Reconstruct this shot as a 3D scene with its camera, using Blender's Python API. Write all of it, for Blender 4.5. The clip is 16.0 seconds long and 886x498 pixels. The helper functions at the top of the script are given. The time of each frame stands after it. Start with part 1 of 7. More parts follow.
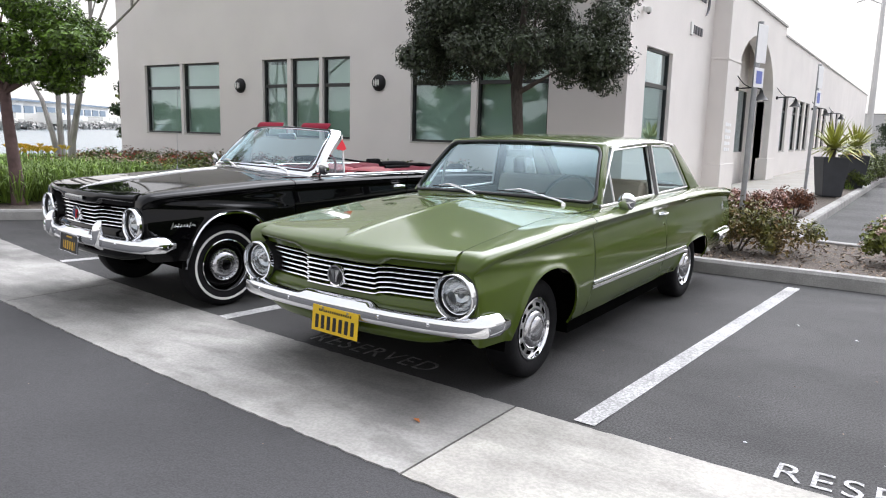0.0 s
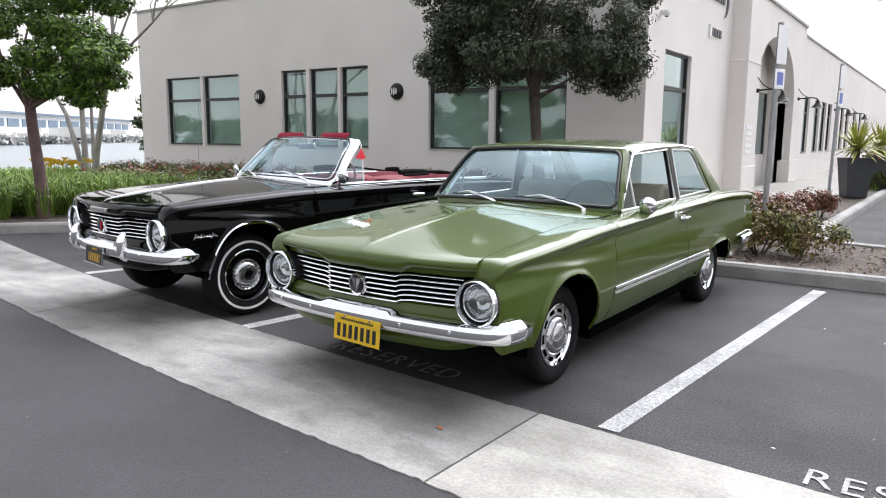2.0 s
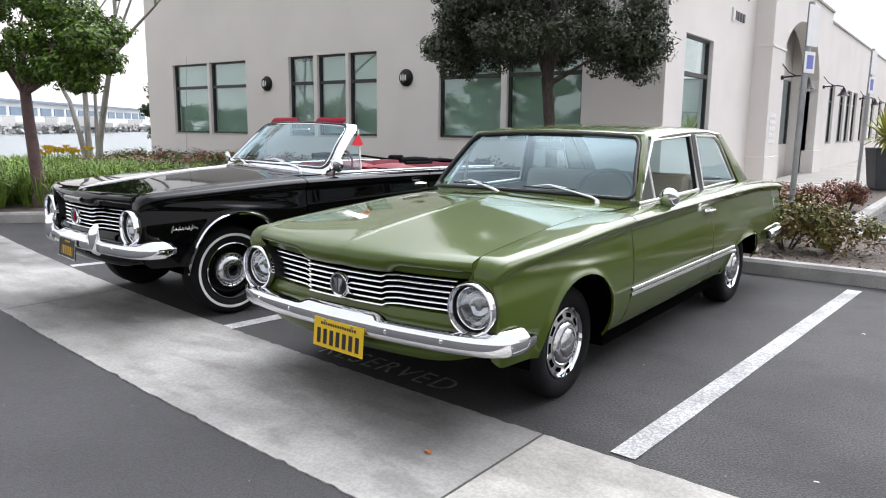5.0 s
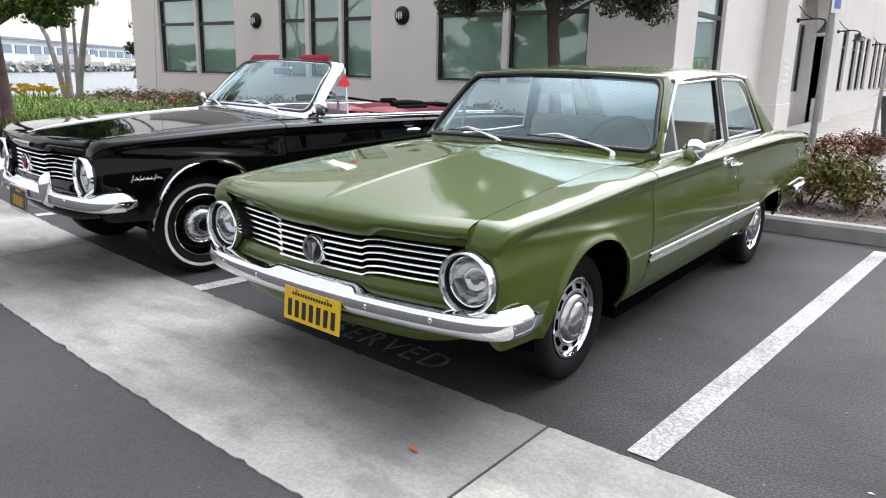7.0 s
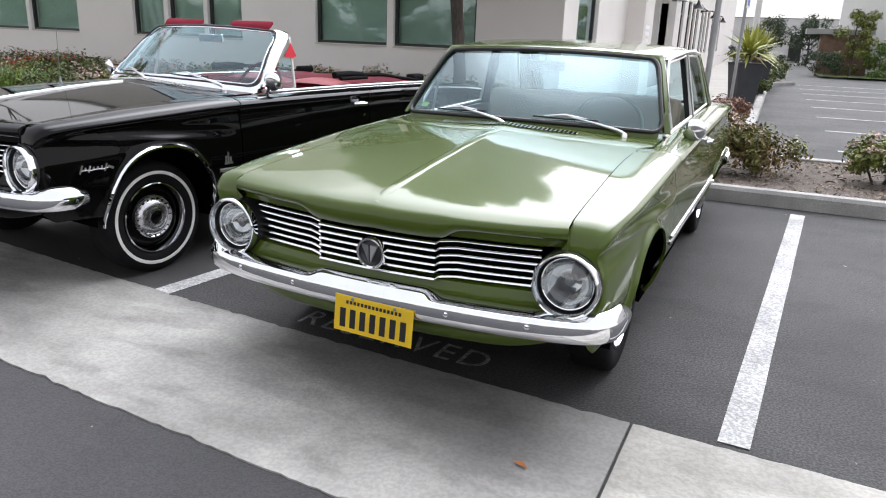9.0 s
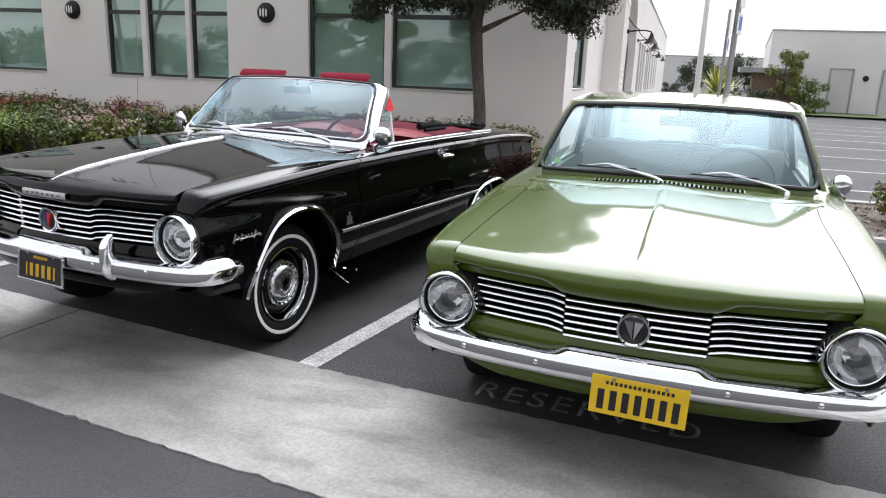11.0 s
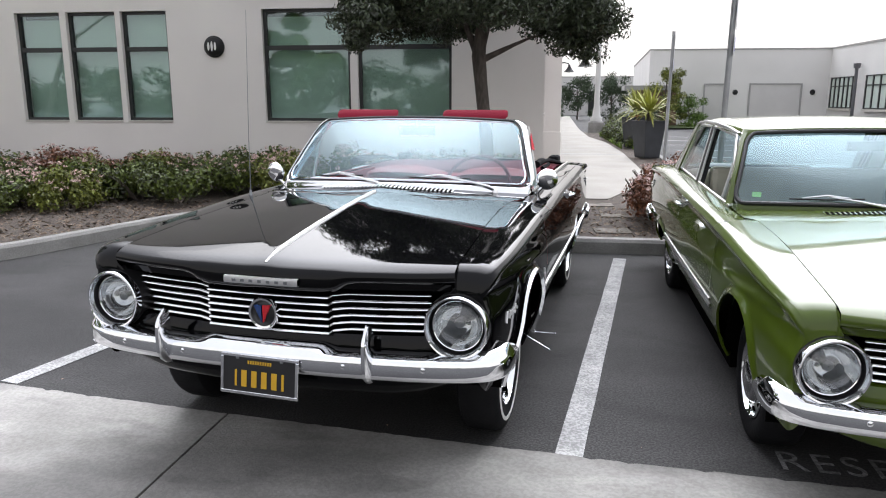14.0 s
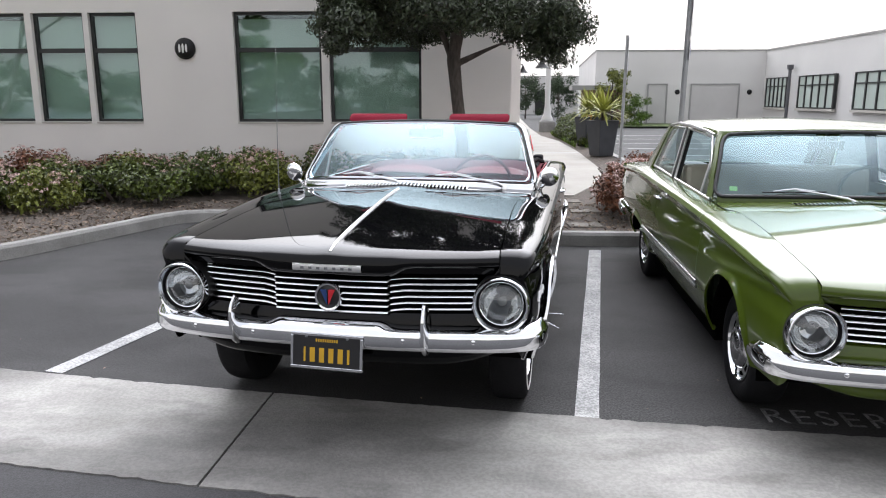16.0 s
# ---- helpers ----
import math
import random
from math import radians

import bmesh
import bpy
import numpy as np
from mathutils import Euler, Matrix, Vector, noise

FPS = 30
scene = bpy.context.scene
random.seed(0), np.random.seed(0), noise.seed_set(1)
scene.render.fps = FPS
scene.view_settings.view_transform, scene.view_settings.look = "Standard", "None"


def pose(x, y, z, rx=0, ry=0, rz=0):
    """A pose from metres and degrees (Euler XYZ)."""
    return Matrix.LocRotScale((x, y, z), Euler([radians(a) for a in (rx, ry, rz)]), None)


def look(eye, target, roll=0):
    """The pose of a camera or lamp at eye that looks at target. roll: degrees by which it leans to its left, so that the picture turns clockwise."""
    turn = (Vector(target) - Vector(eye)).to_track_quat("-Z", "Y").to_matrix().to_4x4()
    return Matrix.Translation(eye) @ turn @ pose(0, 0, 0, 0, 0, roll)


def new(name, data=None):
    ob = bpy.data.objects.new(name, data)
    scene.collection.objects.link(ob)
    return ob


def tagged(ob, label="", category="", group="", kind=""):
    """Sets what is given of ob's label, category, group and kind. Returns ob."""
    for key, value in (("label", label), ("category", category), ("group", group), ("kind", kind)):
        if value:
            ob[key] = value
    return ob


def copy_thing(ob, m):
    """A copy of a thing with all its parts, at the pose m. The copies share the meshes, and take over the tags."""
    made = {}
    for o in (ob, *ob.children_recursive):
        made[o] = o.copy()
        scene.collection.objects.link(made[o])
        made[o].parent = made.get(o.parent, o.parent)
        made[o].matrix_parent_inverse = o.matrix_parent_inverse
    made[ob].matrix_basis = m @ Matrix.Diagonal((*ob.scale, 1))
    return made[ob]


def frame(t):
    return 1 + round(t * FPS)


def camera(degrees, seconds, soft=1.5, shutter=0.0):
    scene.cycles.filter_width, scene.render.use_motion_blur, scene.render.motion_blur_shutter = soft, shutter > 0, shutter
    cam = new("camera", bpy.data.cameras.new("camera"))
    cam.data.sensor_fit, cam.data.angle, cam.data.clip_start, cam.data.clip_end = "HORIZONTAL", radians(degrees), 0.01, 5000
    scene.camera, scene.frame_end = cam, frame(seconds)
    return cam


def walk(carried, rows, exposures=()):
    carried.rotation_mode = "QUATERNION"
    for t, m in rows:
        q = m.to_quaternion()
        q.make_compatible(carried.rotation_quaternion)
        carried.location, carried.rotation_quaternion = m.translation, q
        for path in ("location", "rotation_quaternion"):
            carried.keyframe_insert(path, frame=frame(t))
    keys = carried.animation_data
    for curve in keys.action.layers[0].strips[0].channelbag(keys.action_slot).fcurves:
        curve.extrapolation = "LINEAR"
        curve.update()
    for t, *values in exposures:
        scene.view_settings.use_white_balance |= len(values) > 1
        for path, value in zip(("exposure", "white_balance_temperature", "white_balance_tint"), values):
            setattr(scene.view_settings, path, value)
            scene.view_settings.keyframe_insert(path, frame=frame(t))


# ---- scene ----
cam = camera(63.1, 16.0, soft=1.1)
PATH = [
    (0, (2.576, -2.766, 1.387), (1.485, -1.121, 1.062), 1.4),
    (0.5, (2.568, -2.769, 1.383), (1.449, -1.14, 1.073), 1.4),
    (1, (2.567, -2.769, 1.381), (1.434, -1.15, 1.071), 1.3),
    (1.5, (2.568, -2.77, 1.383), (1.427, -1.157, 1.074), 0.7),
    (2, (2.571, -2.769, 1.387), (1.434, -1.153, 1.081), 0.4),
    (2.5, (2.563, -2.767, 1.381), (1.431, -1.147, 1.075), 0.1),
    (3, (2.552, -2.762, 1.37), (1.421, -1.142, 1.06), 0.5),
    (5.5, (2.329, -2.226, 1.337), (1.156, -0.642, 1.0), 0.5),
    (6, (2.259, -2.135, 1.325), (1.091, -0.55, 0.972), 0.6),
    (6.5, (2.195, -1.992, 1.32), (1.045, -0.41, 0.904), 0.6),
    (7, (2.114, -1.917, 1.322), (0.971, -0.347, 0.842), 1.2),
    (7.5, (1.952, -1.955, 1.329), (0.8555, -0.3635, 0.816), 1.2),
    (8, (1.724, -2.036, 1.352), (0.816, -0.339, 0.809), 1.3),
    (8.2, (1.644, -2.051, 1.355), (0.774, -0.338, 0.796), 1.5),
    (10.3, (0.508, -2.361, 1.458), (-0.117, -0.539, 0.919), 1.8),
    (10.5, (0.406, -2.376, 1.447), (-0.221, -0.543, 0.949), 1.7),
    (11, (0.076, -2.41, 1.463), (-0.511, -0.559, 0.983), 2.3),
    (11.5, (-0.287, -2.494, 1.493), (-0.8, -0.616, 1.038), 1.6),
    (12, (-0.629, -2.464, 1.479), (-1.084, -0.562, 1.06), 2.0),
    (12.5, (-0.932, -2.426, 1.49), (-1.359, -0.514, 1.091), 1.5),
    (13, (-1.269, -2.438, 1.491), (-1.651, -0.515, 1.097), 1.2),
    (13.5, (-1.526, -2.357, 1.485), (-1.836, -0.422, 1.082), 1.3),
    (14, (-1.714, -2.264, 1.482), (-1.978, -0.323, 1.077), -0.0),
    (14.5, (-1.902, -2.289, 1.496), (-2.115, -0.335, 1.129), -2.0),
    (15, (-1.997, -2.389, 1.485), (-2.117, -0.421, 1.146), -2.0),
    (15.5, (-2.02, -2.603, 1.48), (-2.117, -0.635, 1.136), -0.5),
    (16, (-2.066, -2.699, 1.521), (-2.184, -0.744, 1.113), 0.0),
]
walk(cam, [(t, look(eye, target, roll)) for t, eye, target, roll in PATH])

# ---- world ----
world = bpy.data.worlds.new("world")
scene.world = world
world.use_nodes = True
wn, wl = world.node_tree.nodes, world.node_tree.links
sky = wn.new("ShaderNodeTexSky")
sky.sky_type = "NISHITA"
sky.sun_disc = False
sky.sun_elevation, sky.sun_rotation = radians(51.3), radians(2.9)
sky.air_density, sky.dust_density, sky.ozone_density = 1.0, 6.0, 1.0
# high thin cloud: the blue is washed out to white, brighter round the veiled sun
SUN_WAY = Vector((0.04, 0.80, 1.0)).normalized()
geo = wn.new("ShaderNodeTexCoord")
dot = wn.new("ShaderNodeVectorMath")
dot.operation = "DOT_PRODUCT"
dot.inputs[1].default_value = SUN_WAY
wl.new(geo.outputs["Generated"], dot.inputs[0])
near_sun = wn.new("ShaderNodeMapRange")
near_sun.interpolation_type = "SMOOTHSTEP"
for socket, value in zip(near_sun.inputs[1:5], (0.7, 1.0, 8.6, 60.0)):
    socket.default_value = value
wl.new(dot.outputs["Value"], near_sun.inputs[0])
veil = wn.new("ShaderNodeMix")
veil.data_type, veil.blend_type = "RGBA", "MULTIPLY"
veil.inputs[0].default_value = 1.0
tone = wn.new("ShaderNodeMix")
tone.data_type = "RGBA"
tone.inputs[6].default_value, tone.inputs[7].default_value = (0.94, 0.965, 1.06, 1), (1.03, 1.0, 1.0, 1)
side_sky = wn.new("ShaderNodeMapRange")
for socket, value in zip(side_sky.inputs[1:5], (0.12, 0.6, 1.0, 0.0)):
    socket.default_value = value
height = wn.new("ShaderNodeSeparateXYZ")
wl.new(geo.outputs["Generated"], height.inputs[0])
wl.new(height.outputs["Z"], side_sky.inputs[0])
wl.new(side_sky.outputs[0], tone.inputs[0])
wl.new(tone.outputs[2], veil.inputs[6])
wl.new(near_sun.outputs[0], veil.inputs[7])
cloud = wn.new("ShaderNodeMix")
cloud.data_type = "RGBA"
cloud.inputs[0].default_value = 0.88
wl.new(sky.outputs[0], cloud.inputs[6])
wl.new(veil.outputs[2], cloud.inputs[7])
wl.new(cloud.outputs[2], wn["Background"].inputs[0])
wn["Background"].inputs[1].default_value = 0.12
sun = new("sun", bpy.data.lights.new("sun", "SUN"))
sun.data.energy, sun.data.angle, sun.data.color = 0.6, radians(75), (1.0, 0.98, 0.94)
sun.matrix_world = look(tuple(SUN_WAY * 30), (0, 0, 0))

scene.view_settings.exposure = 0.33

# ---- materials ----
MATS = {}


def shader(name, base=(0.5, 0.5, 0.5), rough=0.6, metal=0.0, vary=0.0, scale=8.0, fine=0.0, fine_scale=120.0, bump=0.0, bump_scale=60.0,
           coat=0.0, coat_ior=1.5, island=0.0, second=None, stretch=(1, 1, 1), spec=0.5, stain=0.0, stain_scale=(1, 1, 1), turn=0.0, coat_rough=0.03):
    """A principled material with stains (vary, scale), grain (fine) and relief (bump)."""
    if name in MATS:
        return MATS[name]
    m = bpy.data.materials.new(name)
    m.use_nodes = True
    n, l = m.node_tree.nodes, m.node_tree.links
    p = n["Principled BSDF"]
    p.inputs["Base Color"].default_value = (*base, 1)
    p.inputs["Roughness"].default_value = rough
    p.inputs["Metallic"].default_value = metal
    p.inputs["Specular IOR Level"].default_value = spec
    if coat:
        p.inputs["Coat Weight"].default_value = coat
        p.inputs["Coat Roughness"].default_value = coat_rough
        p.inputs["Coat IOR"].default_value = coat_ior
    tc = n.new("ShaderNodeTexCoord")
    mp = n.new("ShaderNodeMapping")
    mp.inputs["Scale"].default_value = stretch
    l.new(tc.outputs["Object"], mp.inputs[0])
    col = None

    def mixed(fac, a, b, kind="MIX"):
        x = n.new("ShaderNodeMix")
        x.data_type, x.blend_type = "RGBA", kind
        if isinstance(fac, float):
            x.inputs[0].default_value = fac
        else:
            l.new(fac, x.inputs[0])
        for s, v in ((6, a), (7, b)):
            if isinstance(v, tuple):
                x.inputs[s].default_value = (*v, 1)
            else:
                l.new(v, x.inputs[s])
        return x.outputs[2]

    def noise_out(sc, detail=4.0):
        t = n.new("ShaderNodeTexNoise")
        t.inputs["Scale"].default_value, t.inputs["Detail"].default_value = sc, detail
        l.new(mp.outputs[0], t.inputs["Vector"])
        return t.outputs[0]

    def ramped(src, lo, hi):
        r = n.new("ShaderNodeMapRange")
        r.inputs[1].default_value, r.inputs[2].default_value = lo, hi
        l.new(src, r.inputs[0])
        return r.outputs[0]

    if vary or second:
        other = second or tuple(c * (1 - vary) for c in base)
        col = mixed(ramped(noise_out(scale), 0.35, 0.68), base, other)
    if stain:
        sm = n.new("ShaderNodeMapping")
        sm.inputs["Scale"].default_value = stain_scale
        sm.inputs["Rotation"].default_value = (0, 0, radians(turn))
        l.new(tc.outputs["Object"], sm.inputs[0])
        for seed, lo, hi, share in ((0.0, 0.45, 0.60, 1.0), (7.3, 0.54, 0.60, 0.45)):
            t = n.new("ShaderNodeTexNoise")
            t.noise_dimensions = "4D"
            t.inputs["W"].default_value = seed
            t.inputs["Scale"].default_value, t.inputs["Detail"].default_value = 1.0 + seed * 0.35, 6.0
            l.new(sm.outputs[0], t.inputs["Vector"])
            src = col if col is not None else base
            dark = mixed(1.0, src, tuple(1 - stain * share * k for k in (0.97, 0.97, 0.97)), "MULTIPLY")
            col = mixed(ramped(t.outputs[0], lo, hi), src, dark)
    if fine:
        src = col if col is not None else base
        dark = mixed(1.0, src, tuple([1 - fine] * 3), "MULTIPLY")
        col = mixed(ramped(noise_out(fine_scale, 2.0), 0.4, 0.6), src, dark)
    if island:
        g = n.new("ShaderNodeNewGeometry")
        src = col if col is not None else base
        dark = mixed(1.0, src, tuple([1 - island] * 3), "MULTIPLY")
        col = mixed(g.outputs["Random Per Island"], src, dark)
    if col is not None:
        l.new(col, p.inputs["Base Color"])
    if bump:
        b = n.new("ShaderNodeBump")
        b.inputs["Strength"].default_value, b.inputs["Distance"].default_value = bump, 0.01
        l.new(noise_out(bump_scale, 3.0), b.inputs["Height"])
        l.new(b.outputs[0], p.inputs["Normal"])
    MATS[name] = m
    return m


def glass(name, tint, gloss=0.9, face_on=0.08, film=(1, 1, 1), rise=4.0):
    """A thin pane: clear tinted body, with a mirror film that grows towards grazing view (face_on: its share seen square)."""
    m = bpy.data.materials.new(name)
    m.use_nodes = True
    n, l = m.node_tree.nodes, m.node_tree.links
    n.remove(n["Principled BSDF"])
    t, g, f, x = (n.new("ShaderNode" + k) for k in ("BsdfTransparent", "BsdfGlossy", "LayerWeight", "MixShader"))
    t.inputs[0].default_value = (*tint, 1)
    g.inputs["Color"].default_value = (gloss * film[0], gloss * film[1], gloss * film[2], 1)
    g.inputs["Roughness"].default_value = 0.01
    f.inputs[0].default_value = 0.5
    p, r = n.new("ShaderNodeMath"), n.new("ShaderNodeMapRange")
    p.operation, p.inputs[1].default_value = "POWER", rise
    r.inputs[3].default_value, r.inputs[4].default_value = face_on, 1.0
    l.new(f.outputs["Facing"], p.inputs[0])
    l.new(p.outputs[0], r.inputs[0])
    l.new(r.outputs[0], x.inputs[0])
    l.new(t.outputs[0], x.inputs[1])
    l.new(g.outputs[0], x.inputs[2])
    l.new(x.outputs[0], n["Material Output"].inputs[0])
    MATS[name] = m
    return m


ASPHALT = shader("asphalt", (0.067, 0.065, 0.065), 0.85, vary=0.3, scale=1.3, fine=0.62, fine_scale=95, stain=0.42, stain_scale=(0.55, 1.0, 1), turn=25, bump=0.5, bump_scale=95)
ASPHALT_NEW = shader("asphalt_lane", (0.055, 0.054, 0.056), 0.85, vary=0.15, scale=0.6, fine=0.34, fine_scale=140, stain=0.2, stain_scale=(0.7, 0.9, 1), bump=0.25, bump_scale=140)
# lighter copy of the gutter concrete: sunlight clear of the car, put into the colour
CONCRETE_SUNLIT = shader("concrete_sunlit", (0.43, 0.412, 0.375), 0.8, vary=0.3, scale=2.2, fine=0.16, fine_scale=60, bump=0.3, bump_scale=90, stain=0.35, stain_scale=(0.6, 1.8, 1), turn=7)
CONCRETE = shader("concrete", (0.385, 0.372, 0.35), 0.8, vary=0.3, scale=2.6, stain=0.46, stain_scale=(0.5, 1.35, 1), turn=12, fine=0.16, fine_scale=60, bump=0.3, bump_scale=90)
KERB = shader("kerb_concrete", (0.37, 0.362, 0.345), 0.85, vary=0.3, scale=3.5, fine=0.2, fine_scale=90, bump=0.4, bump_scale=80)
STONE = shader("stepping_stone", (0.29, 0.26, 0.225), 0.9, vary=0.5, scale=7, fine=0.3, fine_scale=60, stain=0.4, stain_scale=(4, 5, 1), bump=0.4, bump_scale=70)
PATHWAY = shader("path_concrete", (0.365, 0.345, 0.31), 0.85, vary=0.15, scale=1.2, fine=0.1, fine_scale=90, bump=0.2)
PAINT = shader("line_paint", (0.56, 0.555, 0.55), 0.8, vary=0.25, scale=2.5, fine=0.42, fine_scale=75, stain=0.22, stain_scale=(3, 2.2, 1), bump=0.5, bump_scale=90)
STENCIL = shader("stencil_paint", (0.6, 0.6, 0.6), 0.8, vary=0.5, scale=12, fine=0.5, fine_scale=60)
MULCH = shader("mulch", (0.15, 0.12, 0.098), 0.95, vary=0.45, scale=9, fine=0.6, fine_scale=45, bump=1.0, bump_scale=40)
CHIP = shader("bark_chip", (0.30, 0.225, 0.17), 0.9, island=0.7)
STUCCO = shader("stucco", (0.77, 0.733, 0.702), 0.9, vary=0.07, scale=0.8, fine=0.06, fine_scale=200, bump=0.35, bump_scale=160)
STUCCO_FAR = shader("stucco_far", (0.70, 0.69, 0.675), 0.9, vary=0.08, scale=0.4, fine=0.05, fine_scale=60)
COPING = shader("coping_metal", (0.33, 0.33, 0.32), 0.5, vary=0.15, scale=2)
FRAME = shader("window_frame_dark", (0.018, 0.02, 0.02), 0.4, vary=0.2, scale=4)
MULLION = shader("mullion_stucco", (0.46, 0.44, 0.40), 0.85, vary=0.05)
BLIND = shader("roller_blind", (0.49, 0.56, 0.515), 0.9, vary=0.08, scale=0.7, fine=0.05, fine_scale=220)
# the shade of the unlit rooms, put into a dark wall colour
ROOM = shader("room_shade", (0.10, 0.12, 0.115), 0.9, vary=0.3, scale=1.0)
PANE = glass("window_pane", (0.85, 0.915, 0.885), 1.0, 0.085, (0.85, 0.95, 1.0), 2.6)
BLACKMETAL = shader("black_metal", (0.014, 0.014, 0.015), 0.5, spec=0.3, vary=0.2, scale=12)
GALV = shader("galvanised_steel", (0.42, 0.43, 0.44), 0.5, 0.6, vary=0.25, scale=6, fine=0.1)
SIGNWHITE = shader("sign_white", (0.88, 0.88, 0.89), 0.5, vary=0.05)
SIGNBLUE = shader("sign_blue", (0.16, 0.2, 0.55), 0.5, vary=0.08)
WHITEPLASTIC = shader("white_plastic", (0.72, 0.72, 0.70), 0.45, vary=0.05)
LETTERGREY = shader("letter_metal", (0.13, 0.13, 0.14), 0.5, 0.3, vary=0.1)
POT = shader("planter_grey", (0.045, 0.048, 0.055), 0.55, vary=0.2, scale=5)
BRICK = shader("brick", (0.26, 0.17, 0.12), 0.9, vary=0.3, scale=6, fine=0.25, fine_scale=30)
DOORFAR = shader("roller_door", (0.57, 0.56, 0.55), 0.7, vary=0.08, scale=1.0)
BARK = shader("bark", (0.13, 0.11, 0.095), 0.95, vary=0.45, scale=9, fine=0.3, fine_scale=40, bump=0.8, bump_scale=30, stretch=(1, 1, 0.25))
BARKPALE = shader("bark_pale", (0.42, 0.395, 0.375), 0.9, vary=0.45, scale=6, fine=0.2, bump=0.4, stretch=(1, 1, 0.3))
BARKRED = shader("bark_reddish", (0.14, 0.09, 0.085), 0.95, vary=0.4, scale=8, bump=0.6, bump_scale=30)
LEAFDARK = shader("leaf_olive_dark", (0.060, 0.082, 0.038), 0.45, island=0.75)
LEAFGREEN = shader("leaf_green", (0.125, 0.235, 0.014), 0.55, island=0.85)
LEAFMID = shader("leaf_hedge", (0.115, 0.158, 0.018), 0.5, island=0.88)
LEAFRED = shader("leaf_bronze", (0.25, 0.095, 0.045), 0.5, island=0.75)
LEAFYELLOW = shader("leaf_yellow_green", (0.20, 0.23, 0.032), 0.55, island=0.72)
LEAFOLIVE = shader("leaf_olive_yellow", (0.17, 0.195, 0.028), 0.55, island=0.78, second=(0.23, 0.12, 0.045), scale=3.5)
LEAFFAR = shader("leaf_far", (0.05, 0.085, 0.035), 0.7, island=0.6)
GRASS = shader("grass_blade", (0.25, 0.39, 0.06), 0.6, island=0.7)
PINK = shader("petal_pink", (0.76, 0.54, 0.50), 0.7, island=0.35)
REDPETAL = shader("petal_red", (0.55, 0.05, 0.04), 0.7, island=0.35)
YELLOWPETAL = shader("petal_yellow", (0.75, 0.47, 0.03), 0.6, island=0.35)
LAWN = shader("lawn", (0.10, 0.14, 0.04), 0.9, vary=0.4, scale=2.0, fine=0.3, fine_scale=20)
SPIKE = shader("spike_leaf", (0.36, 0.38, 0.07), 0.55, island=0.55)
ROCK = shader("shore_rock", (0.50, 0.49, 0.47), 0.95, vary=0.25, scale=1.5, island=0.25)
WATER = shader("water", (0.16, 0.2, 0.22), 0.22, bump=0.5, bump_scale=2.5)
FARWHITE = shader("far_wall", (0.55, 0.57, 0.58), 0.8, vary=0.1, scale=0.1)
FARBLUE = shader("far_band", (0.13, 0.19, 0.26), 0.5, vary=0.2, scale=0.2)


# ---- building helpers ----
def box(bm, x0, x1, y0, y1, z0, z1):
    v = [bm.verts.new((x, y, z)) for z in (z0, z1) for y in (y0, y1) for x in (x0, x1)]
    for q in ((0, 2, 3, 1), (4, 5, 7, 6), (0, 1, 5, 4), (2, 6, 7, 3), (0, 4, 6, 2), (1, 3, 7, 5)):
        bm.faces.new([v[i] for i in q])
    return v


def moved(bm, verts, m):
    for v in verts:
        v.co = m @ v.co
    return verts


def tube(bm, pts, radii, sides=8, caps=True):
    """A round bar along pts; radii a number or one per point."""
    pts = [Vector(p) for p in pts]
    if not hasattr(radii, "__len__"):
        radii = [radii] * len(pts)
    rings = []
    ref = None
    for i, p in enumerate(pts):
        d = (pts[min(i + 1, len(pts) - 1)] - pts[max(i - 1, 0)]).normalized()
        if ref is None:
            ref = Vector((0, 0, 1)) if abs(d.z) < 0.9 else Vector((1, 0, 0))
        u = d.cross(ref).normalized()
        w = u.cross(d).normalized()
        ref = w
        rings.append([bm.verts.new(p + (u * math.cos(a) + w * math.sin(a)) * radii[i]) for a in (2 * math.pi * k / sides for k in range(sides))])
    for a, b in zip(rings, rings[1:]):
        for k in range(sides):
            bm.faces.new((a[k], a[(k + 1) % sides], b[(k + 1) % sides], b[k]))
    if caps:
        bm.faces.new(rings[0][::-1])
        bm.faces.new(rings[-1])
    return rings


def turned(bm, profile, sides=24, axis="z", close=False):
    """A body of revolution from (radius, height) pairs."""
    rings = []
    for r, h in profile:
        ring = []
        for k in range(sides):
            a = 2 * math.pi * k / sides
            c = (r * math.cos(a), r * math.sin(a), h)
            ring.append(bm.verts.new(c if axis == "z" else ((c[0], h, c[1]) if axis == "y" else (h, c[0], c[1]))))
        rings.append(ring)
    for a, b in zip(rings, rings[1:]):
        for k in range(sides):
            bm.faces.new((a[k], a[(k + 1) % sides], b[(k + 1) % sides], b[k]))
    if close:
        bm.faces.new(rings[0][::-1])
        bm.faces.new(rings[-1])
    return [v for r in rings for v in r]


def grid(bm, rows):
    """A sheet through rows of points."""
    vs = [[bm.verts.new(p) for p in row] for row in rows]
    for a, b in zip(vs, vs[1:]):
        for k in range(len(a) - 1):
            bm.faces.new((a[k], a[k + 1], b[k + 1], b[k]))
    return vs


def mesh_of(name, bm, material, smooth=False):
    bmesh.ops.recalc_face_normals(bm, faces=bm.faces)
    me = bpy.data.meshes.new(name)
    bm.to_mesh(me)
    bm.free()
    me.materials.append(material)
    if smooth:
        me.shade_smooth()
    return me


def thing(name, label, category, group="", at=None):
    """An Empty at the base of a thing that has parts."""
    ob = new(name)
    ob.empty_display_size = 0.2
    if at is not None:
        ob.matrix_basis = at
    return tagged(ob, label, category, group)


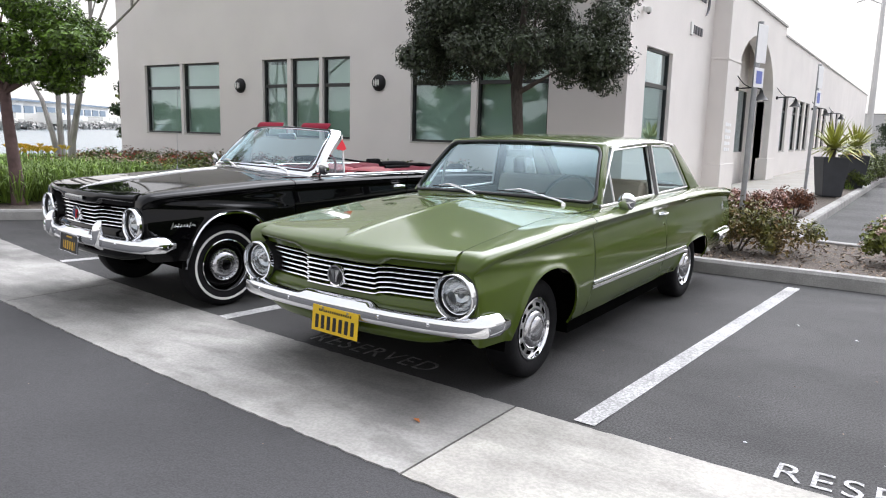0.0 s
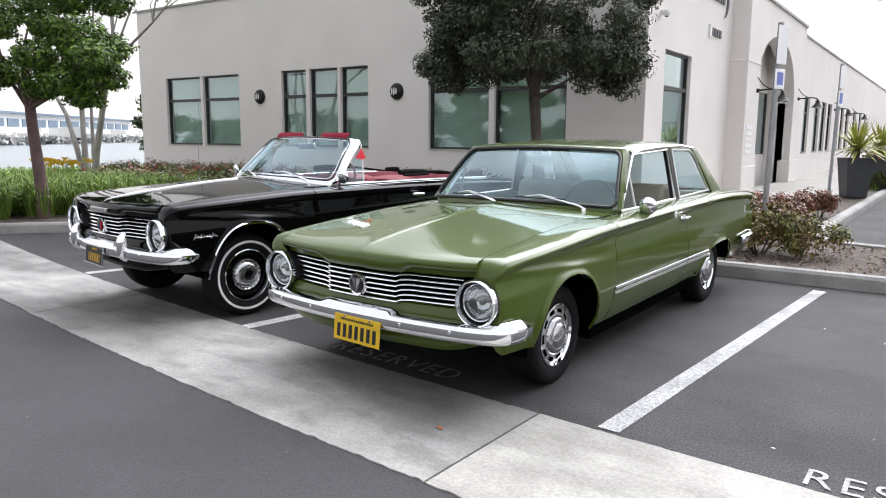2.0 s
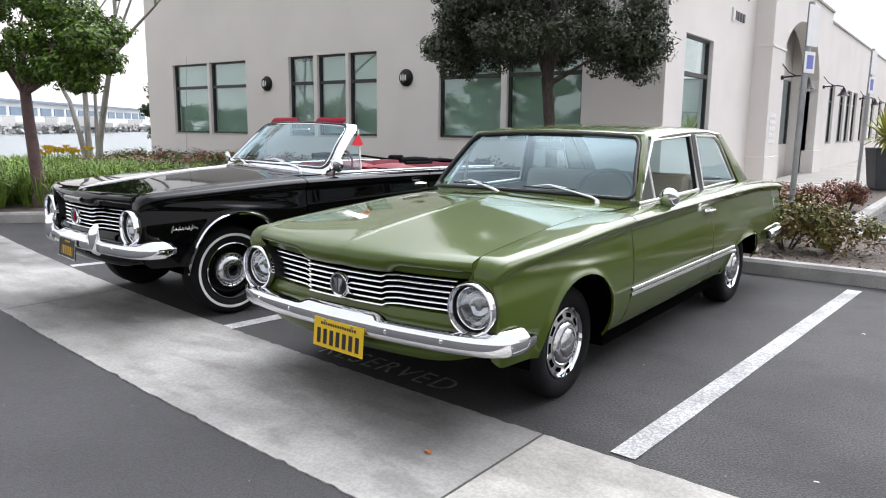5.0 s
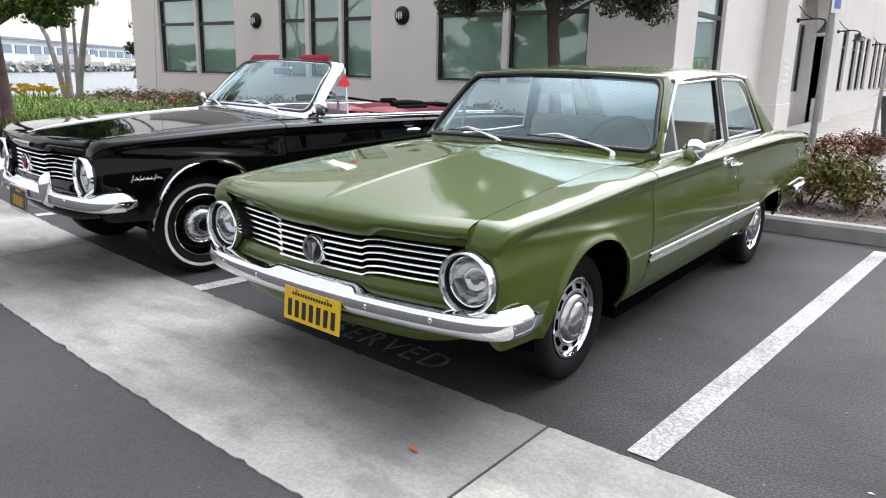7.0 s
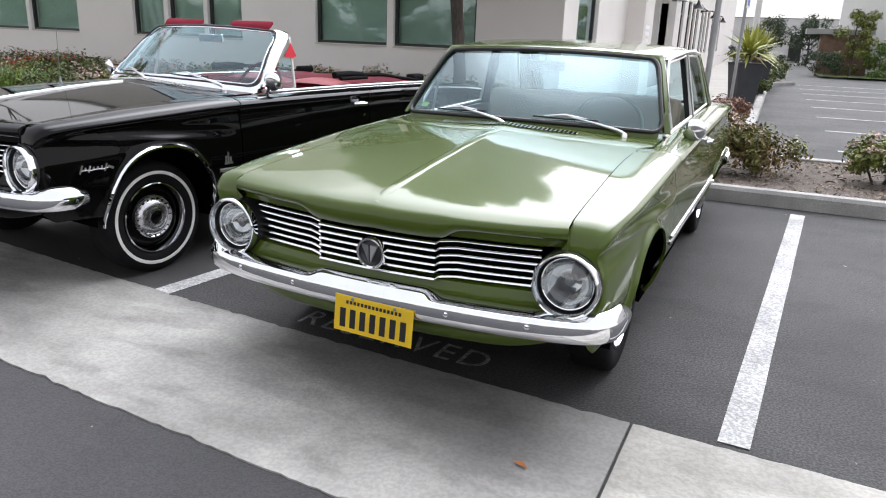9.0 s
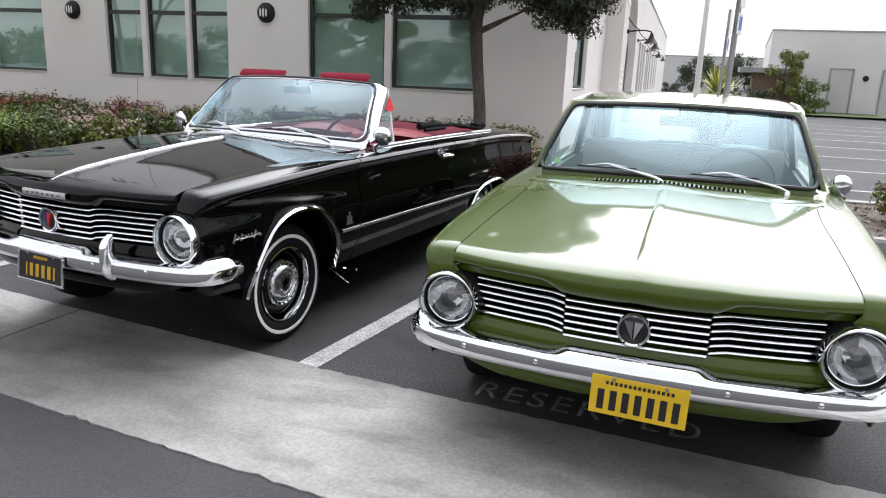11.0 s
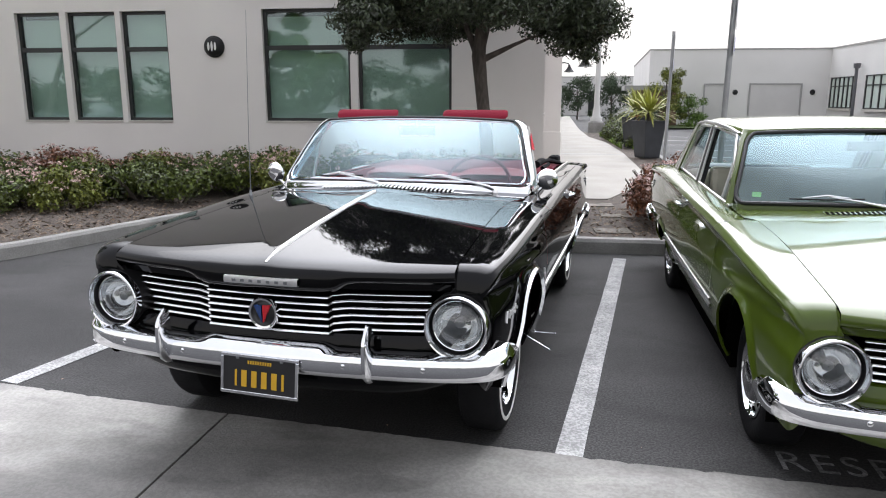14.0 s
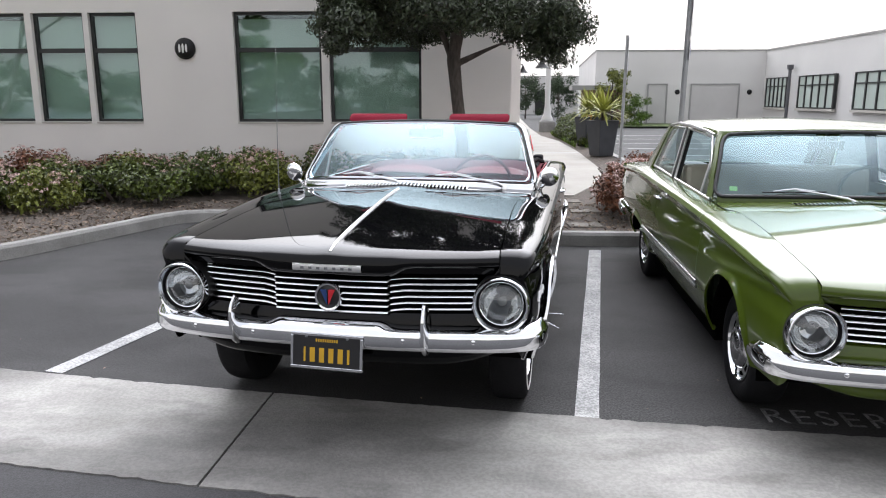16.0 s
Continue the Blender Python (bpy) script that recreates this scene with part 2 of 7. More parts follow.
def part(name, bm, material, parent, label="", smooth=False, bevel=0.0, solid=0.0):
    ob = new(name, mesh_of(name, bm, material, smooth))
    ob.parent = parent
    if label:
        tagged(ob, label)
    finish(ob, bevel, solid, smooth)
    return ob


def finish(ob, bevel=0.0, solid=0.0, smooth=False):
    if solid:
        s = ob.modifiers.new("thickness", "SOLIDIFY")
        s.thickness, s.offset = solid, -1
    if bevel:
        b = ob.modifiers.new("edges", "BEVEL")
        b.width, b.segments, b.limit_method, b.angle_limit = bevel, 2, "ANGLE", radians(40)
    if smooth:
        ob.data.set_sharp_from_angle(angle=radians(38))


def setting(name, bm, material, label, category, bevel=0.0, smooth=False):
    ob = new(name, mesh_of(name, bm, material, smooth))
    finish(ob, bevel, 0, smooth)
    return tagged(ob, label, category, kind="structure")


# ---- ground, kerbs and paint ----
def strip_edge(x):
    """The far edge of the concrete gutter strip, which bends gently."""
    x = max(min(x, 2.6), -12)
    return 0.434 - 0.0865 * x + 0.00795 * x * x


def flat(bm, pts, z):
    return bm.faces.new([bm.verts.new((x, y, z)) for x, y in pts])


bm = bmesh.new()
flat(bm, [(-900, -900), (900, -900), (900, 900), (-900, 900)], 0)
setting("ground", bm, ASPHALT, "dark grey worn asphalt of the parking stalls", "ground")

bm = bmesh.new()
xs = [-60] + [-12 + 0.5 * i for i in range(28)] + [60]
grid(bm, [[(x, strip_edge(x) - 0.92, 0.004), (x, -60, 0.004)] for x in xs])
setting("road", bm, ASPHALT_NEW, "smooth grey asphalt drive lane beside a concrete gutter", "road")

gutter = thing("gutter_strip", "pale stained concrete gutter strip in long cast slabs", "gutter")
tagged(gutter, kind="structure")
joints = [-60, -30, -15.6, -11.45, -7.3, -3.2, 0.94, 5.05, 9.2, 30, 60]
for a, b in zip(joints, joints[1:]):
    bm = bmesh.new()
    n = 12 if abs(a) > 16 else 110
    rag = random.Random(int(a * 10))
    top = [(a + 0.006 + (b - a - 0.012) * i / n) for i in range(n + 1)]
    lo = [(x, strip_edge(x) - 0.93 + rag.uniform(-0.005, 0.005) + 0.012 * (rag.random() < 0.06), 0.011) for x in top]
    hi = [(x + 0.03, strip_edge(x) + rag.uniform(-0.004, 0.004) - 0.012 * (rag.random() < 0.05), 0.011) for x in top]
    vs = grid(bm, [lo, hi])
    ext = bmesh.ops.extrude_face_region(bm, geom=bm.faces[:])
    for v in ext["geom"]:
        if isinstance(v, bmesh.types.BMVert):
            v.co.z = -0.03
    # the slab right of the sedan gets the lighter, sunlit-toned copy
    part("slab", bm, CONCRETE_SUNLIT if 0.9 < a < 5 else CONCRETE, gutter)


def sweep_kerb(name, line, label, high=0.14, wide=0.15):
    """A cast kerb: a rounded step along a plan line, its road face on the line, its body to the left of the way."""
    bm = bmesh.new()
    prof = [(0.0, -0.02), (0.008, high - 0.03), (0.03, high), (wide - 0.01, high), (wide, high - 0.01), (wide, -0.02)]
    pts = [Vector((x, y, 0)) for x, y in line]
    rows = []
    for i, p in enumerate(pts):
        d1 = (pts[i] - pts[i - 1]).normalized() if i else (pts[1] - pts[0]).normalized()
        d2 = (pts[i + 1] - pts[i]).normalized() if i + 1 < len(pts) else d1
        d = (d1 + d2).normalized()
        nrm = Vector((-d.y, d.x, 0)) / max(0.5, (d1 + d2).length / 2)
        rows.append([tuple(p + nrm * -o + Vector((0, 0, h))) for o, h in prof])
    grid(bm, rows)
    return setting(name, bm, KERB, label, "kerb")


def rounded(line, r=0.5, n=5):
    """A plan line with its corners rounded."""
    out = [line[0]]
    for a, b, c in zip(line, line[1:], line[2:]):
        a, b, c = Vector(a), Vector(b), Vector(c)
        u, v = (a - b), (c - b)
        k = min(r, u.length * 0.45, v.length * 0.45)
        p, q = b + u.normalized() * k, b + v.normalized() * k
        for i in range(n + 1):
            t = i / n
            out.append(tuple((1 - t) ** 2 * p + 2 * t * (1 - t) * b + t * t * q))
    out.append(line[-1])
    return out


KERB_LINE = rounded([(-12.5, -5.5), (-9.3, 0.0), (-8.3, 1.9), (-6.68, 3.72), (-5.82, 6.15), (-4.6, 5.95), (-1.6, 4.83), (9.0, 4.83), (12, 4.83)], 0.45)
sweep_kerb("kerb_stalls", KERB_LINE[::-1], "grey cast concrete kerb round the planting bed")
ISLAND_LINE = rounded([(12, 7.35), (1.6, 7.35), (1.15, 7.9), (1.35, 26.0), (2.2, 27.5)], 0.5)
sweep_kerb("kerb_island", ISLAND_LINE[::-1], "pale concrete kerb between path bed and rear lot", 0.14, 0.17)

bm = bmesh.new()
bed = [(x, y + 0.12) for x, y in KERB_LINE]
flat(bm, [(-26, -5.5)] + [(x - 0.1, y) for x, y in bed if x < -5] + [(x, y) for x, y in bed if -5 <= x <= -1.25] + [(-1.25, 8.3), (-1.71, 8.3), (-1.71, 9.5), (-26, 9.5)], 0.115)
flat(bm, [(-1.3, 4.95), (12, 4.95), (12, 7.22), (1.55, 7.22), (1.05, 7.85), (1.22, 26), (1.9, 27.3), (1.9, 30), (-1.3, 30)], 0.112)
setting("planting_bed", bm, MULCH, "brown bark mulch of the planting beds", "mulch bed")

bm = bmesh.new()
flat(bm, [(-26, 9.5), (-16.2, 9.5), (-16.2, 40), (-26, 40)], 0.115)
setting("lawn", bm, GRASS, "green lawn beside the building towards the water", "lawn")

bm = bmesh.new()
path_pts = [(-1.75, 7.95), (-0.78, 7.95), (-0.25, 9.4), (0.22, 11.7), (0.38, 16.9), (0.34, 22), (0.0, 25.5), (0.0, 33), (0.5, 60), (-6, 60), (-1.75, 40)]
f = flat(bm, path_pts, 0.13)
ext = bmesh.ops.extrude_face_region(bm, geom=[f])
for v in ext["geom"]:
    if isinstance(v, bmesh.types.BMVert):
        v.co.z = 0.0
setting("pavement", bm, PATHWAY, "pale sunlit concrete path along the building", "pavement")

# the dark line of a step in the path, drawn as a flat added strip
bm = bmesh.new()
box(bm, -1.30, 0.36, 16.45, 16.60, 0.10, 0.134)
setting("path_step_line", bm, COPING, "dark flat strip standing in for a step line across the path", "drain")
for px, py, w, d, turn in ((-0.95, 5.45, 0.38, 0.27, 4), (-0.8, 6.5, 0.38, 0.26, -3), (-0.95, 7.4, 0.38, 0.26, 3)):
    bm = bmesh.new()
    moved(bm, box(bm, -w / 2, w / 2, -d / 2, d / 2, -0.03, 0.014), pose(px, py, 0.112, 0, 0, turn))
    ob = new("stepping_stone", mesh_of("stepping_stone", bm, STONE))
    finish(ob, 0.008)
    tagged(ob, "square pale stepping stone set in bark mulch", "paving stone", "stepping stones")


def paint_line(a, b, wide, name="parking_line", z=0.005):
    bm = bmesh.new()
    a, b = Vector((*a, 0)), Vector((*b, 0))
    d = (b - a).normalized()
    nn = Vector((-d.y, d.x, 0)) * wide / 2
    k = 14
    rows = [[tuple(a + (b - a) * i / k + nn * (1 + 0.05 * noise.noise((i * 1.7, a.x, s))) * s + Vector((0, 0, z))) for s in (-1, 1)] for i in range(k + 1)]
    grid(bm, rows)
    return setting(name, bm, PAINT, "worn white painted parking line on asphalt", "road marking")


paint_line((-1.566, 0.60), (-0.95, 4.60), 0.118)
paint_line((1.33, 0.385), (1.66, 4.60), 0.112)
paint_line((-4.50, 1.02), (-3.80, 3.9), 0.12)
paint_line((4.25, 0.2), (4.5, 4.5), 0.112)
for i in range(8):
    y = 9.3 + 2.72 * i
    paint_line((2.3, y), (7.2, y + 0.1), 0.11)
    paint_line((13.0, y), (17.5, y + 0.1), 0.11)


def stencil(text, x, y, turn, size, paint=STENCIL):
    cu = bpy.data.curves.new("stencil", "FONT")
    cu.body, cu.size, cu.align_x, cu.align_y = text, size, "LEFT", "BOTTOM"
    cu.space_character = 1.18
    cu.extrude = 0.0
    tmp = new("stencil", cu)
    bpy.context.view_layer.update()
    me = bpy.data.meshes.new_from_object(tmp.evaluated_get(bpy.context.evaluated_depsgraph_get()))
    bpy.data.objects.remove(tmp)
    lo = [min(v.co[i] for v in me.vertices) for i in (0, 1)]
    hi = [max(v.co[i] for v in me.vertices) for i in (0, 1)]
    me.transform(Matrix.Diagonal((1.0 / (hi[0] - lo[0]), size / (hi[1] - lo[1]), 1, 1)) @ Matrix.Translation((-lo[0], -lo[1], 0)))
    me.materials.clear()
    me.materials.append(paint)
    ob = new("stencil_lettering", me)
    ob.matrix_basis = pose(x, y, 0.005, 0, 0, turn)
    return tagged(ob, "worn white stencilled word on the asphalt stall", "road marking", kind="structure")


# worn word under the sedan; its grey also holds the car's shade
stencil("RESERVED", -0.70, 0.60, -4.0, 0.165, shader("stencil_paint_worn_shaded", (0.34, 0.34, 0.34), 0.85, vary=0.6, scale=9, fine=0.5, fine_scale=60))
stencil("RESERVED", 2.185, 0.335, -0.5, 0.165)


# ---- the stucco building ----
def wall_holes(u0, u1, z0, z1, holes):
    """Rectangles that cover a wall but for its holes (u0, u1, z0, z1)."""
    us = sorted({u0, u1, *[h[0] for h in holes], *[h[1] for h in holes]})
    out = []
    for a, b in zip(us, us[1:]):
        cuts = sorted((h[2], h[3]) for h in holes if h[0] < (a + b) / 2 < h[1])
        z = z0
        for c, d in cuts:
            if c > z:
                out.append((a, b, z, c))
            z = d
        if z < z1:
            out.append((a, b, z, z1))
    return out


FY, CX, TOP = 9.06, -1.70, 4.66
WZ0, WZ1, WT = 1.15, 2.875, 2.29
FRONT = [(-14.83, -13.37), (-13.27, -11.87), (-10.37, -9.57), (-9.46, -8.60), (-8.51, -7.72), (-6.13, -4.72), (-4.60, -3.12)]
SIDE = [(9.95, 11.47)]
NARROW = [(24.1, 25.2), (26.3, 27.5), (27.9, 29.1), (29.5, 30.6), (31.9, 33.0), (33.4, 34.5), (35.2, 36.4), (38.0, 39.2), (40.6, 41.8), (43.2, 44.4)]
bm = bmesh.new()
for a, b, c, d in wall_holes(-16.0, CX, -0.1, TOP, [(*h, WZ0, WZ1) for h in FRONT]):
    box(bm, a, b, FY, FY + 0.28, c, d)
bmesh.ops.remove_doubles(bm, verts=bm.verts, dist=1e-5)
setting("wall_front", bm, STUCCO, "smooth warm-grey stucco front wall with tall windows", "wall")
bm = bmesh.new()
holes = [(SIDE[0][0], SIDE[0][1], 1.25, 2.93)] + [(a, b, 0.95, 2.8) for a, b in NARROW] + [(15.9, 20.9, 0.0, 4.1)]
for a, b, c, d in wall_holes(FY + 0.281, 60, -0.1, TOP, holes):
    box(bm, CX - 0.28, CX, a, b, c, d)
bmesh.ops.remove_doubles(bm, verts=bm.verts, dist=1e-5)
setting("wall_side", bm, STUCCO, "pale stucco side wall with an arched entrance", "wall")
bm = bmesh.new()
box(bm, -16.0, -15.72, FY + 0.281, 40, -0.1, TOP)
setting("wall_west", bm, STUCCO, "stucco end wall of the building", "wall")
bm = bmesh.new()
box(bm, -15.7, CX - 0.29, FY + 0.29, 59, 4.2, 4.3)
setting("roof", bm, COPING, "flat roof behind the parapet", "roof")
bm = bmesh.new()
box(bm, -16.04, CX + 0.04, FY - 0.04, FY + 0.3, TOP, TOP + 0.05)
box(bm, CX - 0.3, CX + 0.04, FY + 0.301, 14.3, TOP, TOP + 0.05)
box(bm, CX - 0.3, CX + 0.04, 22.25, 60, TOP, TOP + 0.05)
box(bm, -16.04, -15.70, FY + 0.301, 40, TOP, TOP + 0.05)
setting("trim_coping", bm, COPING, "grey metal coping along the parapet", "trim")

# the raised entrance bay with its arch
ya, yb, r = 15.9, 20.9, 2.5
yc, spring, bay_top = 18.4, 2.45, 4.75
front = CX + 0.22
for name, x1, y0, y1, z1 in (("wall_bay_near", front, 15.55, ya, bay_top), ("wall_bay_far", front, yb, 22.2, bay_top), ("wall_pier", front + 0.16, 14.3, 15.55, bay_top - 0.02)):
    bm = bmesh.new()
    box(bm, CX - 0.2, x1, y0, y1, -0.1, z1)
    setting(name, bm, STUCCO, "raised stucco pier of the entrance bay", "wall")
for y0, y1, x1 in ((14.27, 15.58, front + 0.18), (yb - 0.02, 22.23, front + 0.02)):
    bm = bmesh.new()
    box(bm, CX - 0.1, x1, y0, y1, 0.1, 0.78)
    setting("trim_plinth", bm, STUCCO, "low stucco plinth round the entrance pier", "trim", bevel=0.012)
bm = bmesh.new()
box(bm, CX - 0.1, front + 0.175, 14.28, 15.57, 3.08, 3.13)
setting("trim_band", bm, STUCCO, "thin stucco band round the entrance pier", "trim", bevel=0.008)
bm = bmesh.new()
n = 16
arc = [(yc - r * math.cos(math.pi * i / n), spring + r * math.sin(math.pi * i / n) * 0.64) for i in range(n + 1)]
lo = [[bm.verts.new((x, y, z)) for y, z in arc] for x in (CX - 0.2, front)]
hi = [[bm.verts.new((x, y, bay_top)) for y, z in arc] for x in (CX - 0.2, front)]
for i in range(n):
    bm.faces.new((lo[1][i], lo[1][i + 1], hi[1][i + 1], hi[1][i]))
    bm.faces.new((lo[0][i], hi[0][i], hi[0][i + 1], lo[0][i + 1]))
    bm.faces.new((lo[0][i], lo[0][i + 1], lo[1][i + 1], lo[1][i]))
    bm.faces.new((hi[0][i], hi[1][i], hi[1][i + 1], hi[0][i + 1]))
setting("wall_arch", bm, STUCCO, "stucco arch over the entrance", "wall")
bm = bmesh.new()
box(bm, CX - 0.2, front + 0.04, 14.28, 22.24, bay_top, bay_top + 0.06)
setting("trim_bay", bm, COPING, "grey coping on the entrance bay", "trim")
# the shallow glazed recess behind the arch
bm = bmesh.new()
box(bm, CX - 0.62, CX - 0.52, 15.7, 21.1, 2.75, 4.4)
box(bm, CX - 0.62, CX - 0.52, 18.6, 21.1, 0, 0.95)
box(bm, CX - 0.52, CX - 0.281, 15.75, 15.89, 0, 4.4)
box(bm, CX - 0.52, CX - 0.281, 20.91, 21.05, 0, 4.4)
setting("wall_niche", bm, STUCCO, "shaded stucco walls of the entrance niche", "wall")
door = thing("door_1", "dark glazed entrance door with pale frame in the niche", "door")
tagged(door, kind="structure")
bm = bmesh.new()
for a, b in ((15.92, 16.04), (17.2, 17.3), (18.5, 18.6)):
    box(bm, CX - 0.60, CX - 0.50, a, b, 0.13, 2.74)
for c in (0.13, 2.25, 2.64):
    box(bm, CX - 0.60, CX - 0.51, 16.05, 18.49, c, c + 0.1)
part("door_frame", bm, SIGNWHITE, door)
for a, b in ((16.05, 17.19), (17.31, 18.49)):
    bm = bmesh.new()
    box(bm, CX - 0.56, CX - 0.55, a, b, 0.24, 2.24)
    part("pane", bm, PANE, door)
    bm = bmesh.new()
    box(bm, CX - 0.56, CX - 0.55, a, b, 2.36, 2.63)
    part("transom_pane", bm, PANE, door)
for ob in door.children:
    if "pane" in ob.name:
        ob.visible_shadow = False
bm = bmesh.new()
box(bm, CX - 1.15, CX - 1.05, 15.4, 21.2, 0.13, 2.8)
setting("wall_lobby", bm, BRICK, "dim brown wall of the lobby behind the entrance door", "wall")
bm = bmesh.new()
for a, b in ((18.61, 18.7), (19.7, 19.8), (20.8, 20.89)):
    box(bm, CX - 0.60, CX - 0.52, a, b, 0.96, 2.74)
part("side_light_frame", bm, FRAME, door)
bm = bmesh.new()
box(bm, CX - 0.56, CX - 0.55, 18.7, 20.8, 0.96, 2.74)
part("side_light", bm, PANE, door).visible_shadow = False

WINDOWS = 0


def window(u0, u1, z0, z1, transom, facing="front", blind=True, cols=1):
    """A dark metal window in the wall's opening: frame, transom, panes and a roller blind."""
    global WINDOWS
    WINDOWS += 1
    win = thing(f"window_{WINDOWS}", "dark metal framed window with green-tinted glass and blind", "window", at=pose(0, 0, 0))
    tagged(win, kind="structure")

    def put(bm, a, b, d0, d1, c, e):
        if facing == "front":
            box(bm, a, b, FY + d0, FY + d1, c, e)
        else:
            box(bm, CX - d1, CX - d0, a, b, c, e)

    w = 0.045
    bm = bmesh.new()
    put(bm, u0, u0 + w, 0.07, 0.14, z0, z1)
    put(bm, u1 - w, u1, 0.07, 0.14, z0, z1)
    put(bm, u0 + w, u1 - w, 0.07, 0.14, z0, z0 + w)
    put(bm, u0 + w, u1 - w, 0.07, 0.14, z1 - w, z1)
    if transom:
        put(bm, u0 + w, u1 - w, 0.06, 0.14, transom - 0.035, transom + 0.035)
    part("window_frame", bm, FRAME, win)
    spans = [(z0 + w, transom - 0.035), (transom + 0.035, z1 - w)] if transom else [(z0 + w, z1 - w)]
    for a, b in spans:
        bm = bmesh.new()
        put(bm, u0 + w, u1 - w, 0.1, 0.106, a, b)
        part("pane", bm, PANE, win).visible_shadow = False
    if blind:
        bm = bmesh.new()
        put(bm, u0 + 0.02, u1 - 0.02, 0.2, 0.21, z0 + 0.03, z1 - 0.02 if blind is True else blind)
        part("blind", bm, BLIND, win)
    bm = bmesh.new()
    put(bm, u0 + 0.002, u1 - 0.002, -0.012, 0.06, z0 - 0.03, z0 - 0.001)
    part("window_sill", bm, MULLION, win)


for i, (a, b) in enumerate(FRONT):
    window(a, b, WZ0, WZ1, WT, "front", WZ1 - 0.1 if i % 3 == 2 else True)
window(*SIDE[0], 1.25, 2.93, 2.29, "side", 2.25)
for a, b in NARROW:
    window(a, b, 0.95, 2.8, 2.3, "side", False)
# added dark sheets that close the view through the windows as room shade
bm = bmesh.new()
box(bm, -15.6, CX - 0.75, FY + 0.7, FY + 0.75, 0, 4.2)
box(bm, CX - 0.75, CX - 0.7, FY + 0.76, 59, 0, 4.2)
setting("wall_inner", bm, ROOM, "dark sheets behind the windows, coloured as the shade of the rooms", "wall")


# ---- the two cars ----
GREENPAINT = shader("paint_olive_green", (0.050, 0.078, 0.0035), 0.45, 0.0, spec=0.15, coat=1.0, coat_ior=1.38, coat_rough=0.05, vary=0.06, scale=2.0)
BLACKPAINT = shader("paint_black", (0.002, 0.002, 0.0024), 0.2, coat=1.0, coat_ior=1.30, vary=0.2, scale=2.0, spec=0.0)
BARCHROME = shader("grille_chrome", (0.93, 0.93, 0.94), 0.12, 1.0, vary=0.04, scale=20)
CHROME = shader("chrome", (0.88, 0.89, 0.91), 0.035, 1.0, vary=0.06, scale=9)
ALUMINIUM = shader("bright_trim", (0.86, 0.86, 0.86), 0.34, 1.0, vary=0.06, scale=20)
MIRRORBOWL = shader("lamp_reflector", (0.62, 0.63, 0.64), 0.06, 1.0, vary=0.2, scale=30)
RUBBER = shader("rubber", (0.008, 0.008, 0.009), 0.8, spec=0.15, vary=0.3, scale=10, bump=0.2)
GASKET = shader("gasket_rubber", (0.012, 0.012, 0.013), 0.5, vary=0.2)
WHITEWALL = shader("whitewall", (0.74, 0.73, 0.70), 0.7, vary=0.08, scale=12)
# near-black that stands in for shade in wells, gaps, slots and underbody
DARK = shader("shade_black", (0.003, 0.003, 0.003), 0.9, spec=0.0, vary=0.3)
HUBSTEEL = shader("hub_steel", (0.66, 0.66, 0.68), 0.22, 1.0, vary=0.25, scale=18)
STEEL = shader("steel_grey", (0.25, 0.26, 0.27), 0.45, 0.7, vary=0.25, scale=12)
TAN = shader("vinyl_tan", (0.36, 0.34, 0.27), 0.55, vary=0.15, scale=6, bump=0.2, bump_scale=90)
GREYVINYL = shader("vinyl_grey_green", (0.16, 0.18, 0.15), 0.6, vary=0.2, scale=5)
REDVINYL = shader("vinyl_red", (0.33, 0.012, 0.028), 0.5, vary=0.2, scale=6, bump=0.2, bump_scale=90)
ORANGERED = shader("vinyl_orange_red", (0.24, 0.014, 0.022), 0.5, vary=0.15, scale=6)
MAROON = shader("vinyl_maroon", (0.13, 0.008, 0.02), 0.7, spec=0.2, vary=0.25, scale=7, bump=0.3)
VISORRED = shader("visor_red", (0.20, 0.012, 0.028), 0.8, spec=0.15, vary=0.15, scale=6)
BLACKCLOTH = shader("black_canvas", (0.008, 0.008, 0.009), 0.85, spec=0.1, vary=0.3, scale=8, bump=0.4)
WHITEFRAME = shader("painted_white_trim", (0.72, 0.72, 0.70), 0.25, 0.3, coat=0.5, vary=0.06)
YELLOW = shader("plate_yellow", (0.72, 0.47, 0.015), 0.45, vary=0.12, scale=14)
PLATEBLACK = shader("plate_black", (0.012, 0.012, 0.014), 0.45, vary=0.2)
PLATEGOLD = shader("plate_gold", (0.62, 0.36, 0.02), 0.5, vary=0.1)
ENAMELRED = shader("enamel_red", (0.5, 0.02, 0.03), 0.2, coat=0.6)
ENAMELBLUE = shader("enamel_blue", (0.02, 0.05, 0.16), 0.2, coat=0.6)
SIDEGLASS = glass("side_glass", (0.74, 0.85, 0.86), 0.6, 0.04)
WINDSHIELD = glass("windshield_glass", (0.66, 0.82, 0.86), 1.0, 0.11, (0.74, 0.93, 1.0))
LENS = glass("lamp_lens", (0.9, 0.92, 0.92), 0.95, 0.10)
STICKER = shader("sticker_green", (0.16, 0.36, 0.05), 0.5)
AMBER = shader("amber_lens", (0.5, 0.16, 0.02), 0.25, coat=0.6)
REDLENS = shader("red_lens", (0.4, 0.01, 0.01), 0.2, coat=0.6)


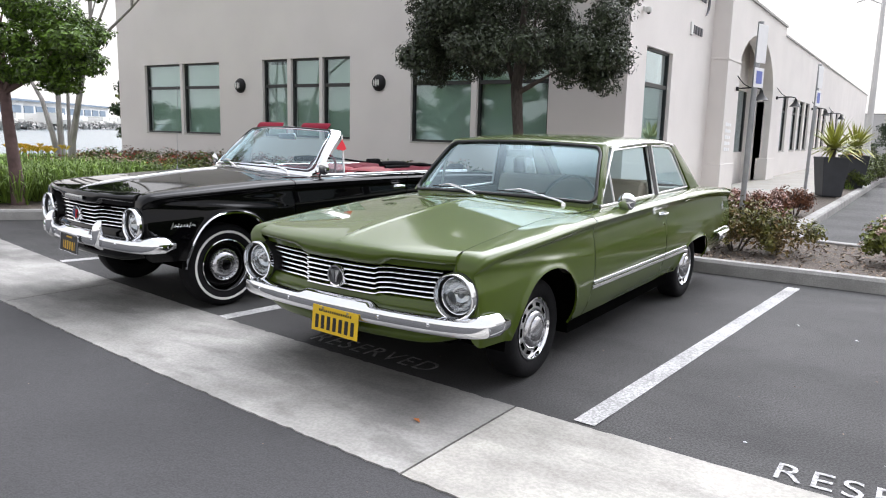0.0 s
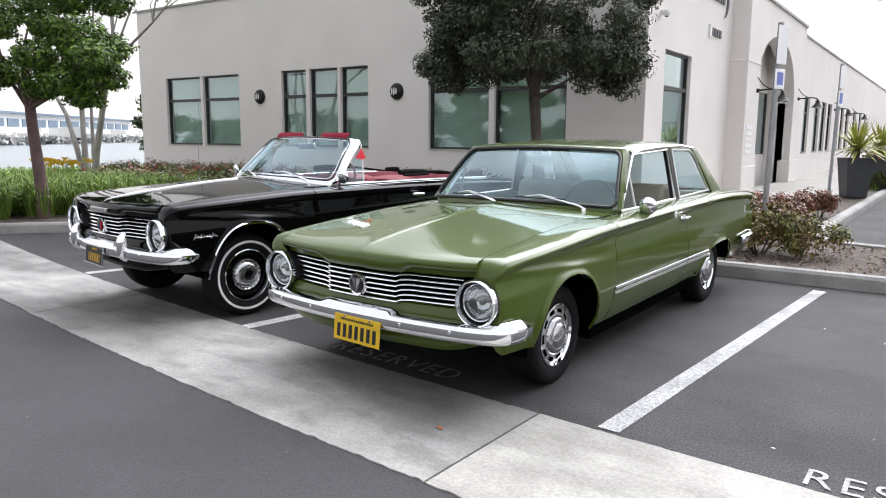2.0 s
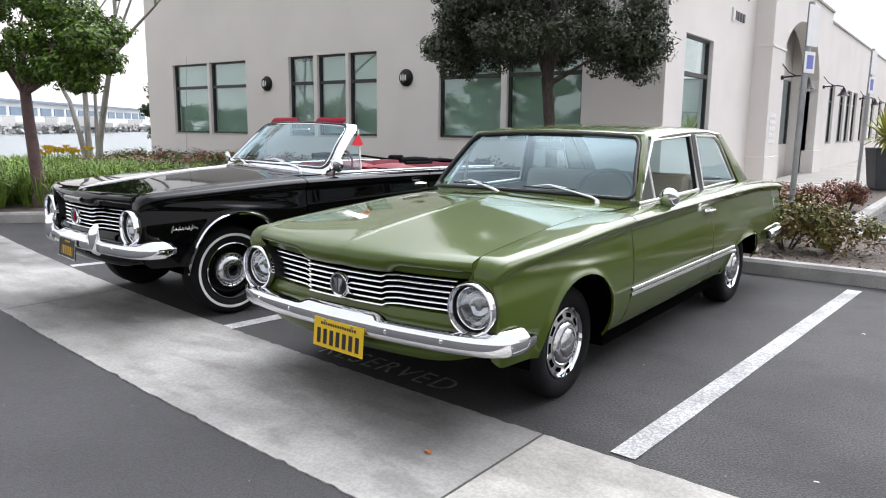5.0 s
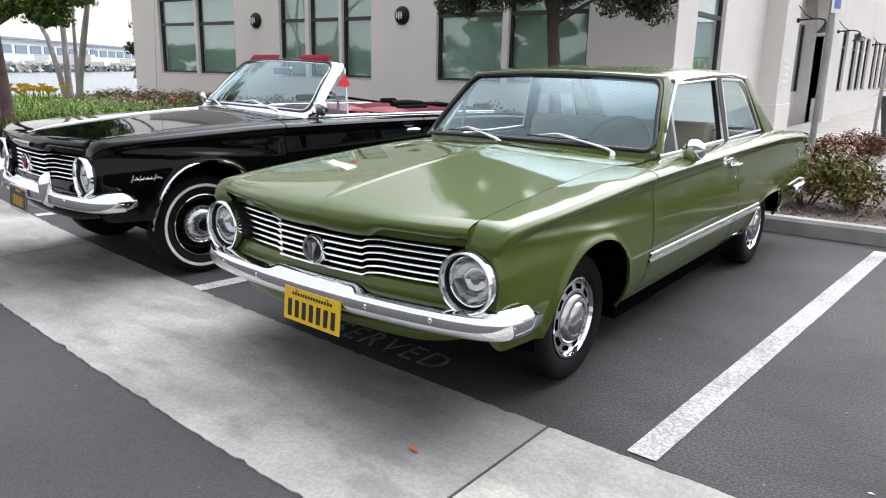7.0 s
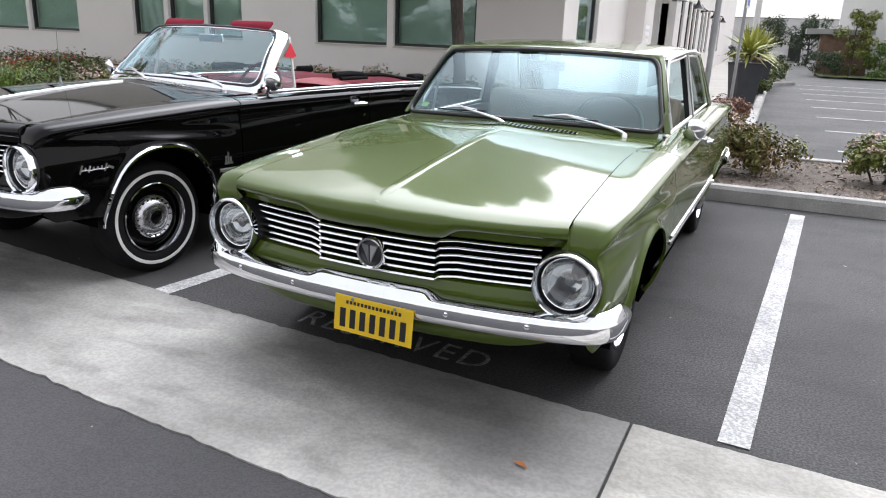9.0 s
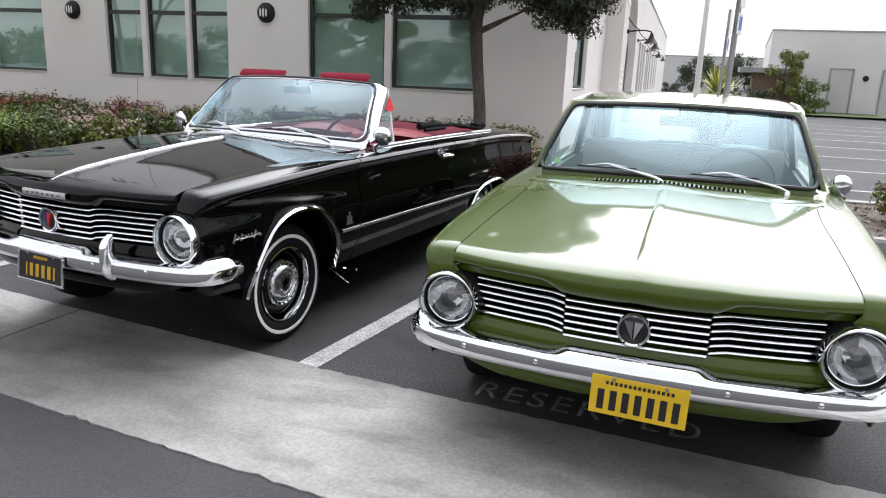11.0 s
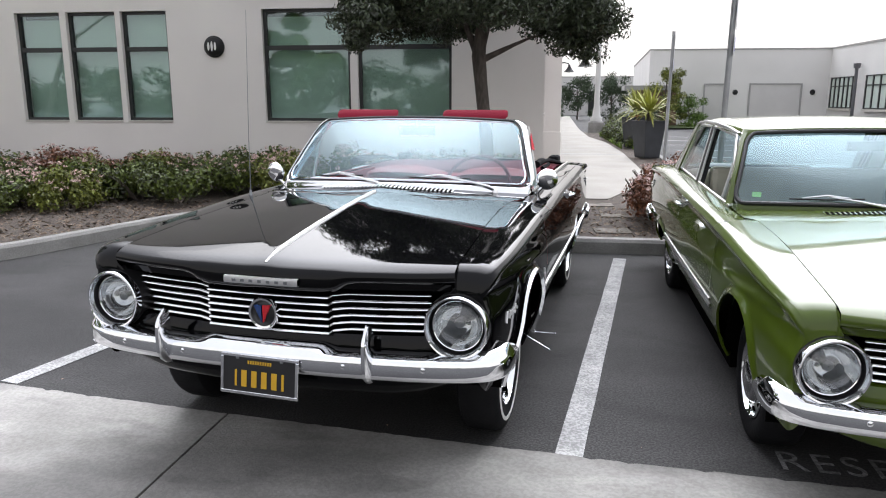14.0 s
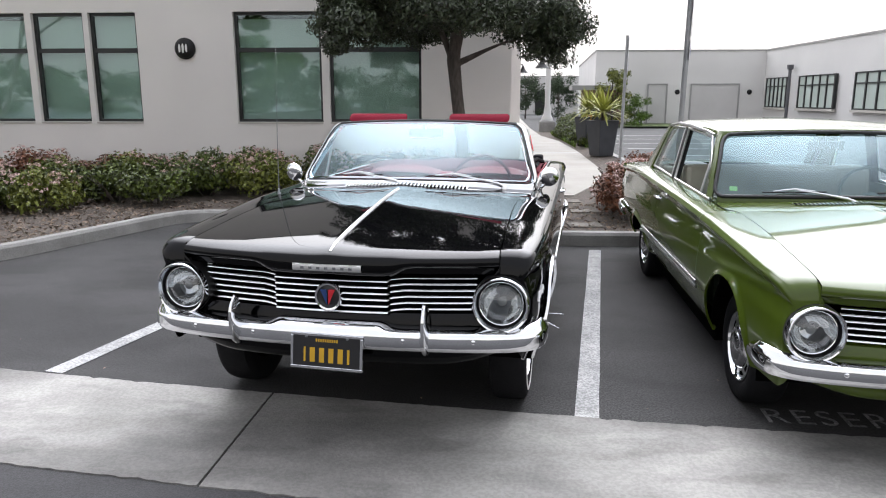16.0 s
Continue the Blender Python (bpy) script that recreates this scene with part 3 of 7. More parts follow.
def curve1(pts):
    """A smooth function through (position, value) pairs (monotone cubic by finite slopes)."""
    xs, ys = zip(*pts)
    k = len(xs)
    sl = [(ys[i + 1] - ys[i]) / (xs[i + 1] - xs[i]) for i in range(k - 1)]
    m = [sl[0]] + [0 if sl[i - 1] * sl[i] <= 0 else 2 * sl[i - 1] * sl[i] / (sl[i - 1] + sl[i]) for i in range(1, k - 1)] + [sl[-1]]

    def f(x):
        x = min(max(x, xs[0]), xs[-1])
        i = max(j for j in range(k - 1) if xs[j] <= x)
        h = xs[i + 1] - xs[i]
        t = (x - xs[i]) / h
        return ((2 * t - 3) * t * t + 1) * ys[i] + ((t - 2) * t + 1) * t * h * m[i] + (3 - 2 * t) * t * t * ys[i + 1] + (t - 1) * t * t * h * m[i + 1]
    return f


# half width, shoulder height, hood seam and hood centre along the car, from the nose backwards
HALF = curve1([(0.06, 0.838), (0.2, 0.862), (0.5, 0.880), (1.2, 0.890), (2.5, 0.892), (3.5, 0.888), (4.2, 0.874), (4.58, 0.852)])
SHOULDER = curve1([(0.06, 0.872), (0.3, 0.893), (0.8, 0.922), (1.35, 0.945), (2.6, 0.955), (3.5, 0.95), (4.1, 0.925), (4.58, 0.885)])
SEAM = curve1([(0.0, 0.715), (0.5, 0.70), (1.0, 0.685), (1.5, 0.70), (4.6, 0.72)])
CENTRE = curve1([(0.0, 0.888), (0.15, 0.915), (0.5, 0.957), (1.0, 1.001), (1.25, 1.012), (1.5, 1.017)])
AXLE_F, AXLE_R = 0.755, 3.445
SILL = 0.325


def arch_z(y):
    """The lower edge of the body side, with both wheel openings."""
    z = SILL
    if y < 0.42:
        z = max(z, 0.40 + 0.05 * (0.42 - y))
    d = abs(y - AXLE_F - 0.01)
    if d < 0.362:
        z = max(z, 0.335 + 0.395 * (1 - (d / 0.362) ** 2.3) ** 0.5)
    d = abs(y - AXLE_R - 0.03)
    if d < 0.40:
        z = max(z, 0.325 + 0.245 * (1 - (d / 0.40) ** 2.6) ** 0.45)
    if y > 3.9:
        z = max(z, SILL + 0.05 * (y - 3.9))
    return z


def side_x(y, z):
    """How far out the body side stands at a place along it and a height."""
    s, w = SHOULDER(y), HALF(y)
    inset = curve1([(0.2, 0.16), (SILL, 0.085), (0.40, 0.045), (0.50, 0.016), (0.60, 0.002), (0.70, 0.004), (s - 0.115, 0.020),
                    (s - 0.062, 0.026), (s - 0.036, 0.006), (s - 0.022, 0.0), (s, 0.016)])(z)
    x = w - inset
    # the raised spear along the front fender, fading at the door
    if y < 1.35:
        k = min(1.0, max(0.0, (1.35 - y) / 0.5)) * min(1.0, max(0.0, (y - 0.06) / 0.1))
        zz = 0.842 - 0.085 * y
        x += 0.008 * k * math.exp(-(((z - zz) / 0.016) ** 2)) - 0.004 * k * math.exp(-(((z - zz - 0.04) / 0.026) ** 2))
    # lips round the wheel openings
    for c, r, top in ((AXLE_F + 0.01, 0.362, 0.73), (AXLE_R + 0.03, 0.40, 0.57)):
        e = math.hypot((y - c) / r, (z - 0.33) / (top - 0.33))
        if z > 0.3:
            x += 0.02 * math.exp(-(((e - 1.0) / 0.075) ** 2))
    return x


def stations(y0, y1, step=0.045):
    base = [y0 + (y1 - y0) * i / max(2, int((y1 - y0) / step)) for i in range(max(2, int((y1 - y0) / step)) + 1)]
    for c, r in ((AXLE_F + 0.01, 0.362), (AXLE_R + 0.03, 0.40)):
        for s in (-1, 1):
            for e in (0.0004, 0.004, 0.012, 0.025, 0.045, 0.07):
                y = c + s * (r - e)
                if y0 < y < y1:
                    base.append(y)
            if y0 < c + s * (r + 0.0004) < y1:
                base.append(c + s * (r + 0.0004))
    return sorted(base)


def side_panel(bm, y0, y1, side, top_in, rows=26, step=0.045):
    """A body side between two stations: outer skin up to the shoulder and over it, in to top_in(y) -> (x, z)."""
    sheet = []
    for y in stations(y0, y1, step):
        zb, s = arch_z(y), SHOULDER(y)
        col = [(side * (side_x(y, zb) - 0.012), y, zb + 0.004), (side * side_x(y, zb), y, zb)]
        for i in range(1, rows + 1):
            t = i / rows
            z = zb + (s - zb) * (1 - (1 - t) ** 1.35)
            col.append((side * side_x(y, z), y, z))
        xi, zi = top_in(y)
        xo = side_x(y, s)
        for i, k in ((1, 0.12), (2, 0.35), (3, 0.7), (4, 1.0)):
            z = s + (zi - s) * k + 0.010 * math.sin(math.pi * min(1, k * 1.1)) * (1 - k * 0.3)
            col.append((side * (xo + (xi - xo) * k), y, z))
        sheet.append(col)
    return grid(bm, sheet)


def fender_top(y):
    x = SEAM(y)
    return x, hood_z(x, y)


def hood_z(x, y):
    c = CENTRE(y)
    edge = SHOULDER(y) + 0.012 + 0.012 * min(1, y / 0.7)
    t = min(1.0, abs(x) / 0.70)
    return c + (edge - c) * t ** 1.35 + 0.004 * math.exp(-((abs(x) / 0.05) ** 2))


def belt_in(y):
    return 0.735, SHOULDER(y) + 0.018


def nose_y(x):
    return 0.0 + 0.095 * (abs(x) / 0.715) ** 2


def ribbon(bm, path, prof, closed=False):
    """A profile of (out, up) pairs swept along a plan path of (x, y, z) points; out is to the right of the way."""
    rows = []
    n = len(path)
    for i, p in enumerate(path):
        a, b = Vector(path[max(i - 1, 0)]), Vector(path[min(i + 1, n - 1)])
        d = Vector((b.x - a.x, b.y - a.y, 0)).normalized()
        out = Vector((d.y, -d.x, 0))
        rows.append([tuple(Vector(p) + out * o + Vector((0, 0, u))) for o, u in prof])
    grid(bm, rows)


def bezel(bm, m, prof, sides=36):
    moved(bm, turned(bm, prof, sides, "y"), m)


def build_wheel(name, car, y, side, r, white):
    wheel = new(name)
    wheel.parent = car
    wheel.matrix_basis = pose(side * 0.715, y, r) @ (pose(0, 0, 0, 0, 0, 180) if side < 0 else pose(0, 0, 0))
    bm = bmesh.new()
    turned(bm, [(r * 0.62, -0.07), (r * 0.75, -0.088), (r * 0.9, -0.09), (r * 0.975, -0.075), (r, -0.05), (r * 1.0, 0.05), (r * 0.975, 0.072), (r * 0.93, 0.084),
                (r * 0.84, 0.09), (r * 0.74, 0.088), (r * 0.665, 0.08), (r * 0.63, 0.066)], 48, "x")
    part("tyre", bm, RUBBER, wheel, "black rubber tyre", smooth=True)
    rim = r * 0.64
    if white:
        bm = bmesh.new()
        turned(bm, [(r * 0.785, 0.0885), (r * 0.79, 0.0925), (r * 0.84, 0.0918), (r * 0.846, 0.088)], 48, "x")
        part("whitewall", bm, WHITEWALL, wheel, "white band on the tyre", smooth=True)
    bm = bmesh.new()
    turned(bm, [(rim, 0.066), (rim * 0.985, 0.082), (rim * 0.955, 0.084), (rim * 0.93, 0.07), (rim * 0.91, 0.052)] if white else [(rim, 0.066), (rim * 0.985, 0.082), (rim * 0.94, 0.084), (rim * 0.90, 0.07), (rim * 0.87, 0.052)], 48, "x")
    part("trim_ring", bm, CHROME, wheel, "polished trim ring", smooth=True)
    bm = bmesh.new()
    turned(bm, [(rim * 0.99, 0.03), (rim * 0.86, 0.042), (rim * 0.7, 0.05), (rim * 0.3, 0.03), (0.005, 0.03)], 36, "x")
    part("rim", bm, STEEL if not white else BLACKPAINT, wheel, smooth=True)
    if white:
        bm = bmesh.new()
        turned(bm, [(rim * 0.62, 0.040), (rim * 0.62, 0.056), (rim * 0.60, 0.064), (rim * 0.56, 0.066), (rim * 0.52, 0.060), (rim * 0.50, 0.066), (rim * 0.42, 0.078), (rim * 0.34, 0.082), (rim * 0.31, 0.074),
                    (rim * 0.28, 0.074), (rim * 0.26, 0.086), (rim * 0.20, 0.088), (rim * 0.18, 0.080), (0.003, 0.080)], 40, "x")
        hub = part("wheel_cover", bm, HUBSTEEL, wheel, "polished domed wheel cover", smooth=True)
        for k in range(20):
            bm = bmesh.new()
            v = box(bm, 0.058, 0.0675, -0.003, 0.003, rim * 0.52, rim * 0.56)
            moved(bm, v, Matrix.Rotation(2 * math.pi * k / 20, 4, "X"))
            part("notch", bm, DARK, hub)
        bm = bmesh.new()
        turned(bm, [(rim * 0.185, 0.079), (rim * 0.15, 0.0845), (0.003, 0.0855)], 24, "x")
        part("centre_cap", bm, BLACKPAINT, hub, smooth=True)
    else:
        bm = bmesh.new()
        turned(bm, [(rim * 0.87, 0.05), (rim * 0.85, 0.066), (rim * 0.66, 0.072), (rim * 0.62, 0.06)], 40, "x")
        ring = part("slotted_ring", bm, ALUMINIUM, wheel, "silver wheel centre with dark slots", smooth=True)
        for k in range(10):
            bm = bmesh.new()
            a0 = 2 * math.pi * k / 10
            rows = [[(x, rr * math.cos(a0 + d), rr * math.sin(a0 + d)) for d in (-0.19, -0.1, 0, 0.1, 0.19)] for rr, x in ((rim * 0.825, 0.0695), (rim * 0.70, 0.0735))]
            grid(bm, rows)
            part("slot", bm, DARK, ring)
        bm = bmesh.new()
        turned(bm, [(rim * 0.63, 0.058), (rim * 0.62, 0.078), (rim * 0.54, 0.094), (rim * 0.44, 0.099), (rim * 0.40, 0.096), (rim * 0.36, 0.104), (rim * 0.2, 0.112), (0.003, 0.114)], 40, "x")
        part("hubcap", bm, HUBSTEEL, wheel, "domed chrome hubcap", smooth=True)
    return wheel


def seat_bench(bm, x0, x1, y0, y1, z0, zc, zb, thick):
    """A bench: cushion and leaning backrest with rounded edges."""
    v = box(bm, x0, x1, y0, y1, z0, zc)
    w = box(bm, x0, x1, y1 - thick, y1, zc - 0.02, zb)
    for q in w[4:]:
        q.co.y += 0.10


def build_car(label, at, paint, kind, wheel_r):
    sedan = kind == "sedan"
    car = thing("classic_car", label, "car", at=at)
    trim = GREYVINYL if sedan else REDVINYL
    # front fenders, doors, rear quarters, with shut lines between them
    gap = 0.004
    door_end = 2.66
    for side in (1, -1):
        bm = bmesh.new()
        first = side_panel(bm, 0.16, 1.35 - gap, side, fender_top, rows=48, step=0.03)[0]
        # rounded front of the fender, turned in to the headlamp hole
        ring = [tuple(v.co) for v in first[1:]]
        zt = hood_z(0.71, 0.095)
        ring += [(side * 0.7135, 0.14, zt + 0.001), (side * 0.7135, 0.112, zt - 0.004), (side * 0.713, 0.096, zt - 0.011), (side * 0.712, 0.088, zt - 0.022), (side * 0.711, 0.085, zt - 0.05), (side * 0.69, 0.10, zt - 0.085)]
        cx, cz = 0.722, 0.682
        rows = []
        for x, y, z in ring:
            x *= side
            d = Vector((x - cx, 0, z - cz))
            h = Vector((cx, 0, cz)) + d.normalized() * 0.110
            row = []
            for s, k in ((0.0, 0.0), (0.06, 0.28), (0.16, 0.55), (0.30, 0.78), (0.5, 0.94), (1.0, 1.0)):
                yy = y + (min(y, 0.088) - y) * k
                row.append((side * (x + (h.x - x) * s), yy, z + (h.z - z) * s))
            row.append((side * h.x, 0.135, h.z))
            rows.append(row)
        grid(bm, rows)
        bmesh.ops.remove_doubles(bm, verts=bm.verts, dist=0.0004)
        ff = part("front_fender", bm, paint, car, smooth=True)
        bm = bmesh.new()
        side_panel(bm, 1.35 + gap, door_end - gap, side, belt_in)
        dr = part("door", bm, paint, car, smooth=True)
        bm = bmesh.new()
        side_panel(bm, door_end + gap, 4.58, side, lambda y: (0.735, SHOULDER(y) + 0.018) if y < 3.7 else (0.70, SHOULDER(y) + 0.02))
        part("rear_quarter", bm, paint, car, smooth=True)
        # wells behind the wheel openings: near-black sheets, their shade put into the colour
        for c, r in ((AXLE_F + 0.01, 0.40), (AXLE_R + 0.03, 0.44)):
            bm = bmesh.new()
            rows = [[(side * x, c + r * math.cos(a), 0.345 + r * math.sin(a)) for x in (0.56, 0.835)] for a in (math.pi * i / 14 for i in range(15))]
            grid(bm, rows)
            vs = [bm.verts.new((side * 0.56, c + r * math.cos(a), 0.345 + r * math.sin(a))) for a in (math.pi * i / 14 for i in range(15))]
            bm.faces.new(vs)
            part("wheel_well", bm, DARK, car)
        # bright side moulding along door and quarter
        for y0, y1 in ((1.16 if not sedan else 1.36, 1.345), (1.356, door_end - 0.006), (door_end + 0.006, 3.17)):
            bm = bmesh.new()
            ys = [y0 + (y1 - y0) * i / 12 for i in range(13)]
            for dz in (0.016, -0.016) if sedan else (0.012,):
                rows = []
                for y in ys:
                    z = 0.533 - 0.012 * (y - 1.2) + dz
                    x = side_x(y, z)
                    rows.append([(side * (x + o), y, z + u) for o, u in ((-0.004, -0.012), (0.007, -0.008), (0.009, 0), (0.007, 0.008), (-0.004, 0.012))])
                grid(bm, rows)
            part("side_moulding", bm, ALUMINIUM, car, "bright metal side moulding", smooth=True)
        # moulding along the top of the doors
        if not sedan:
            bm = bmesh.new()
            tube(bm, [(side * 0.742, y, SHOULDER(y) + 0.026) for y in (1.74, 2.1, 2.6, 3.0, 3.4, 3.7)], 0.013, 8)
            part("belt_moulding", bm, CHROME, car, smooth=True)
            # bright covers on the wheel lips
            for c, r, top in ((AXLE_F + 0.01, 0.362, 0.73), (AXLE_R + 0.03, 0.40, 0.57)):
                bm = bmesh.new()
                rows = []
                for i in range(29):
                    a = math.pi * i / 28
                    e = 2.3 if c < 2 else 2.6
                    ca, sa = math.cos(a), math.sin(a)
                    yy = c + r * math.copysign(abs(ca) ** (2 / e), ca)
                    zz = 0.335 + (top - 0.335) * abs(sa) ** (2 / e * 1.15)
                    x = side_x(min(max(yy, 0.1), 4.5), max(zz, 0.36))
                    yo, zo = 0.020 * ca * (0.45 + 0.55 * sa), 0.020 * max(sa, 0.15)
                    rows.append([(side * (x - 0.003), yy - 0.3 * yo, zz - 0.3 * zo), (side * (x + 0.012), yy, zz), (side * (x + 0.013), yy + 0.6 * yo, zz + 0.6 * zo), (side * (x + 0.001), yy + yo, zz + zo)])
                grid(bm, rows)
                part("wheel_lip_moulding", bm, CHROME, car, "chrome wheel-opening moulding", smooth=True)
        # door handle and lock
        z = 0.858
        x = side_x(2.5, z)
        bm = bmesh.new()
        v = box(bm, x - 0.002, x + 0.012, 2.48, 2.63, z - 0.016, z + 0.016)
        tube(bm, [(x + 0.008, 2.49, z), (x + 0.034, 2.505, z + 0.004), (x + 0.036, 2.59, z + 0.004), (x + 0.012, 2.615, z)], 0.0105, 8)
        tube(bm, [(x - 0.002, 2.60, z - 0.085), (x + 0.012, 2.60, z - 0.085)], 0.012, 12)
        moved(bm, bm.verts, Matrix.Diagonal((side, 1, 1, 1)))
        part("handle", bm, CHROME, dr, "chrome push-button handle", smooth=True)
        # small emblem on the quarter
        bm = bmesh.new()
        x = side_x(4.25, 0.78)
        box(bm, x - 0.01, x + 0.012, 4.235, 4.265, 0.72, 0.80)
        box(bm, x - 0.01, x + 0.011, 4.215, 4.285, 0.765, 0.782)
        moved(bm, bm.verts, Matrix.Diagonal((side, 1, 1, 1)))
        part("emblem", bm, CHROME, car, smooth=False)
    # added near-black strips behind the shut lines, so that the gaps look shaded
    for side in (1, -1):
        bm = bmesh.new()
        grid(bm, [[(side * (SEAM(y) + o), y, hood_z(SEAM(y), y) - 0.022) for o in (-0.03, 0.03)] for y in (0.16, 0.4, 0.7, 1.0, 1.22, 1.32)])
        part("seam_shade", bm, DARK, car)
        for yc in (1.35, door_end):
            bm = bmesh.new()
            grid(bm, [[(side * (side_x(yc, z) - 0.018), yc + o, z) for o in (-0.03, 0.03)] for z in (0.36, 0.45, 0.55, 0.65, 0.75, 0.85, SHOULDER(yc) - 0.005)])
            part("seam_shade", bm, DARK, car)
    # hood
    bm = bmesh.new()
    ys = [0.0, 0.012, 0.03, 0.05, 0.075, 0.10, 0.14, 0.2, 0.35, 0.5, 0.65, 0.8, 0.95, 1.08, 1.19]
    xs = sorted([i / 24 for i in range(-24, 25)] + [s * k for s in (1, -1) for k in (0.385, 0.395, 0.405, 0.43)])
    rows = []
    def roll(y):
        return 0.011 * max(0.0, 1 - y / 0.07) ** 2.0

    for dz, dy in ((-0.074, 0.050), (-0.068, 0.016), (-0.060, -0.004), (-0.046, -0.017), (-0.030, -0.020), (-0.014, -0.015), (-0.005, -0.008)):
        rows.append([(u * (SEAM(0) - 0.004), nose_y(u * 0.715) + dy * (1 - 0.4 * abs(u) ** 6), hood_z(u * 0.71, nose_y(u * 0.715)) - 0.011 + 1.2 * dz * (0.60 + 0.52 / (1 + math.exp((abs(u) - 0.42) * 42)))) for u in xs])
    for y in ys:
        row = []
        for u in xs:
            ya = y + nose_y(u * 0.715) * (1 - y / 1.19) + 0.145 * u * u * (y / 1.19) ** 3
            row.append((u * (SEAM(ya) - 0.004), ya, hood_z(u * SEAM(ya), ya) - roll(y)))
        rows.append(row)
    grid(bm, rows)
    hood = part("hood", bm, paint, car, smooth=True)
    bm = bmesh.new()
    rows = []
    for i in range(15):
        y = 0.02 + 1.16 * i / 14
        h = 0.011 * min(1.0, 0.25 + i / 2)
        w = (0.026 if sedan else 0.0115) * (1 if i else 0.6)
        base = -0.0008 if sedan else -0.006
        h = h * 0.4 if sedan else h
        zc = hood_z(0, y) - roll(y)
        rows.append([(-w, y, zc + base), (-w * 0.55, y, zc + h * 0.7), (0, y, zc + h), (w * 0.55, y, zc + h * 0.7), (w, y, zc + base)])
    grid(bm, rows)
    part("hood_ridge", bm, paint if sedan else WHITEFRAME, hood, "" if sedan else "bright strip along the hood", smooth=True)
    if not sedan:
        bm = bmesh.new()
        rows = [[(x, nose_y(x) - 0.028 + dy, 0.829 + dz) for x in (-0.15, -0.08, 0.0, 0.08, 0.15)] for dy, dz in ((0.012, -0.015), (-0.004, -0.013), (-0.006, 0), (-0.004, 0.013), (0.012, 0.015))]
        grid(bm, rows)
        plate = part("nameplate", bm, ALUMINIUM, hood, "narrow bright metal nameplate", smooth=True)
        for k in range(7):
            bm = bmesh.new()
            x = -0.105 + 0.035 * k
            box(bm, x - 0.007, x + 0.007, -0.0365, -0.034, 0.824, 0.834)
            part("letter_bar", bm, STEEL, plate)
    # cowl with its air slots
    bm = bmesh.new()
    rows = []
    for y, k in ((1.10, -0.02), (1.198, 0.0), (1.21, 0.06), (1.235, 0.14), (1.3, 0.35), (1.42, 0.75), (1.52, 1.0)):
        rows.append([(u * (0.695 + 0.046 * min(1.0, max(k, 0) / 0.14)), y + u * u * (0.145 + 0.155 * k), hood_z(u * 0.69, min(y + 0.145 * u * u, 1.35)) + 0.016 * k * (1 - 0.7 * u * u) - (0.012 if k < 0 else 0)) for u in xs])
    grid(bm, rows)
    cowl = part("cowl", bm, paint, car, smooth=True)
    bm = bmesh.new()
    for k in range(34):
        x = -0.36 + 0.0218 * k
        v = box(bm, x - 0.0055, x + 0.0055, 1.300, 1.345, 0, 0.002)
        for q in v:
            q.co.y += 0.19 * (x / 0.741) ** 2
            q.co.z += hood_z(q.co.x, 1.30) + 0.0085 + 0.15 * (q.co.y - 1.30 - 0.19 * (x / 0.741) ** 2)
    part("air_vent", bm, DARK, cowl, "row of narrow cowl air slots")
    bm = bmesh.new()
    for k in range(35):
        x = -0.3709 + 0.0218 * k
        v = box(bm, x - 0.0035, x + 0.0035, 1.298, 1.347, 0, 0.003)
        for q in v:
            q.co.y += 0.19 * (x / 0.741) ** 2
            q.co.z += hood_z(q.co.x, 1.30) + 0.0085 + 0.15 * (q.co.y - 1.30 - 0.19 * (x / 0.741) ** 2)
    part("vent_rib", bm, paint if sedan else ALUMINIUM, cowl)
    # body front: near-black backing as the shade behind the bars, painted panels above and below the grille
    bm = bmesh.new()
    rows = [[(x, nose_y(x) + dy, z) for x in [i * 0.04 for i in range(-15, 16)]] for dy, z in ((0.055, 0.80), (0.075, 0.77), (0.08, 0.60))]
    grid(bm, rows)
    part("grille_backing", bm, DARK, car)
    for side in (1, -1):
        bm = bmesh.new()
        rows = [[(side * x, nose_y(x) + dy, z) for x in (0.275, 0.29, 0.36, 0.44, 0.52, 0.60, 0.66, 0.70)] for dy, z in ((0.012, 0.862), (0.030, 0.845), (0.034, 0.80), (0.046, 0.792))]
        grid(bm, rows)
        part("grille_header", bm, paint, car, smooth=True)
    bm = bmesh.new()
    xs2 = [i * 0.0425 for i in range(-20, 21)]
    rows = [[(x * sc, nose_y(x * sc) + dy, z) for x in xs2] for dy, z, sc in ((0.085, 0.635, 0.72), (0.03, 0.628, 0.72), (0.015, 0.60, 0.80), (0.015, 0.54, 0.965), (0.010, 0.50, 0.975), (0.004, 0.45, 0.972), (0.008, 0.425, 0.965), (0.024, 0.406, 0.95), (0.05, 0.396, 0.935), (0.13, 0.390, 0.90))]
    rows = [[(x, y, z + (0.125 * max(0.0, (abs(x) - 0.45) / 0.40) ** 2 * min(1.0, max(0.0, (0.50 - z) / 0.08)))) for x, y, z in row] for row in rows]
    grid(bm, rows)
    part("front_pan", bm, paint, car, smooth=True)

    def bar_y(x):
        d = abs(x) - 0.250
        return nose_y(x) + 0.018 * min(1.0, max(0.0, d / 0.008)) + 0.020 * min(1.0, max(0.0, d / 0.07))

    def bar_z(x):
        d = abs(x) - 0.250
        return 0.003 * min(1.0, max(0.0, d / 0.008)) + 0.006 * min(1.0, max(0.0, d / 0.06)) ** 0.5

    grille = new("grille")
    grille.parent = car
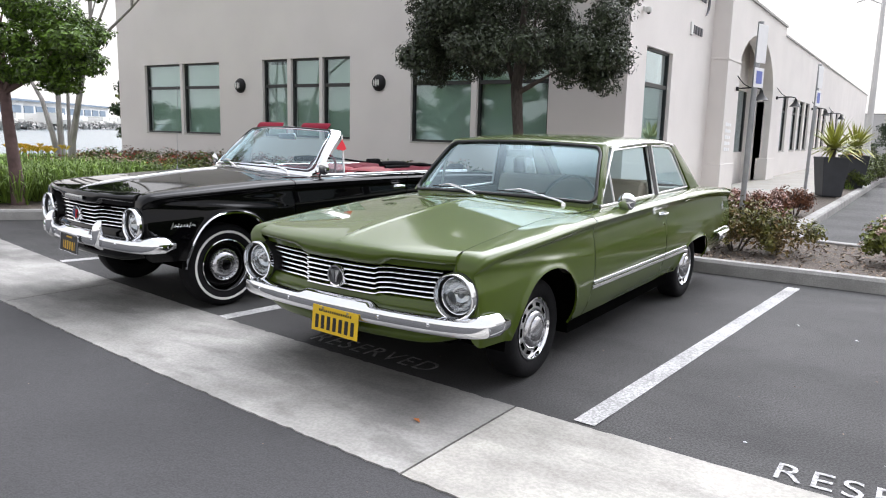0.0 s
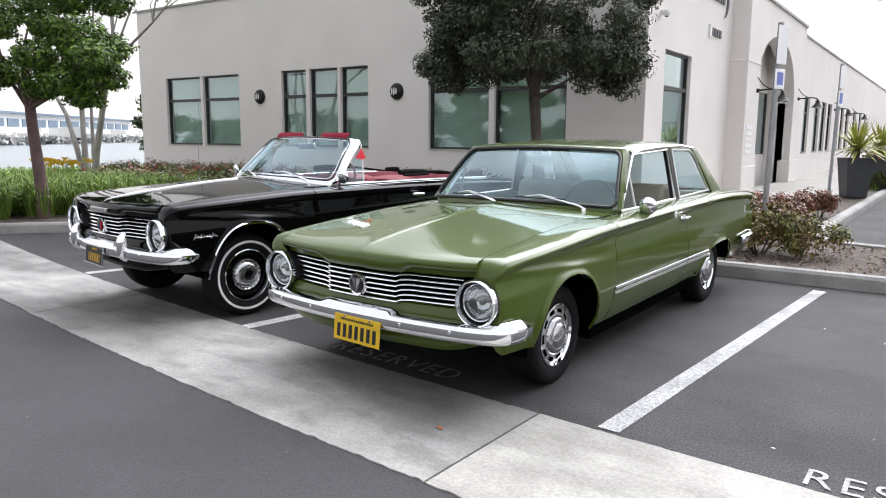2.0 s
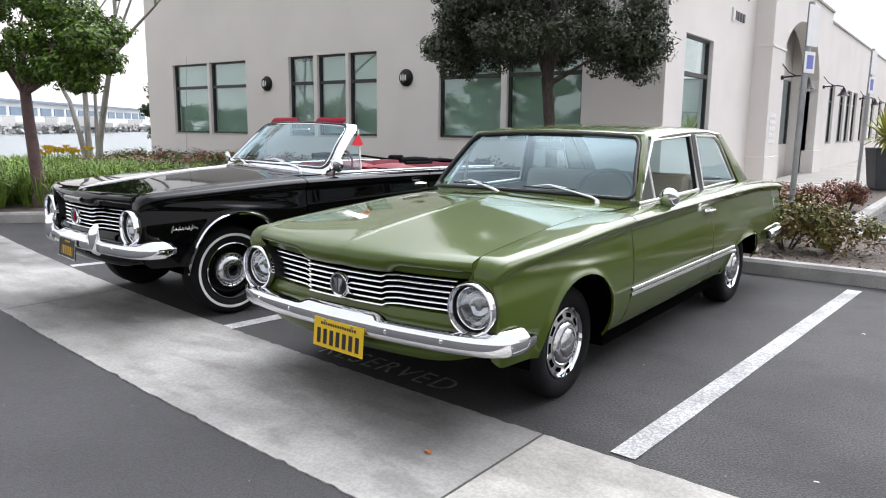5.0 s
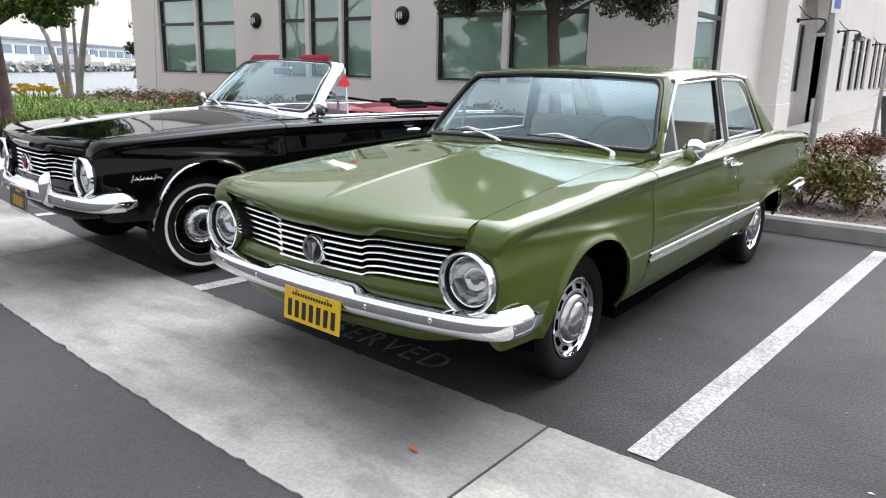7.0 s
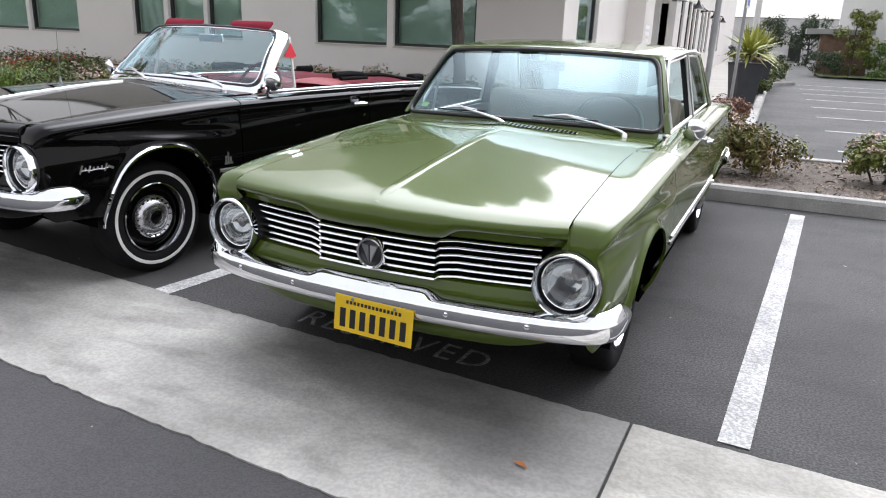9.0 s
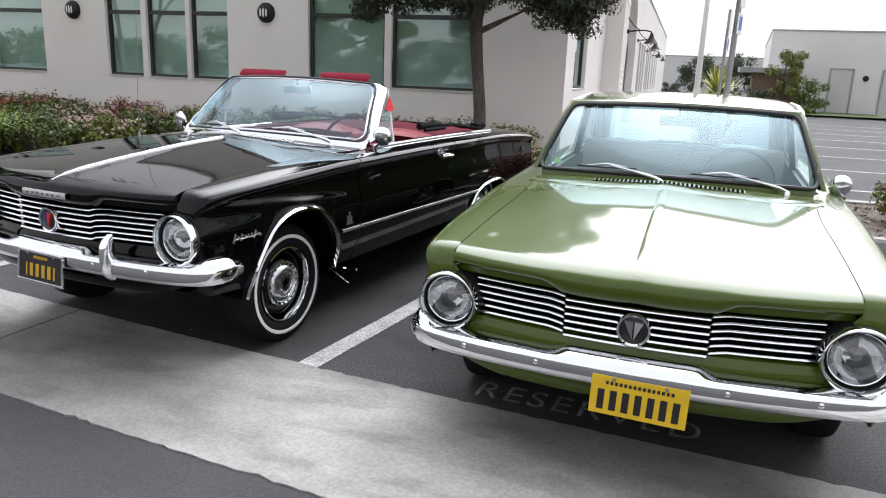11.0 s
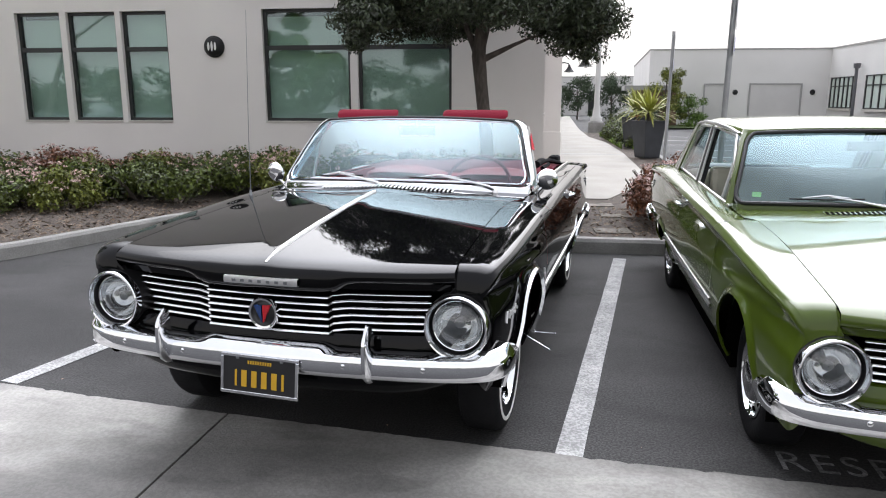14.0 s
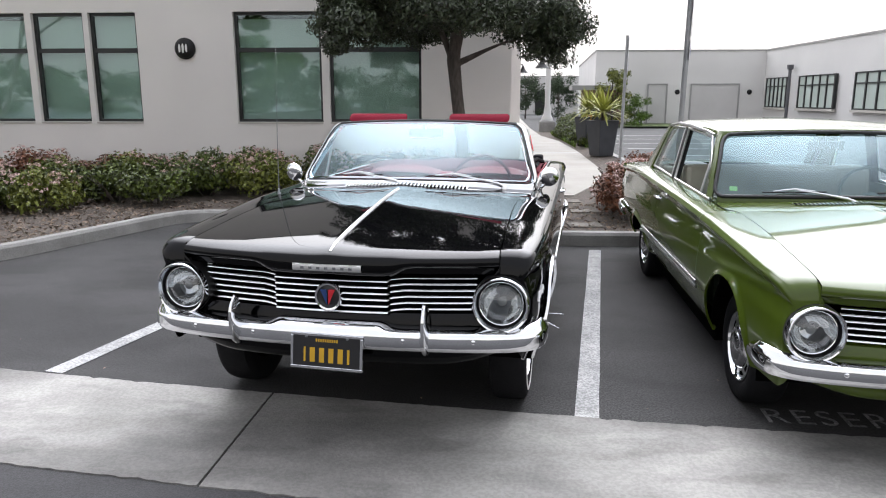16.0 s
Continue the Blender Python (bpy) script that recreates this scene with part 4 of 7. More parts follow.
    bx = sorted([i * 0.04 for i in range(-15, 16)] + [s * k for s in (1, -1) for k in (0.250, 0.258, 0.266, 0.275, 0.29, 0.30, 0.616)])
    for k in range(6):
        bm = bmesh.new()
        z0 = 0.636 + 0.0272 * k
        rows = []
        for x in bx:
            rows.append([(x, bar_y(x) + dy, z0 + bar_z(x) + dz) for dy, dz in ((0.014, -0.0045), (0.002, -0.0045), (0, -0.0032), (0.001, -0.0012), (0.0038, 0.0020), (0.0066, 0.0038), (0.014, 0.0044))])
        grid(bm, rows)
        part("bar", bm, BARCHROME, grille, smooth=True)
    # badge in the middle of the grille
    bm = bmesh.new()
    bezel(bm, pose(0, -0.012, 0.703), [(0.056, 0.025), (0.062, 0.0), (0.058, -0.010), (0.050, -0.008), (0.046, 0.006)])
    badge = part("badge", bm, CHROME, grille, "round chrome grille badge", smooth=True)
    bm = bmesh.new()
    bezel(bm, pose(0, -0.012, 0.703), [(0.048, 0.004), (0.03, -0.004), (0.002, -0.006)])
    part("badge_face", bm, PLATEBLACK, badge, smooth=True)
    for pts, mt in ((((-0.033, 0.03), (-0.003, 0.03), (-0.003, -0.036)), STEEL if sedan else ENAMELBLUE), (((0.003, 0.03), (0.033, 0.03), (0.003, -0.036)), ALUMINIUM if sedan else ENAMELRED)):
        bm = bmesh.new()
        v = [bm.verts.new((x, -0.026 + d, 0.705 + z)) for d in (0, 0.012) for x, z in pts]
        for q in ((0, 1, 2), (5, 4, 3), (0, 3, 4, 1), (1, 4, 5, 2), (2, 5, 3, 0)):
            bm.faces.new([v[i] for i in q])
        part("enamel", bm, mt, badge)
    # headlamps
    for side in (1, -1):
        lamp = new("headlight")
        lamp.parent = car
        lamp.matrix_basis = pose(side * 0.722, 0.10, 0.682)
        bm = bmesh.new()
        bezel(bm, pose(0, 0, 0), [(0.110, 0.05), (0.119, 0.01), (0.1205, -0.036), (0.119, -0.049), (0.1145, -0.055), (0.109, -0.053), (0.1055, -0.044), (0.104, -0.032)], 48)
        part("bezel", bm, CHROME, lamp, "chrome headlamp rim", smooth=True)
        bm = bmesh.new()
        bezel(bm, pose(0, 0, 0), [(0.1205, 0.07), (0.1215, 0.01), (0.1205, -0.022), (0.117, -0.022)], 44)
        part("bucket", bm, GASKET, lamp, smooth=True)
        bm = bmesh.new()
        bezel(bm, pose(0, 0, 0), [(0.106, -0.042), (0.103, -0.016), (0.100, 0.004), (0.096, 0.004), (0.094, -0.006)], 44)
        part("retainer", bm, PLATEBLACK, lamp, smooth=True)
        bm = bmesh.new()
        bezel(bm, pose(0, 0, 0), [(0.0965, 0.006), (0.0965, -0.012), (0.094, -0.016), (0.091, -0.014), (0.090, -0.008)], 44)
        part("lens_ring", bm, CHROME, lamp, smooth=True)
        bm = bmesh.new()
        bezel(bm, pose(0, 0, 0), [(0.092, -0.006), (0.083, 0.020), (0.070, 0.042), (0.052, 0.060), (0.03, 0.071), (0.002, 0.074)], 64)
        part("reflector", bm, MIRRORBOWL, lamp, smooth=True)
        bm = bmesh.new()
        bezel(bm, pose(0, 0, 0), [(0.012, 0.07), (0.013, 0.028), (0.020, 0.022), (0.018, 0.016), (0.002, 0.012)], 24)
        part("bulb_shield", bm, STEEL, lamp, "small metal bulb shield", smooth=True)
        bm = bmesh.new()
        rows = [[(rr * math.cos(a), -0.010 - 0.034 * (1 - (rr / 0.092) ** 2), rr * math.sin(a)) for a in (2 * math.pi * i / 48 for i in range(49))] for rr in (0.092, 0.085, 0.076, 0.065, 0.053, 0.039, 0.022, 0.002)]
        grid(bm, rows)
        bmesh.ops.remove_doubles(bm, verts=bm.verts, dist=0.0003)
        part("lens", bm, LENS, lamp, "domed clear lens", smooth=True)
    # front bumper
    half = [(0.0, -0.052), (0.12, -0.05), (0.20, -0.047), (0.215, -0.0465), (0.23, -0.046), (0.245, -0.0455), (0.26, -0.0445), (0.275, -0.0435), (0.29, -0.0425), (0.302, -0.0415), (0.34, -0.037), (0.42, -0.030), (0.56, -0.012), (0.68, 0.012), (0.76, 0.035), (0.80, 0.052), (0.835, 0.072), (0.862, 0.098), (0.880, 0.128), (0.890, 0.165), (0.896, 0.21), (0.897, 0.285)]
    plan = [(-x, y) for x, y in half[:0:-1]] + half
    path = [(x, y, 0.546 - 0.008 * (abs(x) / 0.9) ** 2) for x, y in plan]
    bm = bmesh.new()
    rows = []
    n = len(path)
    for i, p in enumerate(path):
        a, b = Vector(path[max(i - 1, 0)]), Vector(path[min(i + 1, n - 1)])
        d = Vector((b.x - a.x, b.y - a.y, 0)).normalized()
        out = Vector((d.y, -d.x, 0))
        mid = min(1.0, max(0.0, (0.30 - abs(p[0])) / 0.085))   # the raised middle
        end = min(1.0, max(0.0, (abs(p[0]) - 0.76) / 0.11))     # the corners, drawn up into one tall face
        end = end * end * (3 - 2 * end)
        tip = 0.6 if i in (0, n - 1) else 1.0
        mid = mid * mid * (3 - 2 * mid)
        prof = [(-0.062 + 0.035 * end, 0.038 + 0.018 * mid + 0.016 * end), (-0.044 + 0.028 * end, 0.037 + 0.021 * mid + 0.022 * end), (-0.030 + 0.020 * end, 0.036 + 0.018 * mid + 0.021 * end),
                (-0.012 + 0.010 * end, 0.033 + 0.010 * mid + 0.013 * end), (0.002 + 0.004 * end, 0.030 + 0.003 * mid + 0.006 * end), (0.011, 0.026), (0.016, 0.019), (0.019, 0.004),
                (0.019, -0.022), (0.016, -0.040), (0.008, -0.051), (-0.012, -0.052)]
        rows.append([tuple(Vector(p) + out * o + Vector((0, 0, u * tip))) for o, u in prof])
    grid(bm, rows)
    bumper = part("front_bumper", bm, CHROME, car, "chrome wrap-around front bumper", smooth=True, solid=0.004)
    for x in (-0.62, -0.33, 0.33, 0.62):
        bm = bmesh.new()
        moved(bm, turned(bm, [(0.011, 0.0), (0.010, -0.005), (0.004, -0.008), (0.001, -0.008)], 12, "y"), pose(x, -0.045 + 0.075 * (abs(x) / 0.75) ** 2.6 - 0.016, 0.540))
        part("bolt", bm, CHROME, bumper, smooth=True)
    if not sedan:
        for x in (-0.42, 0.42):
            bm = bmesh.new()
            rows = []
            for i in range(11):
                t = i / 10
                z = 0.475 + 0.215 * t
                w = 0.016 * math.sin(math.pi * (0.12 + 0.80 * t)) ** 0.6 + 0.004
                yf = -0.084 + 0.05 * (2 * t - 1.0) ** 4
                rows.append([(x - w, -0.02, z), (x - w * 0.9, yf + 0.02, z), (x - w * 0.35, yf, z), (x + w * 0.35, yf, z), (x + w * 0.9, yf + 0.02, z), (x + w, -0.02, z)])
            grid(bm, rows)
            part("bumper_guard", bm, CHROME, bumper, "upright chrome bumper guard", smooth=True)
    # number plate, its writing as plain bars
    pl = new("number_plate")
    pl.parent = car
    pl.matrix_basis = pose(0.045, -0.0765, 0.466, -5, 1.5, 0) if sedan else pose(0.01, -0.084, 0.482, -6, 1.0, 0)
    hw, hh = (0.167, 0.071) if sedan else (0.152, 0.068)
    bm = bmesh.new()
    box(bm, -hw, hw, -0.002, 0.002, -hh, hh)
    part("plate_sheet", bm, YELLOW if sedan else PLATEBLACK, pl, bevel=0.0015)
    ink = PLATEBLACK if sedan else PLATEGOLD
    rowsz = [(0.047, 0.013, [0.010] * 15 if sedan else [0.006] * 10, 0.006 if sedan else 0.004), (-0.016, 0.074 if sedan else 0.062, [0.024] * 7 if sedan else [0.008, 0.022, 0.022, 0.022, 0.022, 0.010], 0.019)]
    for zc, hgt, ws, sp in rowsz:
        total = sum(ws) + sp * (len(ws) - 1)
        x = -total / 2
        for w in ws:
            bm = bmesh.new()
            box(bm, x, x + w, -0.0035, -0.002, zc - hgt / 2, zc + hgt / 2)
            part("character_bar", bm, ink, pl)
            x += w + sp
    if not sedan:
        bm = bmesh.new()
        for a, b, c, d in ((-hw - 0.006, hw + 0.006, hh - 0.004, hh + 0.008), (-hw - 0.006, hw + 0.006, -hh - 0.008, -hh + 0.004), (-hw - 0.006, -hw + 0.006, -hh + 0.004, hh - 0.004), (hw - 0.006, hw + 0.006, -hh + 0.004, hh - 0.004)):
            box(bm, a, b, -0.007, 0.004, c, d)
        part("plate_frame", bm, CHROME, pl, bevel=0.002)
    for x in (-0.09, 0.09):
        bm = bmesh.new()
        moved(bm, turned(bm, [(0.007, 0.0), (0.006, -0.004), (0.001, -0.005)], 10, "y"), pose(x, -0.002, 0.062))
        part("screw", bm, STEEL, pl)

    # windshield
    def ws(u, v):
        base = Vector((0.755 * u, 1.43 + 0.22 * u * u, 1.034 - 0.034 * u * u))
        top = Vector((0.635 * u, 1.885 + 0.085 * u * u, 1.374 - 0.024 * u * u))
        p = base.lerp(top, v)
        p.y -= 0.03 * math.sin(math.pi * v) * 0.6
        return p
    us = [i / 12 for i in range(-12, 13)]
    bm = bmesh.new()

    def reach(v):
        """How far out the glass goes at a height, with rounded corners."""
        d = max(0.0, abs(v - 0.5) - 0.34) / 0.16
        return 0.985 - 0.075 * (1 - (1 - min(1, d) ** 2) ** 0.5)

    vs = [0.0, 0.006, 0.02, 0.045, 0.09, 0.16, 0.3, 0.5, 0.7, 0.84, 0.91, 0.955, 0.98, 0.994, 1.0]
    grid(bm, [[tuple(ws(u * reach(v), v)) for u in us] for v in vs])
    wsp = part("windshield", bm, WINDSHIELD, car, "curved clear windshield", smooth=True)
    wsp.visible_shadow = False
    inner = [(u * reach(0), 0.0) for u in us] + [(reach(v), v) for v in vs[1:-1]] + [(u * reach(1), 1.0) for u in us[::-1]] + [(-reach(v), v) for v in vs[-2:0:-1]]
    edge = [ws(u, v) for u, v in inner]
    lift = Vector((0, -0.004, 0.006))
    bm = bmesh.new()
    tube(bm, [tuple(p + lift) for p in edge + edge[:1]], 0.012 if sedan else 0.005, 8, caps=False)
    part("windshield_gasket", bm, GASKET, car, "black rubber windshield seal", smooth=True)
    bm = bmesh.new()
    rows = []
    for (u, v), p in zip(inner, edge):
        side_v = max(0.0, min(1.0, (v - 0.8) / 0.2))
        corner = 1 + 0.06 * (1 - min(1, abs(abs(u) - 0.91) / 0.075)) * (0 if v < 0.5 else 1)
        q = ws(max(-1.035, min(1.035, u * (1.05 if v > 0.2 else 1.0) * corner)), v * (1 + (0.085 if sedan else 0.055) * side_v) if v > 0.5 else v - (0.012 if sedan else 0.045) * max(0.0, 1 - v / 0.2))
        if not sedan:
            q = ws(u * 1.034, 0.5 + (v - 0.5) * 1.07) + Vector((0, -0.022, 0.002)) * max(0.0, 1 - v / 0.1)
        back = 0.0 if sedan else 0.034 * min(1.0, max(0.0, (abs(u) - 0.80) / 0.1)) * (0.35 + 0.65 * v)
        rows.append([tuple(p + Vector((0, 0.004, -0.002))), tuple(p.lerp(q, 0.5) + Vector((0, -0.006, 0.008))), tuple(q + Vector((0, 0.0, 0.004))), tuple(q + Vector((0.012 * u * back / 0.034, 0.04 + back, -0.004))), tuple(q + Vector((-0.03 * u, 0.045 + back, -0.02)))])
        if v < 0.05:
            # the foot of the frame runs down on to the cowl
            rows[-1][3:] = [tuple(q + Vector((0, -0.006, -0.008))), tuple(q + Vector((0, -0.012, -0.030)))]
    grid(bm, rows + rows[:1])
    part("windshield_frame", bm, paint if sedan else CHROME, car, "" if sedan else "bright chrome windshield surround", smooth=True)
    if not sedan:
        bm = bmesh.new()
        tube(bm, [tuple(p + lift + Vector((-0.016 * inner[i][0], 0, 0.012 if inner[i][1] < 0.3 else -0.012 if inner[i][1] > 0.7 else 0))) for i, p in list(enumerate(edge)) + [(0, edge[0])]], 0.006, 6, caps=False)
        part("windshield_moulding", bm, CHROME, car, smooth=True)
        for x0, x1 in ((-0.54, -0.14), (0.15, 0.55)):
            bm = bmesh.new()
            ring, c, hh = [], 0.022, 0.066
            for cx, cz, a0 in ((x1 - c, hh - c, 0), (x0 + c, hh - c, 90), (x0 + c, c, 180), (x1 - c, c, 270)):
                ring += [(cx + c * math.cos(radians(a0 + a)), cz + c * math.sin(radians(a0 + a))) for a in (0, 22, 45, 68, 90)]
            loops = [[bm.verts.new((x0 / 2 + x1 / 2 + (x - x0 / 2 - x1 / 2) * k, y, hh / 2 + (z - hh / 2) * kz)) for x, z in ring] for y, k, kz in ((-0.0055, 0.975, 0.88), (-0.002, 1.0, 1.0), (0.002, 1.0, 1.0), (0.0055, 0.975, 0.88))]
            for la, lb in zip(loops, loops[1:]):
                for i in range(len(ring)):
                    bm.faces.new((la[i], la[(i + 1) % len(ring)], lb[(i + 1) % len(ring)], lb[i]))
            bm.faces.new(loops[0][::-1])
            bm.faces.new(loops[-1])
            moved(bm, bm.verts, pose(0, 1.965, 1.372, -42, 0, 0))
            part("sun_visor", bm, VISORRED, car, "raised red sun visor", smooth=True)
    # wipers
    for x0 in (-0.42, 0.18):
        wp = new("wiper")
        wp.parent = car
        a = ws(x0 / 0.745 + 0.52, 0.0) + Vector((0, -0.05, -0.006))
        b = ws(x0 / 0.745 + 0.12, 0.10) + Vector((0, -0.022, 0.012))
        c = ws(x0 / 0.745 - 0.10, 0.06) + Vector((0, -0.02, 0.012))
        d = ws(x0 / 0.745 + 0.34, 0.07) + Vector((0, -0.02, 0.012))
        bm = bmesh.new()
        tube(bm, [tuple(a + Vector((0, 0, -0.004))), tuple(a.lerp(b, 0.12) + Vector((0, 0, 0.004))), tuple(a.lerp(b, 0.5) + Vector((0, -0.004, 0.006))), tuple(b)], [0.009, 0.0085, 0.006, 0.004], 6)
        moved(bm, turned(bm, [(0.016, -0.03), (0.015, 0.0), (0.011, 0.007), (0.001, 0.009)], 12), pose(a.x, a.y, a.z - 0.008))
        part("arm", bm, ALUMINIUM, wp, "bright wiper arm", smooth=True)
        bm = bmesh.new()
        tube(bm, [tuple(c.lerp(b, 0.35)), tuple(b + Vector((0, -0.003, 0.004))), tuple(d.lerp(b, 0.35))], [0.003, 0.0065, 0.003], 6)
        part("bridge", bm, ALUMINIUM, wp, smooth=True)
        bm = bmesh.new()
        tube(bm, [tuple(c), tuple(c.lerp(d, 0.5) + Vector((0, 0.004, -0.004))), tuple(d)], 0.0045, 6)
        part("blade", bm, GASKET, wp, "thin black rubber wiper blade", smooth=True)
    # mirrors on the doors
    for side in (1,) if sedan else (1, -1):
        mir = new("door_mirror")
        mir.parent = car
        mir.matrix_basis = (pose(0.82, 1.87, 0.912) if sedan else pose(side * 0.785, 1.69, 0.955)) @ Matrix.Scale(0.86, 4)
        bm = bmesh.new()
        tube(bm, [(-side * 0.02, 0.0, -0.01), (0.0, -0.01, 0.03), (side * 0.045, -0.02, 0.075)], [0.02, 0.011, 0.010], 10)
        part("stalk", bm, CHROME, mir, smooth=True)
        bm = bmesh.new()
        moved(bm, turned(bm, [(0.002, -0.030), (0.030, -0.0285), (0.052, -0.023), (0.064, -0.013), (0.069, -0.004), (0.070, 0.002), (0.066, 0.006), (0.055, 0.004)], 32, "y"), pose(side * 0.055, -0.01, 0.108, 10, 0, side * 12))
        part("mirror_shell", bm, CHROME, mir, smooth=True)
        bm = bmesh.new()
        moved(bm, turned(bm, [(0.056, 0.003), (0.03, 0.004), (0.001, 0.004)], 24, "y"), pose(side * 0.055, -0.01, 0.105, 0, 0, side * 12))
        part("mirror_glass", bm, CHROME, mir, "round mirror glass", smooth=True)
    # rear: deck, tail panel, bumper
    y_deck = 3.86 if sedan else 3.78
    bm = bmesh.new()
    rows = []
    for y in [y_deck + (4.55 - y_deck) * i / 8 for i in range(9)]:
        rows.append([(u * 0.70, y, SHOULDER(y) + 0.02 + 0.03 * (1 - u * u)) for u in us])
    rows.append([(u * 0.70, 4.585, SHOULDER(4.55) - 0.02) for u in us])
    rows.append([(u * 0.74, 4.60, 0.70) for u in us])
    rows.append([(u * 0.76, 4.58, 0.45) for u in us])
    grid(bm, rows)
    part("deck_lid", bm, paint, car, smooth=True)
    for side in (1, -1):
        bm = bmesh.new()
        rows = [[(side * (0.70 + (side_x(4.575, z) - 0.70) * k), 4.585 + 0.012 * math.sin(math.pi * k), z) for k in (0, 0.3, 0.6, 1.0)] for z in (0.42, 0.55, 0.7, 0.8, 0.87, 0.895)]
        grid(bm, rows)
        part("tail_panel", bm, paint, car, smooth=True)
        bm = bmesh.new()
        moved(bm, turned(bm, [(0.07, 0.0), (0.068, 0.02), (0.05, 0.03), (0.002, 0.034)], 24, "y"), pose(side * 0.70, 4.59, 0.74))
        part("tail_light", bm, REDLENS, car, smooth=True)
    half_r = [(0.0, 4.70), (0.4, 4.69), (0.65, 4.67), (0.79, 4.645), (0.85, 4.60), (0.876, 4.52), (0.888, 4.38), (0.892, 4.10)]
    plan = half_r[::-1] + [(-x, y) for x, y in half_r[1:]]
    bm = bmesh.new()
    ribbon(bm, [(x, y, 0.49) for x, y in plan], [(-0.03, 0.035), (0.0, 0.038), (0.014, 0.022), (0.015, -0.015), (0.002, -0.036), (-0.02, -0.034)])
    part("rear_bumper", bm, CHROME, car, "chrome rear bumper", smooth=True, solid=0.004)
    # floor and underbody: near-black boxes, the wide one set low to deepen the shade below
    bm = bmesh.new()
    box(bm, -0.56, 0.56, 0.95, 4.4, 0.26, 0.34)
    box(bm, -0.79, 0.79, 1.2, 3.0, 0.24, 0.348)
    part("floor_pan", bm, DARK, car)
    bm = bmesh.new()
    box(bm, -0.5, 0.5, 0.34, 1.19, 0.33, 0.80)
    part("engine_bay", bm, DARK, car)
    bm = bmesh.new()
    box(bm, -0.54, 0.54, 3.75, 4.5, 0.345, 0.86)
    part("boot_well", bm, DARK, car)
    # inner door panels
    for side in (1, -1):
        bm = bmesh.new()
        v = box(bm, 0.705, 0.735, 1.5, 3.72, 0.33, 0.962)
        moved(bm, v, Matrix.Diagonal((side, 1, 1, 1)))
        part("door_lining", bm, trim, car)
    # dashboard, steering wheel, benches
    bm = bmesh.new()
    rows = [[(u * 0.67, 1.60 + dy + 0.27 * u * u, z - 0.03 * u * u) for u in us] for dy, z in ((-0.08, 0.99), (0.10, 1.0), (0.17, 0.985), (0.20, 0.95), (0.17, 0.86), (0.13, 0.70))]
    grid(bm, rows)
    part("dashboard", bm, GREYVINYL if sedan else REDVINYL, car, smooth=True)
    sw = new("steering_wheel")
    sw.parent = car
    sw.matrix_basis = pose(0.36, 2.02, 0.955, 62, 0, 0)
    bm = bmesh.new()
    tube(bm, [(0.205 * math.cos(a), 0.205 * math.sin(a), 0) for a in (2 * math.pi * i / 32 for i in range(33))], 0.011, 8, caps=False)
    part("wheel_rim", bm, GREYVINYL if sedan else MAROON, sw, smooth=True)
    bm = bmesh.new()
    for s in (0, math.pi, -math.pi / 2):
        tube(bm, [(0, 0, -0.03), (0.2 * math.cos(s), 0.2 * math.sin(s), 0)], 0.011, 6)
    moved(bm, turned(bm, [(0.05, -0.04), (0.045, -0.01), (0.002, 0.0)], 16), pose(0, 0, 0))
    part("spoke_frame", bm, CHROME if not sedan else GREYVINYL, sw, smooth=True)
    seat_mat = TAN if sedan else REDVINYL
    for name, y0, y1, zb in (("front_seat", 2.25, 2.78, 1.075 if sedan else 0.955), ("rear_seat", 3.12, 3.62, 0.97)):
        bm = bmesh.new()
        seat_bench(bm, -0.66, 0.66, y0, y1, 0.36, 0.62, zb, 0.16)
        part(name, bm, seat_mat, car, "tan vinyl bench" if sedan else "red vinyl bench", bevel=0.035)
    # inner mirror
    bm = bmesh.new()
    moved(bm, box(bm, -0.11, 0.11, -0.012, 0.012, -0.028, 0.028), pose(0.0, 1.935, 1.295, 10, 0, 4))
    tube(bm, [(0, 1.935, 1.31), (0, 1.93, 1.375)], 0.008, 6)
    part("rear_view_mirror", bm, GREYVINYL if sedan else CHROME, car, bevel=0.006)
    if sedan:
        build_sedan_top(car, paint, ws, us)
    else:
        build_soft_top(car)
    for y in (AXLE_F, AXLE_R):
        for side in (1, -1):
            build_wheel("wheel", car, y, side, wheel_r, not sedan)
    return car


